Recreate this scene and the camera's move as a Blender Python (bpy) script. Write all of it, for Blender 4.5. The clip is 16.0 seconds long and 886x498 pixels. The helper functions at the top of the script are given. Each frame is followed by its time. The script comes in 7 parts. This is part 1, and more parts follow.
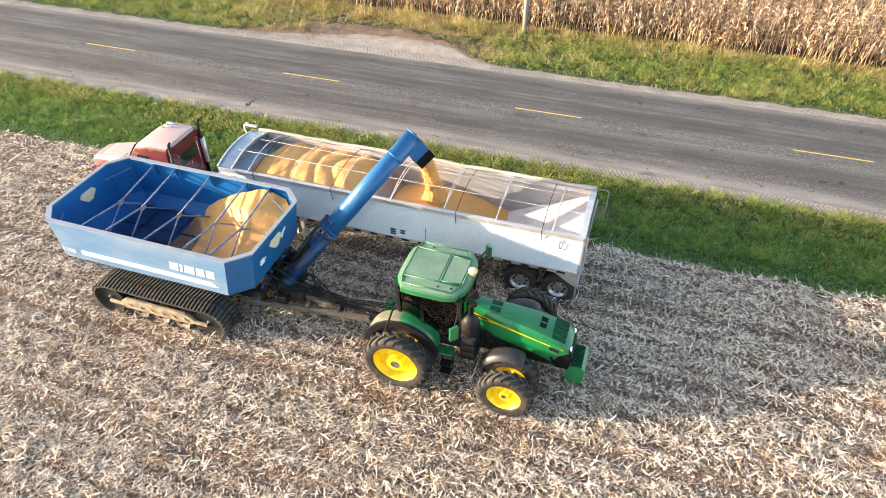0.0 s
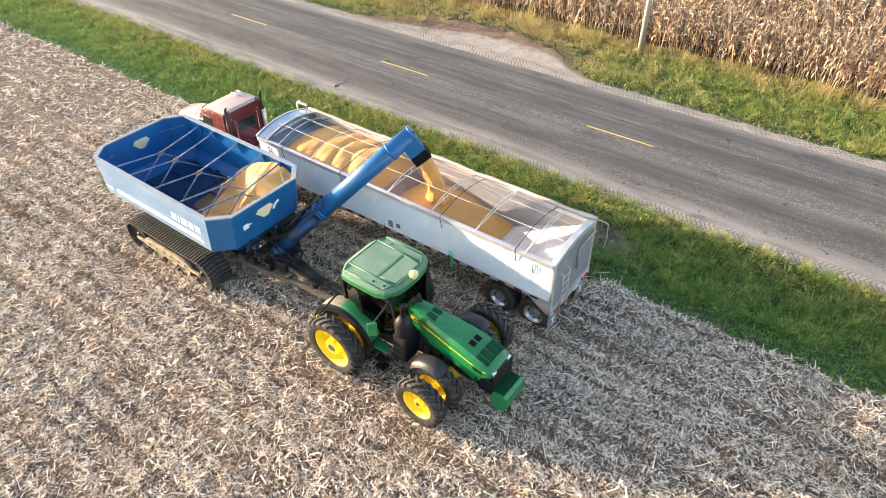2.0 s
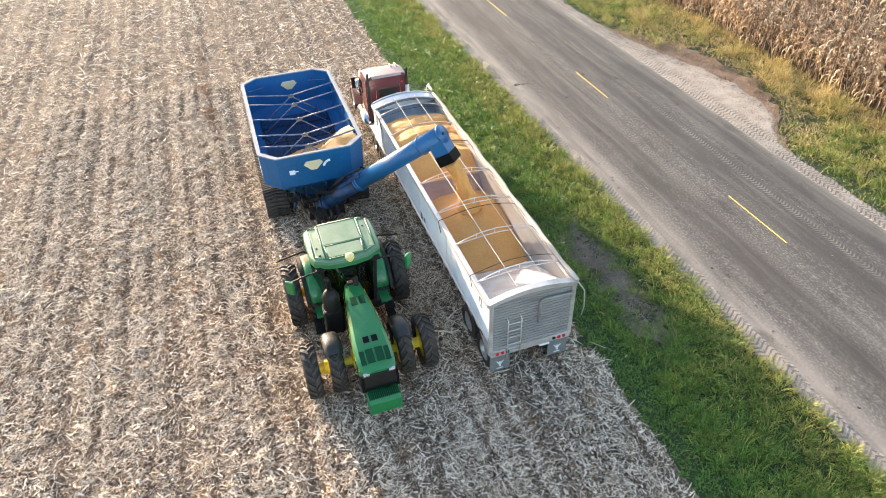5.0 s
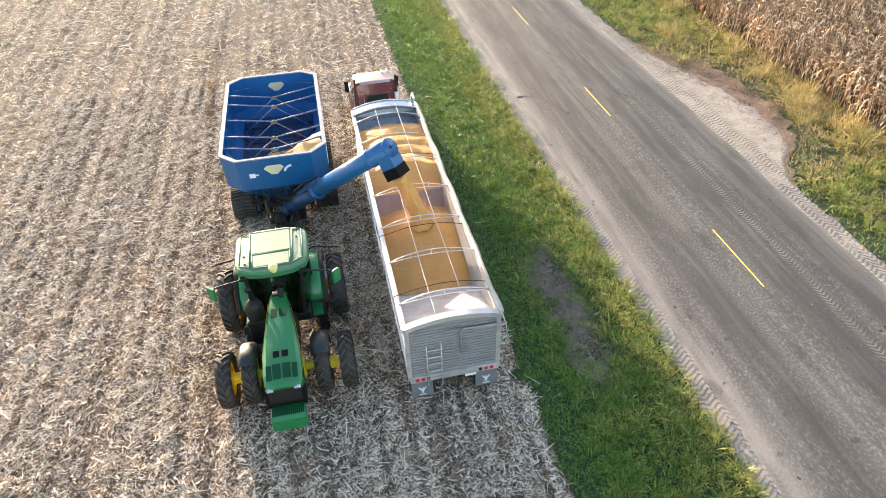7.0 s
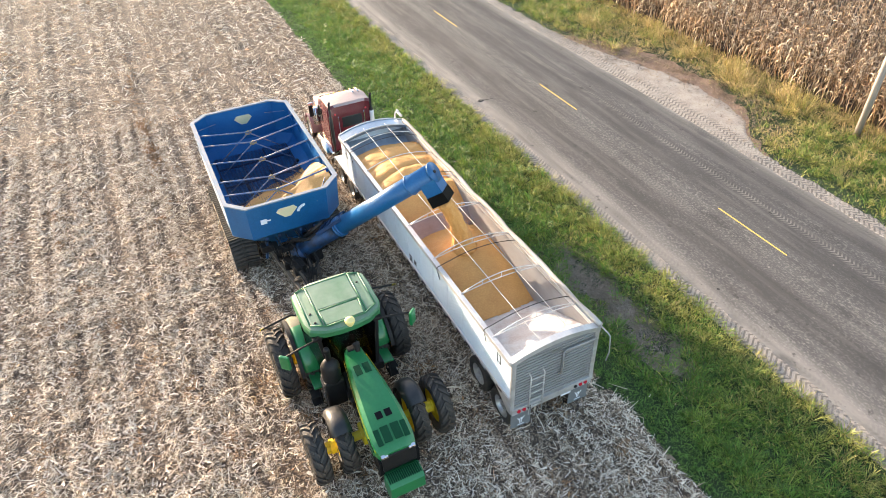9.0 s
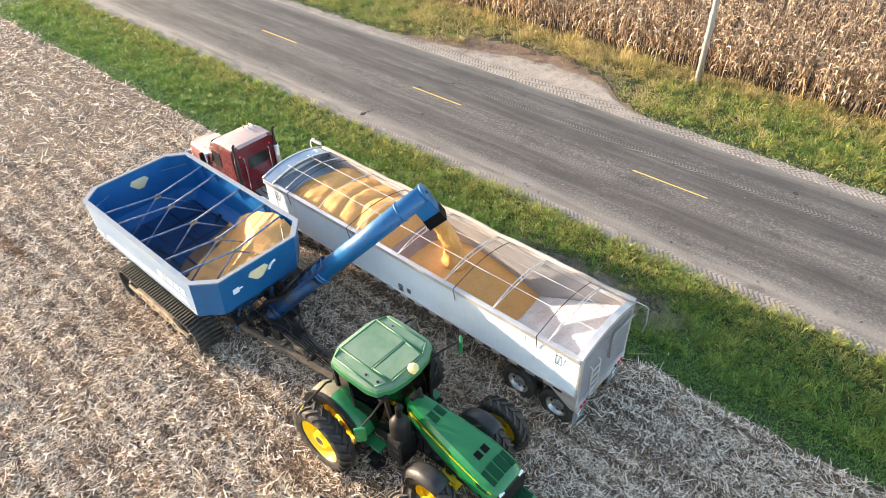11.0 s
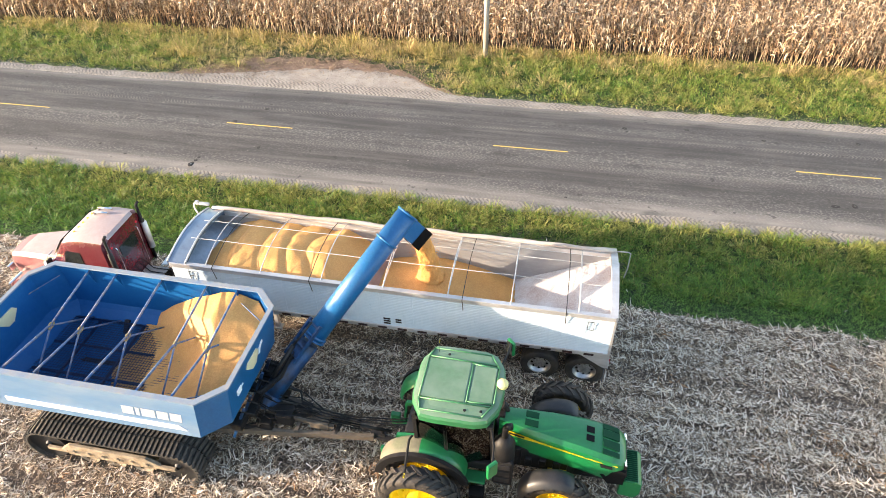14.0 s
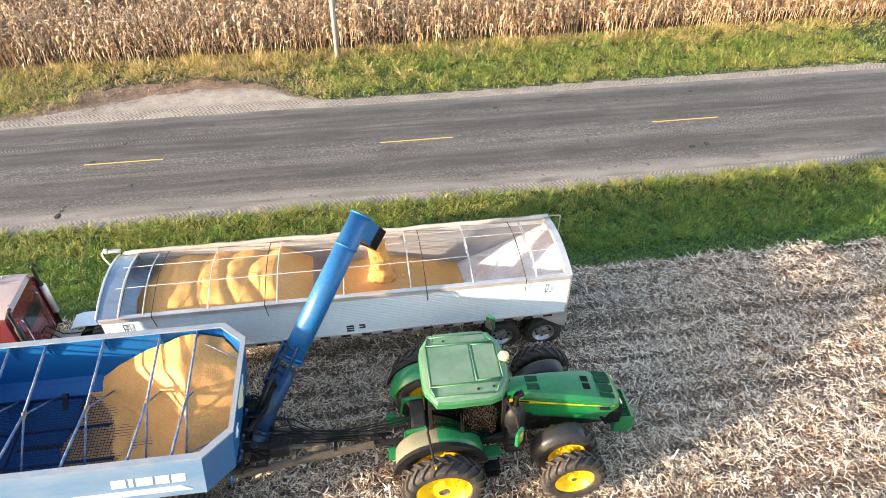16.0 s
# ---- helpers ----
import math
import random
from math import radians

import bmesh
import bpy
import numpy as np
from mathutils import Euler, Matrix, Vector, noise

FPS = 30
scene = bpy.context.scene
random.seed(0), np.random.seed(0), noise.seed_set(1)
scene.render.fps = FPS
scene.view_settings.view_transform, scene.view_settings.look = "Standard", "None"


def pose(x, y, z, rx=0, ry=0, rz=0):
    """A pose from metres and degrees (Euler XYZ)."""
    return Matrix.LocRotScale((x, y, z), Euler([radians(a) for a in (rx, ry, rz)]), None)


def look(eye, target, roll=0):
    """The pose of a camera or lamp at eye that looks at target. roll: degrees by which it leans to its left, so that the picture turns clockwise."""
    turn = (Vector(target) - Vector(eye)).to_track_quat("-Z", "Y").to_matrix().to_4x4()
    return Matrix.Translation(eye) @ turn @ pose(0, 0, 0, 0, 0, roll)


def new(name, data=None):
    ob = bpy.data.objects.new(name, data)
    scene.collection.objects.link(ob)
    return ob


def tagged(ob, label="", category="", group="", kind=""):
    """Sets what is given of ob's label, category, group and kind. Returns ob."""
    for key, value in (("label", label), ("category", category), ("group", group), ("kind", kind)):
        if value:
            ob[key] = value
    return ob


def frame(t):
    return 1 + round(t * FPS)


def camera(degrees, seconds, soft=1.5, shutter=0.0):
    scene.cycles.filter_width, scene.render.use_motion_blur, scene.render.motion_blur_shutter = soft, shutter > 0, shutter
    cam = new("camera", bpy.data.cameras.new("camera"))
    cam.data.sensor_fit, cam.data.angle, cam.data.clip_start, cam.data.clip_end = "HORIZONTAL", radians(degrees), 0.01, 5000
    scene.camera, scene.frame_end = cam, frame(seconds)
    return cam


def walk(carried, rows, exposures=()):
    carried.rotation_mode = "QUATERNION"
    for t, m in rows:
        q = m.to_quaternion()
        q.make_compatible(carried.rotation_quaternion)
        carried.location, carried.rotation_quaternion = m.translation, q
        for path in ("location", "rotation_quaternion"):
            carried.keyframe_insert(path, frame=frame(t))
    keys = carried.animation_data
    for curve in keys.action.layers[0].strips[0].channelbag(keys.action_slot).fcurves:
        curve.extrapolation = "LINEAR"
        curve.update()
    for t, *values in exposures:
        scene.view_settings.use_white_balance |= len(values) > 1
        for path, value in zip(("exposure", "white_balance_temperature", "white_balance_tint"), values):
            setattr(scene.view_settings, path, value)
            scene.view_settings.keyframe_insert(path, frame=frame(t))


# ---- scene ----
cam = camera(67.8, 16.0, soft=0.6)
METRES, EYE, TILT, LEAN, TURN = 42.25, 15.0, 0.0, 0.0, 18.1
ROWS = [
    (0.0, 0.0, 0.0, 0.0, 0.1, -40.16, -0.12),
    (0.5, 0.0322, 0.0007, -0.0002, 4.81, -40.1, 0.14),
    (1.0, 0.0663, 0.0045, -0.0002, 9.35, -40.08, 0.37),
    (1.5, 0.1021, 0.0125, -0.0002, 14.02, -40.0, 0.58),
    (2.0, 0.1392, 0.0238, -0.0005, 18.69, -39.93, 0.77),
    (2.5, 0.1766, 0.038, -0.0011, 24.47, -39.82, 0.97),
    (3.0, 0.213, 0.0565, -0.0014, 30.54, -39.71, 1.16),
    (3.5, 0.2471, 0.0779, -0.0019, 36.62, -39.58, 1.33),
    (4.0, 0.2771, 0.1015, -0.0021, 42.67, -39.45, 1.48),
    (6.5, 0.3669, 0.2426, -0.0061, 60.11, -38.93, 1.85),
    (7.0, 0.3591, 0.2508, -0.0061, 60.07, -38.94, 1.84),
    (7.5, 0.3412, 0.2404, -0.0052, 60.02, -38.96, 1.83),
    (8.0, 0.3162, 0.2158, -0.0043, 57.58, -39.04, 1.85),
    (8.5, 0.2875, 0.1889, -0.0039, 51.92, -39.2, 1.82),
    (9.0, 0.2583, 0.1654, -0.0036, 45.87, -39.38, 1.76),
    (11.5, 0.1026, 0.0981, -0.0018, 17.74, -39.96, 1.38),
    (12.0, 0.0741, 0.0939, -0.0019, 12.2, -40.04, 1.25),
    (12.5, 0.0441, 0.0913, -0.0021, 7.1, -40.08, 1.15),
    (13.0, 0.0158, 0.0911, -0.0022, 2.79, -40.14, 1.04),
    (13.5, -0.0106, 0.0932, -0.0024, -1.74, -40.18, 0.93),
    (14.0, -0.0342, 0.0968, -0.0028, -6.86, -40.21, 0.8),
    (14.5, -0.0545, 0.1014, -0.0034, -12.46, -40.23, 0.64),
    (15.0, -0.0727, 0.1067, -0.0036, -16.61, -40.2, 0.51),
    (15.5, -0.0913, 0.1094, -0.0035, -19.98, -40.17, 0.42),
    (16.0, -0.1109, 0.1099, -0.0041, -25.43, -40.18, 0.28),
]
walk(cam, [(t, pose(0, 0, EYE, TILT, LEAN, TURN) @ pose(METRES * x, METRES * y, METRES * z, 90 + pitch, roll, yaw)) for t, x, y, z, yaw, pitch, roll in ROWS])

# world, sun and exposure
SUN_WAY = Vector((1.0, 0.36, -0.205)).normalized()
world = bpy.data.worlds.new("sky")
scene.world = world
world.use_nodes = True
wn = world.node_tree
sky = wn.nodes.new("ShaderNodeTexSky")
sky.sky_type = 'NISHITA'
sky.sun_disc = False
sky.sun_elevation = math.asin(-SUN_WAY.z)
sky.sun_rotation = math.atan2(-SUN_WAY.x, -SUN_WAY.y)
sky.air_density, sky.dust_density, sky.ozone_density = 1.0, 1.5, 1.0
wn.nodes["Background"].inputs["Strength"].default_value = 0.15
wn.links.new(sky.outputs[0], wn.nodes["Background"].inputs["Color"])
sun_data = bpy.data.lights.new("sun", 'SUN')
sun_data.energy, sun_data.angle, sun_data.color = 3.35, radians(0.6), (1.0, 0.85, 0.66)
sun = new("sun", sun_data)
sun.matrix_world = look((-60, -22, 14), Vector((-60, -22, 14)) + SUN_WAY)
scene.view_settings.exposure = 2.1
scene.view_settings.use_white_balance = True
scene.view_settings.white_balance_temperature, scene.view_settings.white_balance_tint = 6900, 14

# ---- small kit ----
def mat(name, col, rough=0.5, metal=0.0, col2=None, scale=3.0, amt=0.6, bump=0.0, bscale=60.0,
        dust=0.0, dustcol=(0.42, 0.34, 0.25), coat=0.0, island=0.0, objrand=0.0, fine=0.12, stretch=None, spec=None, sheen=0.0, cols=None, leaf=0.0, bars=None, flecks=None):
    """A procedural material: base colour, patches of col2, fine grain, dust that settles on upward faces, bump."""
    m = bpy.data.materials.new(name)
    m.use_nodes = True
    t = m.node_tree
    N, L = t.nodes, t.links
    b = N["Principled BSDF"]
    co = N.new("ShaderNodeTexCoord").outputs["Object"]
    if stretch:
        mp = N.new("ShaderNodeMapping")
        mp.inputs["Scale"].default_value = stretch
        L.new(co, mp.inputs["Vector"])
        co = mp.outputs[0]

    def noise_tex(sc, det=4.0, ro=0.6):
        n = N.new("ShaderNodeTexNoise")
        n.inputs["Scale"].default_value, n.inputs["Detail"].default_value, n.inputs["Roughness"].default_value = sc, det, ro
        L.new(co, n.inputs["Vector"])
        return n.outputs["Fac"]

    def ramp(fac, a, c):
        r = N.new("ShaderNodeMapRange")
        r.inputs["From Min"].default_value, r.inputs["From Max"].default_value = a, c
        L.new(fac, r.inputs["Value"])
        return r.outputs[0]

    def mix(fac, a, c, kind='MIX'):
        x = N.new("ShaderNodeMix")
        x.data_type, x.blend_type = 'RGBA', kind
        for sock, v in ((x.inputs["Factor"], fac), (x.inputs[6], a), (x.inputs[7], c)):
            if isinstance(v, bpy.types.NodeSocket):
                L.new(v, sock)
            else:
                sock.default_value = (*v, 1) if isinstance(v, tuple) else v
        return x.outputs[2]

    def mul(a, k):
        x = N.new("ShaderNodeMath")
        x.operation = 'MULTIPLY'
        L.new(a, x.inputs[0])
        if isinstance(k, bpy.types.NodeSocket):
            L.new(k, x.inputs[1])
        else:
            x.inputs[1].default_value = k
        return x.outputs[0]

    big, small = noise_tex(scale), noise_tex(scale * 14, 3.0)
    c = mix(mul(ramp(big, 0.38, 0.66), amt), col, col2 or tuple(v * 0.7 for v in col))
    if fine:
        c = mix(mul(ramp(small, 0.4, 0.75), fine), c, tuple(min(1, v * 1.7 + 0.03) for v in col))
    if cols:
        rp = N.new("ShaderNodeValToRGB")
        el = rp.color_ramp.elements
        while len(el) < len(cols):
            el.new(0.5)
        for e, (pos, cc) in zip(el, cols):
            e.position, e.color = pos, (*cc, 1)
        L.new(N.new("ShaderNodeNewGeometry").outputs["Random Per Island"], rp.inputs[0])
        c = mix(0.75, c, rp.outputs[0])
    for kind, k in (("Random Per Island", island), ("Random", objrand)):
        if k:
            src = N.new("ShaderNodeNewGeometry" if kind == "Random Per Island" else "ShaderNodeObjectInfo").outputs[kind]
            r = N.new("ShaderNodeMapRange")
            r.inputs["To Min"].default_value, r.inputs["To Max"].default_value = 1 - k, 1 + k * 0.6
            L.new(src, r.inputs["Value"])
            hsv = N.new("ShaderNodeHueSaturation")
            L.new(r.outputs[0], hsv.inputs["Value"])
            L.new(c, hsv.inputs["Color"])
            c = hsv.outputs[0]
    if flecks:
        for fs, thr, fc in flecks:
            wob = N.new("ShaderNodeTexNoise")
            wob.inputs["Scale"].default_value = fs * 0.5
            L.new(co, wob.inputs["Vector"])
            va = N.new("ShaderNodeVectorMath")
            va.operation = 'MULTIPLY_ADD'
            va.inputs[1].default_value = (3.0 / fs,) * 3
            L.new(wob.outputs["Color"], va.inputs[0])
            L.new(co, va.inputs[2])
            vo = N.new("ShaderNodeTexVoronoi")
            vo.inputs["Scale"].default_value = fs
            L.new(va.outputs[0], vo.inputs["Vector"])
            sr = N.new("ShaderNodeSeparateColor")
            L.new(vo.outputs["Color"], sr.inputs[0])
            c = mix(ramp(sr.outputs[0], thr, thr + 0.04), c, fc)
    if bars:
        sp = N.new("ShaderNodeSeparateXYZ")
        L.new(co, sp.inputs[0])
        fx, fy, k = bars[:3]
        ad = N.new("ShaderNodeMath")
        ad.operation = 'ADD'
        L.new(mul(sp.outputs[0], fx), ad.inputs[0])
        pp = N.new("ShaderNodeMath")
        pp.operation = 'PINGPONG'
        pp.inputs[1].default_value = 0.27
        L.new(sp.outputs[1], pp.inputs[0])
        L.new(mul(pp.outputs[0], fy), ad.inputs[1])
        sn = N.new("ShaderNodeMath")
        sn.operation = 'SINE'
        L.new(ad.outputs[0], sn.inputs[0])
        if len(bars) > 3:
            k = mul(ramp(sp.outputs[1], bars[3] + 0.35, bars[3]), k)
        c = mix(mul(mul(ramp(sn.outputs[0], 0.0, 0.6), ramp(noise_tex(0.9), 0.3, 0.55)), k), c, tuple(v * 0.36 for v in col))
    if dust:
        up = N.new("ShaderNodeSeparateXYZ")
        L.new(N.new("ShaderNodeNewGeometry").outputs["Normal"], up.inputs[0])
        d = mul(mul(ramp(up.outputs[2], -0.2, 0.9), ramp(noise_tex(scale * 2.2, 6), 0.25, 0.7)), dust)
        c = mix(d, c, dustcol)
        rr = N.new("ShaderNodeMapRange")
        rr.inputs["To Min"].default_value, rr.inputs["To Max"].default_value = rough, 0.9
        L.new(d, rr.inputs["Value"])
        L.new(rr.outputs[0], b.inputs["Roughness"])
    else:
        rr = N.new("ShaderNodeMapRange")
        rr.inputs["To Min"].default_value, rr.inputs["To Max"].default_value = max(0.03, rough - 0.08), min(1, rough + 0.1)
        L.new(small, rr.inputs["Value"])
        L.new(rr.outputs[0], b.inputs["Roughness"])
    L.new(c, b.inputs["Base Color"])
    b.inputs["Metallic"].default_value = metal
    b.inputs["Coat Weight"].default_value = coat
    b.inputs["Sheen Weight"].default_value = sheen
    b.inputs["Sheen Roughness"].default_value = 0.3
    if spec is not None:
        b.inputs["Specular IOR Level"].default_value = spec
    if bump:
        bp = N.new("ShaderNodeBump")
        bp.inputs["Strength"].default_value, bp.inputs["Distance"].default_value = bump, 0.02
        L.new(noise_tex(bscale, 4), bp.inputs["Height"])
        L.new(bp.outputs[0], b.inputs["Normal"])
    if leaf:
        tr = N.new("ShaderNodeBsdfTranslucent")
        L.new(c, tr.inputs["Color"])
        ms = N.new("ShaderNodeMixShader")
        ms.inputs[0].default_value = leaf
        L.new(b.outputs[0], ms.inputs[1])
        L.new(tr.outputs[0], ms.inputs[2])
        L.new(ms.outputs[0], N["Material Output"].inputs["Surface"])
    return m


def thing(name, x, y, z, label, category, rz=0, group="", kind=""):
    """An Empty at the base of a thing."""
    ob = new(name)
    ob.empty_display_size = 0.2
    ob.matrix_basis = pose(x, y, z, 0, 0, rz)
    return tagged(ob, label, category, group, kind)


def part(name, bm, material, parent=None, label="", smooth=None):
    """Links a bmesh as one mesh object under a thing or a part."""
    me = bpy.data.meshes.new(name)
    if smooth is not None:
        for f in bm.faces:
            f.smooth = True
        for e in bm.edges:
            if len(e.link_faces) == 2 and e.calc_face_angle(0) > radians(smooth):
                e.smooth = False
    bm.normal_update()
    bm.to_mesh(me)
    bm.free()
    for mm in (material if isinstance(material, (list, tuple)) else [material]):
        me.materials.append(mm)
    ob = new(name, me)
    ob.parent = parent
    return tagged(ob, label)


def share(ob, m, parent=None):
    """Another object on ob's mesh, at the pose m under the same parent; ob's own children follow."""
    o = new(ob.name.split(".")[0], ob.data)
    o.parent = parent or ob.parent
    o.matrix_basis = m
    for ch in ob.children:
        share(ch, ch.matrix_basis.copy(), o)
    return o


def B():
    return bmesh.new()


def box(bm, x0, x1, y0, y1, z0, z1, bev=0.0, m=None):
    """An axis-aligned box with bevelled edges."""
    r = bmesh.ops.create_cube(bm, size=1.0)
    vs = r["verts"]
    t = Matrix.Translation(((x0 + x1) / 2, (y0 + y1) / 2, (z0 + z1) / 2)) @ Matrix.Diagonal((x1 - x0, y1 - y0, z1 - z0, 1))
    bmesh.ops.transform(bm, matrix=(m @ t) if m else t, verts=vs)
    if bev:
        es = {e for v in vs for e in v.link_edges}
        bmesh.ops.bevel(bm, geom=list(es), offset=bev, segments=2, profile=0.6, affect='EDGES')
    return bm


def prism(bm, pts, axis, a, b, bev=0.0):
    """A polygon, given in the two other axes in order, swept from a to b along axis (0, 1 or 2)."""
    def put(p, v):
        q = list(p)
        q.insert(axis, v)
        return q
    lo = [bm.verts.new(put(p, a)) for p in pts]
    hi = [bm.verts.new(put(p, b)) for p in pts]
    n = len(pts)
    fs = [bm.faces.new(lo), bm.faces.new(hi)]
    for i in range(n):
        fs.append(bm.faces.new((lo[i], lo[(i + 1) % n], hi[(i + 1) % n], hi[i])))
    bmesh.ops.recalc_face_normals(bm, faces=fs)
    if bev:
        es = {e for f in fs for e in f.edges}
        bmesh.ops.bevel(bm, geom=list(es), offset=bev, segments=2, profile=0.6, affect='EDGES')
    return bm


def tube(bm, pts, r, seg=8, caps=True):
    """A round bar along a line of points; r is one radius or one for each point."""
    pts = [Vector(p) for p in pts]
    rs = r if isinstance(r, (list, tuple)) else [r] * len(pts)
    rings = []
    d = (pts[1] - pts[0]).normalized()
    u = d.orthogonal().normalized()
    for i, p in enumerate(pts):
        if i == 0:
            d = (pts[1] - pts[0]).normalized()
        elif i == len(pts) - 1:
            d = (pts[-1] - pts[-2]).normalized()
        else:
            d = ((pts[i + 1] - p).normalized() + (p - pts[i - 1]).normalized()).normalized()
        u = (u - d * u.dot(d)).normalized()
        w = d.cross(u)
        rings.append([bm.verts.new(p + (u * math.cos(a) + w * math.sin(a)) * rs[i]) for a in (2 * math.pi * k / seg for k in range(seg))])
    for a, b in zip(rings, rings[1:]):
        for k in range(seg):
            bm.faces.new((a[k], a[(k + 1) % seg], b[(k + 1) % seg], b[k]))
    if caps:
        bm.faces.new(rings[0][::-1])
        bm.faces.new(rings[-1])
    return bm


def bar(bm, p, q, w, h, up=(0, 0, 1)):
    """A rectangular bar from p to q."""
    p, q = Vector(p), Vector(q)
    d = (q - p).normalized()
    s = d.cross(Vector(up))
    s = (s if s.length > 1e-4 else d.orthogonal()).normalized()
    n = s.cross(d)
    vs = [[bm.verts.new(e + s * (a * w / 2) + n * (b * h / 2)) for a, b in ((-1, -1), (1, -1), (1, 1), (-1, 1))] for e in (p, q)]
    bm.faces.new(vs[0][::-1])
    bm.faces.new(vs[1])
    for k in range(4):
        bm.faces.new((vs[0][k], vs[0][(k + 1) % 4], vs[1][(k + 1) % 4], vs[1][k]))
    return bm


def lathe(bm, prof, seg=32, axis=1, at=(0, 0, 0), closed=False):
    """Profile of (radius, place along the axis) turned about the axis."""
    rings = []
    for r, a in prof:
        ring = []
        for k in range(seg):
            c, s = math.cos(2 * math.pi * k / seg) * r, math.sin(2 * math.pi * k / seg) * r
            p = [c, s]
            p.insert(axis, a)
            ring.append(bm.verts.new(Vector(p) + Vector(at)))
        rings.append(ring)
    pairs = list(zip(rings, rings[1:])) + ([(rings[-1], rings[0])] if closed else [])
    for a, b in pairs:
        for k in range(seg):
            bm.faces.new((a[k], a[(k + 1) % seg], b[(k + 1) % seg], b[k]))
    bmesh.ops.recalc_face_normals(bm, faces=bm.faces)
    return bm


def loft(bm, rings, caps=True):
    """Skins rings of equal length, each a closed line of points."""
    vs = [[bm.verts.new(p) for p in r] for r in rings]
    n = len(vs[0])
    fs = []
    for a, b in zip(vs, vs[1:]):
        for k in range(n):
            fs.append(bm.faces.new((a[k], a[(k + 1) % n], b[(k + 1) % n], b[k])))
    if caps:
        fs += [bm.faces.new(vs[0]), bm.faces.new(vs[-1])]
    bmesh.ops.recalc_face_normals(bm, faces=fs)
    return bm


def sheet(bm, pts, th):
    """A flat polygon of 3D points given a thickness th along its normal."""
    vs = [bm.verts.new(p) for p in pts]
    f = bm.faces.new(vs)
    f.normal_update()
    n = f.normal * th
    ws = [bm.verts.new(Vector(p) - n) for p in pts]
    bm.faces.new(ws[::-1])
    k = len(vs)
    for i in range(k):
        bm.faces.new((vs[(i + 1) % k], vs[i], ws[i], ws[(i + 1) % k]))
    return bm


def raw_mesh(name, verts, faces, mats, loops=4, smooth=False, idx=None):
    """A mesh from numpy arrays: verts (n, 3), faces (m, loops)."""
    me = bpy.data.meshes.new(name)
    me.vertices.add(len(verts))
    me.vertices.foreach_set("co", np.asarray(verts, dtype=np.float32).ravel())
    me.loops.add(faces.size)
    me.loops.foreach_set("vertex_index", faces.astype(np.int32).ravel())
    me.polygons.add(len(faces))
    me.polygons.foreach_set("loop_start", np.arange(0, faces.size, loops, dtype=np.int32))
    if smooth:
        me.polygons.foreach_set("use_smooth", np.ones(len(faces), dtype=bool))
    for m in mats:
        me.materials.append(m)
    if idx is not None:
        me.polygons.foreach_set("material_index", np.asarray(idx, dtype=np.int32))
    me.update(calc_edges=True)
    me.validate()
    return me

# ---- materials ----
GREEN = mat("green paint", (0.003, 0.17, 0.05), 0.32, col2=(0.004, 0.135, 0.04), scale=0.8, amt=0.5, dust=0.03, coat=0.3)
ROOF_GREEN = mat("dusty green roof", (0.064, 0.165, 0.078), 0.42, col2=(0.105, 0.175, 0.1), scale=0.7, amt=0.6, dust=0.36, dustcol=(0.34, 0.4, 0.34), coat=0.2, fine=0.2, sheen=0.35)
YELLOW = mat("yellow paint", (0.85, 0.65, 0.015), 0.4, col2=(0.72, 0.5, 0.02), dust=0.12)
BEACON = mat("pale yellow dome plastic", (0.85, 0.74, 0.3), 0.3, amt=0.1)
BLACK = mat("black plastic", (0.009, 0.009, 0.01), 0.5, dust=0.1, dustcol=(0.16, 0.13, 0.1), spec=0.25)
FENDER = mat("grey fender", (0.014, 0.014, 0.016), 0.42, dust=0.07, dustcol=(0.2, 0.18, 0.17))
RUBBER = mat("tyre rubber", (0.012, 0.012, 0.013), 0.7, col2=(0.075, 0.06, 0.047), scale=2.2, amt=0.65, bump=0.3, dust=0.1, dustcol=(0.25, 0.2, 0.15))
TRACK = mat("track rubber", (0.018, 0.018, 0.018), 0.8, col2=(0.06, 0.05, 0.042), amt=0.6, bump=0.4, dust=0.28, dustcol=(0.3, 0.25, 0.2))
CAB_GLASS = bpy.data.materials.new("cab glass")
CAB_GLASS.use_nodes = True
_t = CAB_GLASS.node_tree
_t.nodes.remove(_t.nodes["Principled BSDF"])
_tr, _gl, _fr, _mx = (_t.nodes.new(k) for k in ("ShaderNodeBsdfTransparent", "ShaderNodeBsdfGlossy", "ShaderNodeFresnel", "ShaderNodeMixShader"))
_tr.inputs[0].default_value = (0.36, 0.43, 0.41, 1)
_gl.inputs["Roughness"].default_value = 0.03
_fr.inputs[0].default_value = 1.5
for _a, _c in ((_fr.outputs[0], _mx.inputs[0]), (_tr.outputs[0], _mx.inputs[1]), (_gl.outputs[0], _mx.inputs[2]), (_mx.outputs[0], _t.nodes["Material Output"].inputs[0])):
    _t.links.new(_a, _c)
BLUE = mat("blue paint", (0.002, 0.112, 0.3), 0.36, col2=(0.004, 0.085, 0.22), scale=1.2, dust=0.1, dustcol=(0.22, 0.3, 0.35), coat=0.08, fine=0.2)
BLUE_IN = mat("scoured blue paint", (0.002, 0.095, 0.29), 0.45, col2=(0.01, 0.14, 0.35), scale=0.9, amt=0.4, dust=0.05, dustcol=(0.25, 0.34, 0.4), spec=0.2)
WEED_GRASS = mat("olive roadside grass", (0.34, 0.325, 0.085), 0.55, col2=(0.52, 0.44, 0.15), scale=0.6, amt=0.8, island=0.6, leaf=0.3)
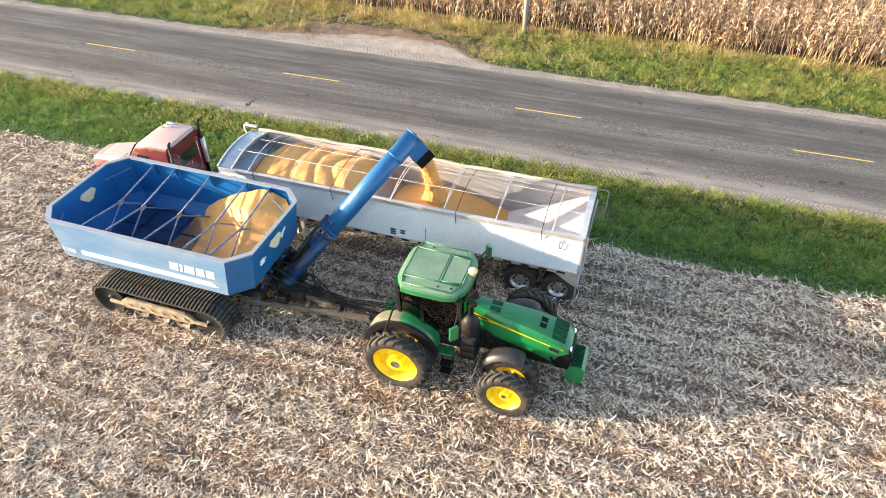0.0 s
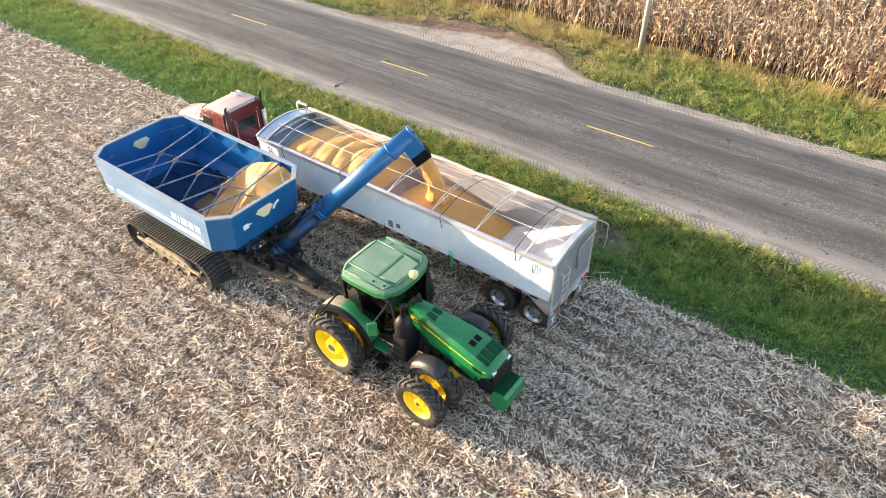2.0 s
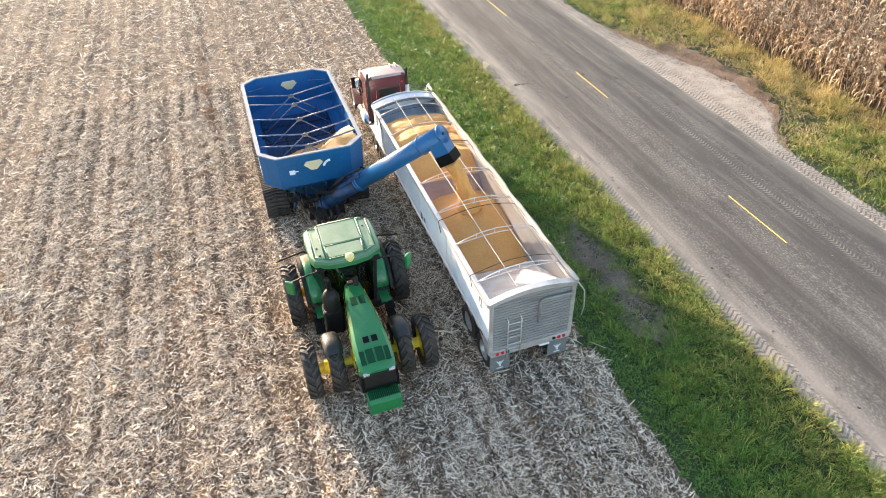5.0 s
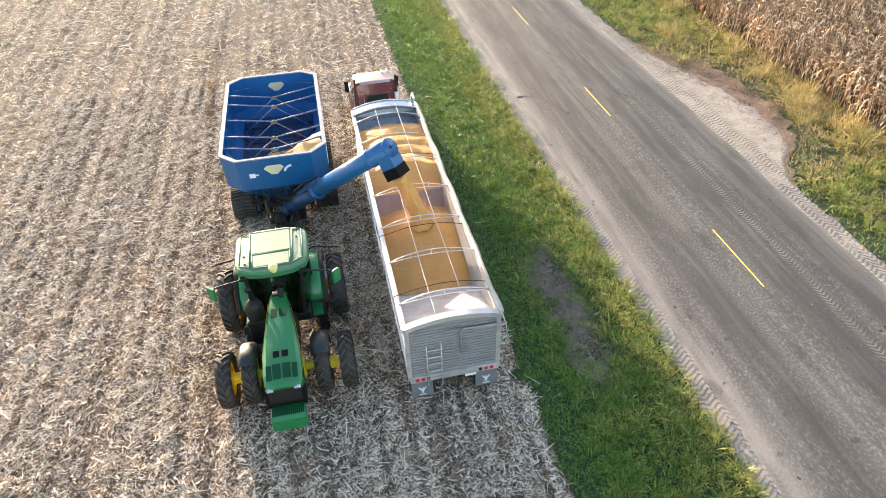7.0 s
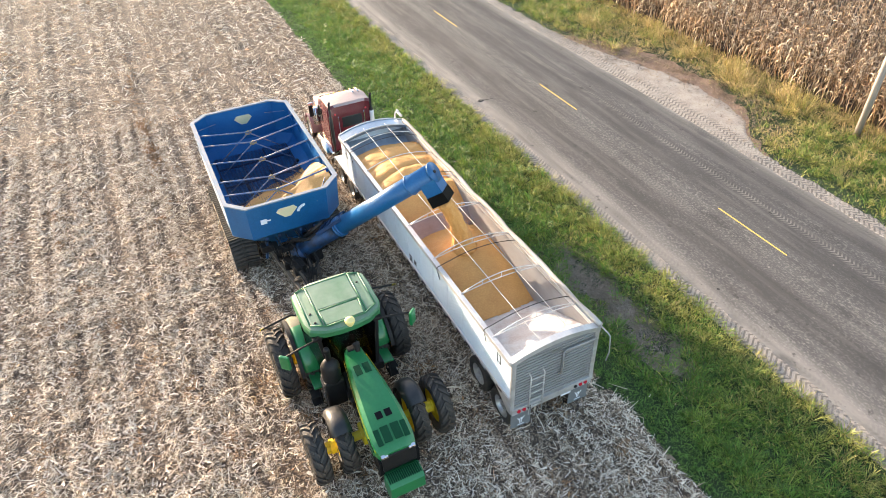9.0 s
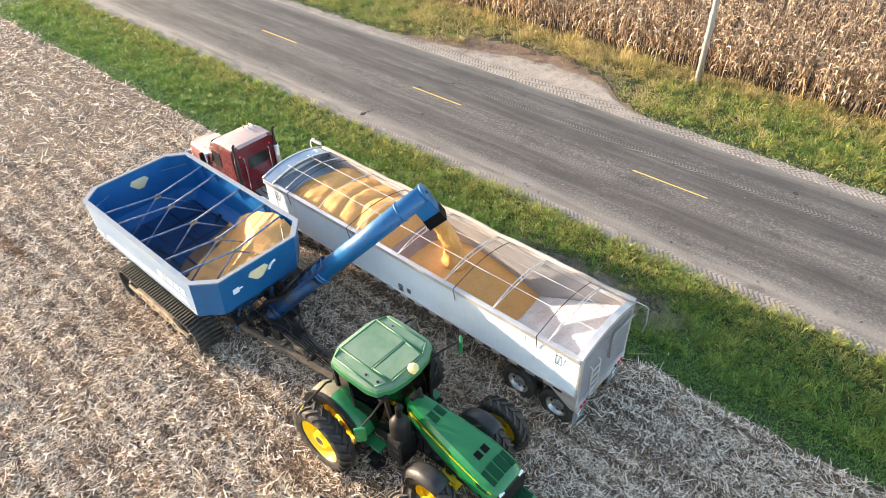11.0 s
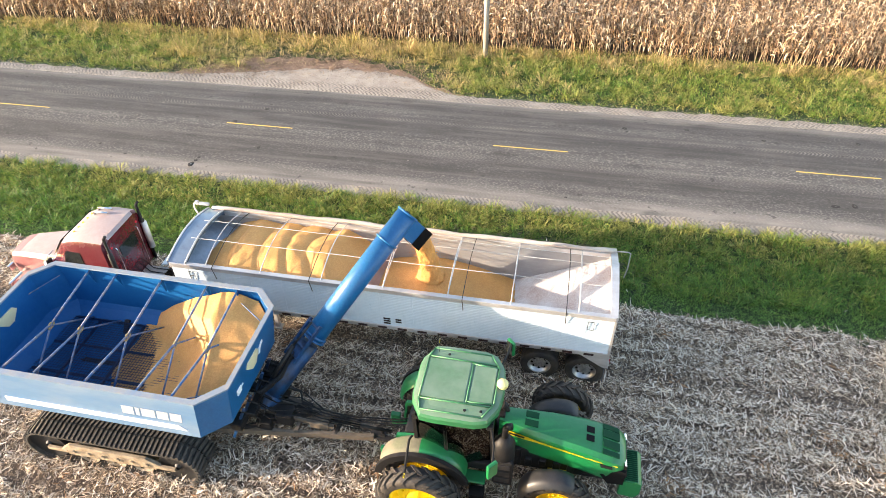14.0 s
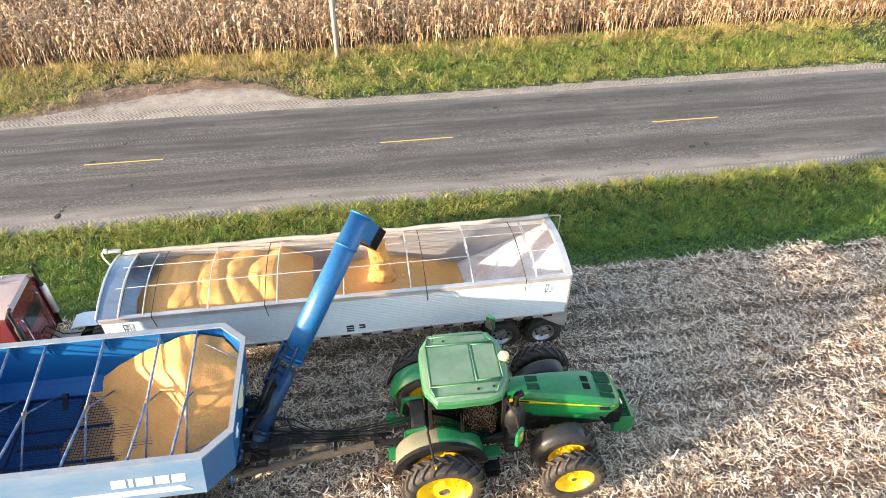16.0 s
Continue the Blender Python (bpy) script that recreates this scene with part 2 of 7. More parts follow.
EDGE_GRASS = mat("bright low grass", (0.11, 0.25, 0.04), 0.5, col2=(0.17, 0.29, 0.042), scale=1.6, amt=0.7, island=0.55, leaf=0.35)
# paler than the other blue: dust, and sun glare mixed into the colour
BLUE_SIDE = mat("dusty blue side panel", (0.07, 0.18, 0.34), 0.42, col2=(0.24, 0.3, 0.37), scale=0.9, amt=0.65, coat=0.2, sheen=0.3, stretch=(0.5, 1, 1.5))
WHITE_DECAL = mat("white decal", (0.8, 0.84, 0.9), 0.4, amt=0.15)
CREAM = mat("clear window sheet", (0.75, 0.66, 0.42), 0.3, amt=0.3)
TRAILER_WHITE = mat("white trailer sheet", (0.62, 0.73, 0.82), 0.3, col2=(0.55, 0.63, 0.69), scale=0.8, amt=0.5, stretch=(1, 1, 0.3))
ALU = mat("aluminium", (0.66, 0.65, 0.65), 0.45, metal=0.6, col2=(0.44, 0.4, 0.38), scale=1.7, amt=0.75, bump=0.05, stretch=(0.6, 1, 2))
ALU_DULL = mat("dull aluminium sheet", (0.36, 0.36, 0.37), 0.5, metal=0.4, col2=(0.25, 0.24, 0.235), scale=1.2, dust=0.15)
CHROME = mat("chrome", (0.75, 0.75, 0.76), 0.12, metal=1.0, amt=0.1)
STEEL = mat("dark steel", (0.02, 0.02, 0.022), 0.5, metal=0.4, dust=0.12, dustcol=(0.22, 0.18, 0.14))
RUSTY = mat("dusty tongue steel", (0.11, 0.088, 0.068), 0.7, col2=(0.045, 0.036, 0.03), scale=3, dust=0.35, dustcol=(0.42, 0.34, 0.26))
TARP = mat("dirty rolled tarp", (0.5, 0.46, 0.42), 0.8, col2=(0.28, 0.18, 0.13), scale=1.5, amt=0.7, bump=0.3, bscale=12, stretch=(0.3, 1, 1))
STRAP = mat("white strap", (0.6, 0.57, 0.53), 0.6, amt=0.5)
DARK_STRAP = mat("dark strap", (0.04, 0.035, 0.03), 0.7)
RED = mat("maroon truck paint", (0.095, 0.005, 0.012), 0.25, col2=(0.09, 0.005, 0.01), scale=1.0, dust=0.12, dustcol=(0.4, 0.3, 0.28), coat=0.6)
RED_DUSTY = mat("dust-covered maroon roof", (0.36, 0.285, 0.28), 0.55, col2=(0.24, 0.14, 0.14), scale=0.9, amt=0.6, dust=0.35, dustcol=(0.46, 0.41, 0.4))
RED_HOOD = mat("sun-dulled maroon hood", (0.2, 0.05, 0.055), 0.4, col2=(0.3, 0.17, 0.165), scale=1.1, amt=0.65, dust=0.45, dustcol=(0.4, 0.34, 0.33), coat=0.3)
LAMP_RED = mat("red lamp lens", (0.65, 0.02, 0.04), 0.25)
REFLECT_RED = mat("dark red reflective tape", (0.03, 0.008, 0.01), 0.4)
FLAP = mat("grey mud flap", (0.16, 0.17, 0.18), 0.6, dust=0.2)
GLASS_DARK = mat("dark window", (0.015, 0.018, 0.018), 0.08, amt=0.1)
GRAIN = mat("shelled corn", (0.69, 0.335, 0.1), 0.6, col2=(0.56, 0.245, 0.068), scale=1.6, amt=0.55, fine=0.35, bump=0.6, bscale=36)
WOOD = mat("weathered pole wood", (0.36, 0.33, 0.3), 0.85, col2=(0.22, 0.195, 0.17), scale=2, stretch=(6, 6, 0.4), bump=0.3)
SOIL = mat("soil under chopped residue", (0.115, 0.081, 0.058), 0.95, col2=(0.034, 0.024, 0.018), scale=5.0, amt=0.85, bump=1.0, bscale=22, fine=0.3,
           flecks=((20.0, 0.8, (0.28, 0.195, 0.13)), (30.0, 0.8, (0.46, 0.35, 0.25))))
VERGE_SOIL = mat("grassy soil", (0.036, 0.066, 0.017), 0.95, col2=(0.02, 0.028, 0.01), scale=2.0, amt=0.8, bump=0.6, bscale=25)
CORN_SOIL = mat("corn field soil", (0.045, 0.029, 0.018), 0.95, col2=(0.08, 0.055, 0.032), scale=1.2, bump=0.6, bscale=20)
STRAW = mat("corn residue", (0.78, 0.65, 0.5), 0.7, col2=(0.5, 0.37, 0.25), scale=0.3, amt=0.7, fine=0.2, leaf=0.14,
            cols=[(0.0, (0.045, 0.027, 0.018)), (0.2, (0.16, 0.098, 0.06)), (0.38, (0.45, 0.34, 0.24)), (0.55, (0.86, 0.75, 0.61)), (0.96, (0.97, 0.91, 0.82)), (1.0, (0.72, 0.45, 0.24))])
HUSK = mat("rust-brown husks", (0.42, 0.23, 0.11), 0.8, col2=(0.24, 0.13, 0.065), scale=0.8, amt=0.7, island=0.5)
GRASS = mat("verge grass", (0.115, 0.24, 0.034), 0.5, col2=(0.31, 0.37, 0.055), scale=1.3, amt=0.7, island=0.6, leaf=0.35)
DRY_GRASS = mat("dry grass", (0.66, 0.5, 0.24), 0.7, col2=(0.48, 0.36, 0.15), scale=0.7, amt=0.7, island=0.6, leaf=0.3)
CORN = mat("dry corn plants", (0.52, 0.36, 0.22), 0.75, scale=0.3, amt=0.5, leaf=0.03,
           cols=[(0.0, (0.045, 0.02, 0.01)), (0.36, (0.19, 0.1, 0.05)), (0.58, (0.6, 0.43, 0.27)), (0.85, (0.9, 0.76, 0.56)), (1.0, (0.48, 0.25, 0.1))])
WHEEL_ALU = mat("worn wheel alloy", (0.5, 0.51, 0.53), 0.35, metal=0.85, col2=(0.25, 0.24, 0.23), scale=5)
STONE = mat("gravel stones", (0.25, 0.225, 0.2), 0.9, scale=2, amt=0.3, island=0.45)
YELLOW_GRASS = mat("yellowing grass", (0.41, 0.39, 0.1), 0.6, col2=(0.25, 0.32, 0.06), scale=1.1, amt=0.75, island=0.65, leaf=0.25)
VENT = mat("black vent", (0.006, 0.006, 0.007), 0.6, amt=0.2, spec=0.1)
FRONT_SHEET = mat("dark grey sheet", (0.2, 0.22, 0.25), 0.4, metal=0.3, col2=(0.13, 0.14, 0.16), scale=1.5)
LINER = mat("dirty aluminium liner", (0.38, 0.37, 0.37), 0.5, metal=0.25, col2=(0.28, 0.255, 0.24), scale=0.9, amt=0.7, stretch=(0.5, 1, 1.5))
# stained with grime, and its base blue darkened to carry shade
SHADED_GRIME_BLUE = mat("grimy dark blue paint", (0.004, 0.06, 0.18), 0.45, col2=(0.01, 0.015, 0.025), scale=3.5, amt=0.9, dust=0.05)

# ---- ground, road and verges ----
SKEW = 0.010          # the road runs this much off the x axis


def vv(x, y):
    return y - SKEW * (x + 5)


PROFILE = ((-400, -0.10), (8, -0.08), (12, -0.13), (15, -0.25), (17, -0.32), (19.1, -0.34), (20.6, -0.46), (22.2, -0.44),
           (23.4, -0.16), (24.0, -0.13), (27.8, 0.0), (31.9, -0.24), (32.8, -0.33), (35, -0.47), (39, -0.5), (900, -0.5))
_pv, _pz = zip(*PROFILE)


def ground_z(x, y):
    return np.interp(vv(x, y), _pv, _pz)


def lumps(x, y, s, seed=0.0):
    """Smooth pseudo-noise in -1..1 on arrays."""
    x, y = x / s, y / s
    return (np.sin(x * 1.7 + 1.3 * np.sin(y * 1.1 + seed) + seed) + np.sin(y * 2.1 + 1.7 * np.sin(x * 0.9 + 2 * seed) + 1.9)
            + np.sin((x + y) * 1.3 + 1.1 * np.sin(x * 1.9 - y * 0.7) + seed * 3)) / 3


def grid_sheet(name, xs, rows, mats, dz=0.0, wobble=0.0, pick=None, seed=0.0, lip=0.0):
    """A strip over the ground: xs along it, rows of functions v(x) or plain v across it."""
    X = np.asarray(xs)
    V = np.stack([r(X) if callable(r) else np.full_like(X, r) for r in rows])
    XX = np.broadcast_to(X, V.shape)
    Y = V + SKEW * (XX + 5)
    Z = ground_z(XX, Y) + dz + wobble * (lumps(XX, Y, 0.55, seed) * 0.6 + lumps(XX, Y, 0.17, seed + 1) * 0.4)
    if lip:
        Z[0] -= lip
        Z[-1] -= lip
    nv, nx = V.shape
    verts = np.stack([XX, Y, Z], -1).reshape(-1, 3)
    i = (np.arange(nv - 1)[:, None] * nx + np.arange(nx - 1)[None]).ravel()
    faces = np.stack([i, i + 1, i + 1 + nx, i + nx], -1)
    idx = None
    if pick:
        cx = verts[faces].mean(1)
        idx = pick(cx[:, 0], vv(cx[:, 0], cx[:, 1]))
    return new(name, raw_mesh(name, verts, faces, mats, smooth=True, idx=idx))


near_x = np.arange(-60, 36.01, 0.4)
all_x = np.concatenate([[-900, -400, -200, -120, -80], near_x, [50, 80, 130, 250, 500, 900]])
all_v = np.concatenate([[-900, -400, -150, -60, -30, -20], np.arange(-12, 46, 0.4), [50, 60, 80, 120, 250, 500, 900]])
ground = grid_sheet("ground", all_x, list(all_v), [SOIL, VERGE_SOIL, CORN_SOIL], dz=-0.03, wobble=0.03,
                    pick=lambda x, v: np.where(v < 19.1 + 0.25 * lumps(x, v, 0.8), 0, np.where(v < 38.4, 1, 2)))
tagged(ground, "harvested corn field with verges, brown soil under pale residue", "ground", kind="structure")


def road_material():
    m = bpy.data.materials.new("worn asphalt")
    m.use_nodes = True
    t = m.node_tree
    N, L = t.nodes, t.links
    b = N["Principled BSDF"]
    co = N.new("ShaderNodeTexCoord").outputs["Object"]

    def math_(op, a, c=None):
        n = N.new("ShaderNodeMath")
        n.operation = op
        for k, v in ((0, a), (1, c)):
            if v is None:
                continue
            if isinstance(v, bpy.types.NodeSocket):
                L.new(v, n.inputs[k])
            else:
                n.inputs[k].default_value = v
        return n.outputs[0]

    def nz(sc, stretch=(1, 1, 1), det=5):
        mp = N.new("ShaderNodeMapping")
        mp.inputs["Scale"].default_value = stretch
        L.new(co, mp.inputs[0])
        n = N.new("ShaderNodeTexNoise")
        n.inputs["Scale"].default_value, n.inputs["Detail"].default_value = sc, det
        L.new(mp.outputs[0], n.inputs["Vector"])
        return n.outputs["Fac"]

    def rng(v, a, c, lo=0.0, hi=1.0):
        r = N.new("ShaderNodeMapRange")
        r.inputs[1].default_value, r.inputs[2].default_value, r.inputs[3].default_value, r.inputs[4].default_value = a, c, lo, hi
        L.new(v, r.inputs[0])
        return r.outputs[0]

    def mix(f, a, c):
        x = N.new("ShaderNodeMix")
        x.data_type = 'RGBA'
        for sock, v in ((x.inputs["Factor"], f), (x.inputs[6], a), (x.inputs[7], c)):
            if isinstance(v, bpy.types.NodeSocket):
                L.new(v, sock)
            else:
                sock.default_value = (*v, 1) if isinstance(v, tuple) else v
        return x.outputs[2]

    s = N.new("ShaderNodeSeparateXYZ")
    L.new(co, s.inputs[0])
    x, v = s.outputs[0], math_('SUBTRACT', s.outputs[1], math_('MULTIPLY', math_('ADD', s.outputs[0], 5.0), SKEW))

    def band(c, w):
        return rng(math_('ABSOLUTE', math_('SUBTRACT', v, c)), w, w * 0.35)

    # bitumen, chip grain and long worn streaks
    c = mix(rng(nz(0.8, (0.3, 1, 1), 7), 0.35, 0.7), (0.072, 0.067, 0.062), (0.125, 0.115, 0.106))
    c = mix(rng(nz(15.0, (0.7, 1, 1), 4), 0.48, 0.68, 0, 0.7), c, (0.26, 0.235, 0.21))
    # dark wheel paths
    for cen in (25.9, 28.6, 30.9):
        c = mix(math_('MULTIPLY', band(cen, 1.0), rng(nz(1.2, (0.25, 1, 1), 7), 0.3, 0.65, 0.35, 0.9)), c, (0.055, 0.05, 0.046))
    # dusty edges
    dusty = math_('MULTIPLY', rng(math_('ABSOLUTE', math_('SUBTRACT', v, 28.0)), 3.0, 3.8), rng(nz(2.0, (0.2, 1, 1)), 0.25, 0.6, 0.35, 0.9))
    c = mix(dusty, c, (0.32, 0.285, 0.25))
    c = mix(math_('MULTIPLY', band(29.4, 0.6), 0.55), c, (0.06, 0.054, 0.05))
    # mud prints of lugged tyres: rows of slanted bars
    for cen, w, k in ((29.4, 0.24, 0.75), (26.75, 0.2, 0.25), (24.2, 0.22, 0.4), (31.6, 0.3, 0.4)):
        d = math_('SUBTRACT', v, cen)
        ph = math_('ADD', math_('MULTIPLY', x, 6.5), math_('MULTIPLY', math_('ABSOLUTE', d), 4.5))
        bars = rng(math_('SINE', math_('MULTIPLY', ph, 6.2832)), 0.0, 0.45)
        here = rng(nz(1.1), 0.36, 0.56, 0.3, 1.0)
        c = mix(math_('MULTIPLY', math_('MULTIPLY', band(cen, w), here), k * 0.7), c, (0.05, 0.046, 0.043))
        f = math_('MULTIPLY', math_('MULTIPLY', bars, band(cen, w)), math_('MULTIPLY', here, k))
        c = mix(f, c, (0.27, 0.24, 0.21))
    c = mix(rng(nz(2.2, (0.12, 1.3, 1), 8), 0.48, 0.7, 0, 0.4), c, (0.06, 0.053, 0.048))
    c = mix(rng(nz(1.8, (0.15, 1.2, 1), 8), 0.55, 0.75, 0, 0.3), c, (0.24, 0.21, 0.185))
    # stains and lost clods
    c = mix(rng(nz(0.9, (0.5, 1, 1), 8), 0.6, 0.72, 0, 0.6), c, (0.05, 0.045, 0.042))
    c = mix(rng(nz(3.2, (0.8, 1, 1), 3), 0.66, 0.72, 0, 0.65), c, (0.04, 0.036, 0.033))
    c = mix(rng(nz(7.0, (0.8, 1, 1), 4), 0.69, 0.75, 0, 0.5), c, (0.4, 0.35, 0.3))
    # thin streaks that follow the traffic
    c = mix(rng(nz(0.9, (0.1, 2.6, 1), 7), 0.5, 0.72, 0, 0.45), c, (0.04, 0.037, 0.034))
    c = mix(rng(nz(1.1, (0.12, 2.2, 1), 7), 0.54, 0.74, 0, 0.3), c, (0.24, 0.215, 0.19))
    L.new(c, b.inputs["Base Color"])
    b.inputs["Roughness"].default_value = 0.85
    bp = N.new("ShaderNodeBump")
    bp.inputs["Strength"].default_value, bp.inputs["Distance"].default_value = 0.35, 0.01
    L.new(nz(70.0), bp.inputs["Height"])
    L.new(bp.outputs[0], b.inputs["Normal"])
    return m


ROAD = road_material()
PAINT_LINE = mat("yellow road paint", (0.78, 0.5, 0.1), 0.7, col2=(0.5, 0.36, 0.12), scale=4, amt=0.6, fine=0.3)
PAD = mat("pale packed gravel", (0.4, 0.34, 0.28), 0.95, col2=(0.24, 0.19, 0.15), scale=1.6, amt=0.75, bump=0.8, bscale=14, fine=0.5, bars=(30.0, 24.0, 0.9, 32.75))
GRAVEL = mat("pale gravel", (0.34, 0.29, 0.24), 0.95, col2=(0.22, 0.185, 0.155), scale=2.4, amt=0.6, bump=1.0, bscale=20, fine=0.5, bars=(36.0, 26.0, 0.8))
BARE = mat("bare reddish soil", (0.32, 0.205, 0.14), 0.95, col2=(0.16, 0.1, 0.07), scale=1.4, amt=0.8, bump=0.8, bscale=12, fine=0.3)


def pad_edge(x):
    """Outer edge of the far shoulder, which widens into a field entrance."""
    a = np.where(x < -14, np.exp(-((x + 14) / 6.0) ** 2), np.exp(-((x + 14) / 4.5) ** 4))
    return 32.65 + 2.5 * a + 0.14 * lumps(x, x * 0.3, 0.5) + 0.08 * lumps(x, x * 0.7, 0.15)


def near_edge(x):
    return 23.52 + 0.10 * lumps(x, x * 0.2, 0.6) + 0.06 * lumps(x, x * 0.5, 0.16, 2)


long_x = np.concatenate([[-900, -300, -120], np.arange(-60, 36.01, 0.15), [60, 120, 300, 900]])
sh_x = np.concatenate([[-900, -300, -120], np.arange(-60, 36.01, 0.1), [60, 120, 300, 900]])
far_shoulder = grid_sheet("shoulder_far", sh_x, [(lambda x, f=f: 31.7 + (pad_edge(x) - 31.7) * f) for f in np.linspace(0, 1, 14)], [PAD], dz=0.02, wobble=0.009, seed=1.0, lip=0.05)
tagged(far_shoulder, "pale gravel shoulder widening into a field entrance", "gravel shoulder", kind="structure")
near_shoulder = grid_sheet("shoulder_near", sh_x, [(lambda x, f=f: near_edge(x) + (24.3 - near_edge(x)) * f) for f in np.linspace(0, 1, 7)], [GRAVEL], dz=0.02, wobble=0.006, seed=2.0, lip=0.05)
tagged(near_shoulder, "narrow pale gravel road shoulder", "gravel shoulder", kind="structure")
bare = grid_sheet("bare_soil", np.arange(-27, -7.5, 0.2),
                  [(lambda x, f=f: 32.4 + f * (3.6 * np.exp(-((x + 16) / 6.5) ** 4) + 0.35 * lumps(x, x, 0.6))) for f in np.linspace(0, 1, 12)],
                  [BARE], dz=0.006, wobble=0.012, seed=3.0)
tagged(bare, "bare reddish trampled soil round the field entrance", "soil", kind="structure")


worn = grid_sheet("bare_patch", np.arange(-7.2, 0.2, 0.1), [(lambda x, f=f: 21.45 + f * (0.85 + 0.3 * lumps(x, x, 0.35)) * np.clip(1 - ((x + 3.6) / 3.6) ** 4, 0, 1)) for f in np.linspace(-1, 1, 19)],
                  [mat("brown dusty soil", (0.24, 0.195, 0.155), 0.95, col2=(0.09, 0.075, 0.05), scale=2.2, amt=0.85, bump=1.0, bscale=14, fine=0.35)], dz=-0.022, wobble=0.05, seed=5.0)
tagged(worn, "brown dusty bare patch in the verge ditch", "soil", kind="structure")


def asphalt_edge(c, s):
    return lambda x: c + 0.05 * lumps(x, x * 0.3, 0.7, s) + 0.03 * lumps(x, x, 0.2, s)


road = grid_sheet("road", long_x, [asphalt_edge(23.95, 1), 24.4, 25.5, 26.6, 27.8, 29.0, 30.1, 31.2, asphalt_edge(31.85, 4)], [ROAD], dz=0.04, lip=0.025)
tagged(road, "two-lane worn grey asphalt road with muddy tyre prints", "road", kind="structure")

for k in range(-6, 6):
    xs = np.linspace(-5.5 + 12.19 * k, -5.5 + 12.19 * k + 3.15, 12)
    line = grid_sheet("centre_line", xs, [27.7, 27.765], [PAINT_LINE], dz=0.0445)
    tagged(line, "faded yellow dashed centre line on asphalt", "road marking", group="centre line dashes", kind="structure")


# ---- things that nobody could count: residue, grass, corn ----
rng_ = np.random.default_rng(7)


def strips(name, px, py, pz, yaw, length, width, lean, bend, roll, mats, idx=None, segs=2):
    """Many bent blades in one mesh: each starts at p, runs along yaw, rises by lean, curves by bend, twisted by roll."""
    n = len(px)
    pts = []
    d = np.stack([np.cos(yaw), np.sin(yaw), np.zeros(n)], -1)
    side = np.stack([-np.sin(yaw) * np.cos(roll), np.cos(yaw) * np.cos(roll), np.sin(roll)], -1)
    p = np.stack([px, py, pz], -1)
    a = lean.copy()
    pos = p
    for k in range(segs + 1):
        w = width * (1.0 if k == 0 else (0.95 if k < segs else 0.35))
        pts.append(np.stack([pos - side * (w / 2)[:, None], pos + side * (w / 2)[:, None]], 1))
        if k < segs:
            step = (length / segs)[:, None]
            pos = pos + step * (d * np.cos(a)[:, None] + np.array([0, 0, 1.0]) * np.sin(a)[:, None])
            a = a + bend
    V = np.concatenate(pts, 1)                       # n, 2 * (segs + 1), 3
    per = V.shape[1]
    base = (np.arange(n) * per)[:, None, None]
    q = np.array([[2 * k, 2 * k + 1, 2 * k + 3, 2 * k + 2] for k in range(segs)])[None]
    F = (base + q).reshape(-1, 4)
    return new(name, raw_mesh(name, V.reshape(-1, 3), F, mats, idx=None if idx is None else np.repeat(idx, segs)))


def scatter(n, x0, x1, v0, v1):
    x = rng_.uniform(x0, x1, n)
    v = rng_.uniform(v0, v1, n)
    return x, v


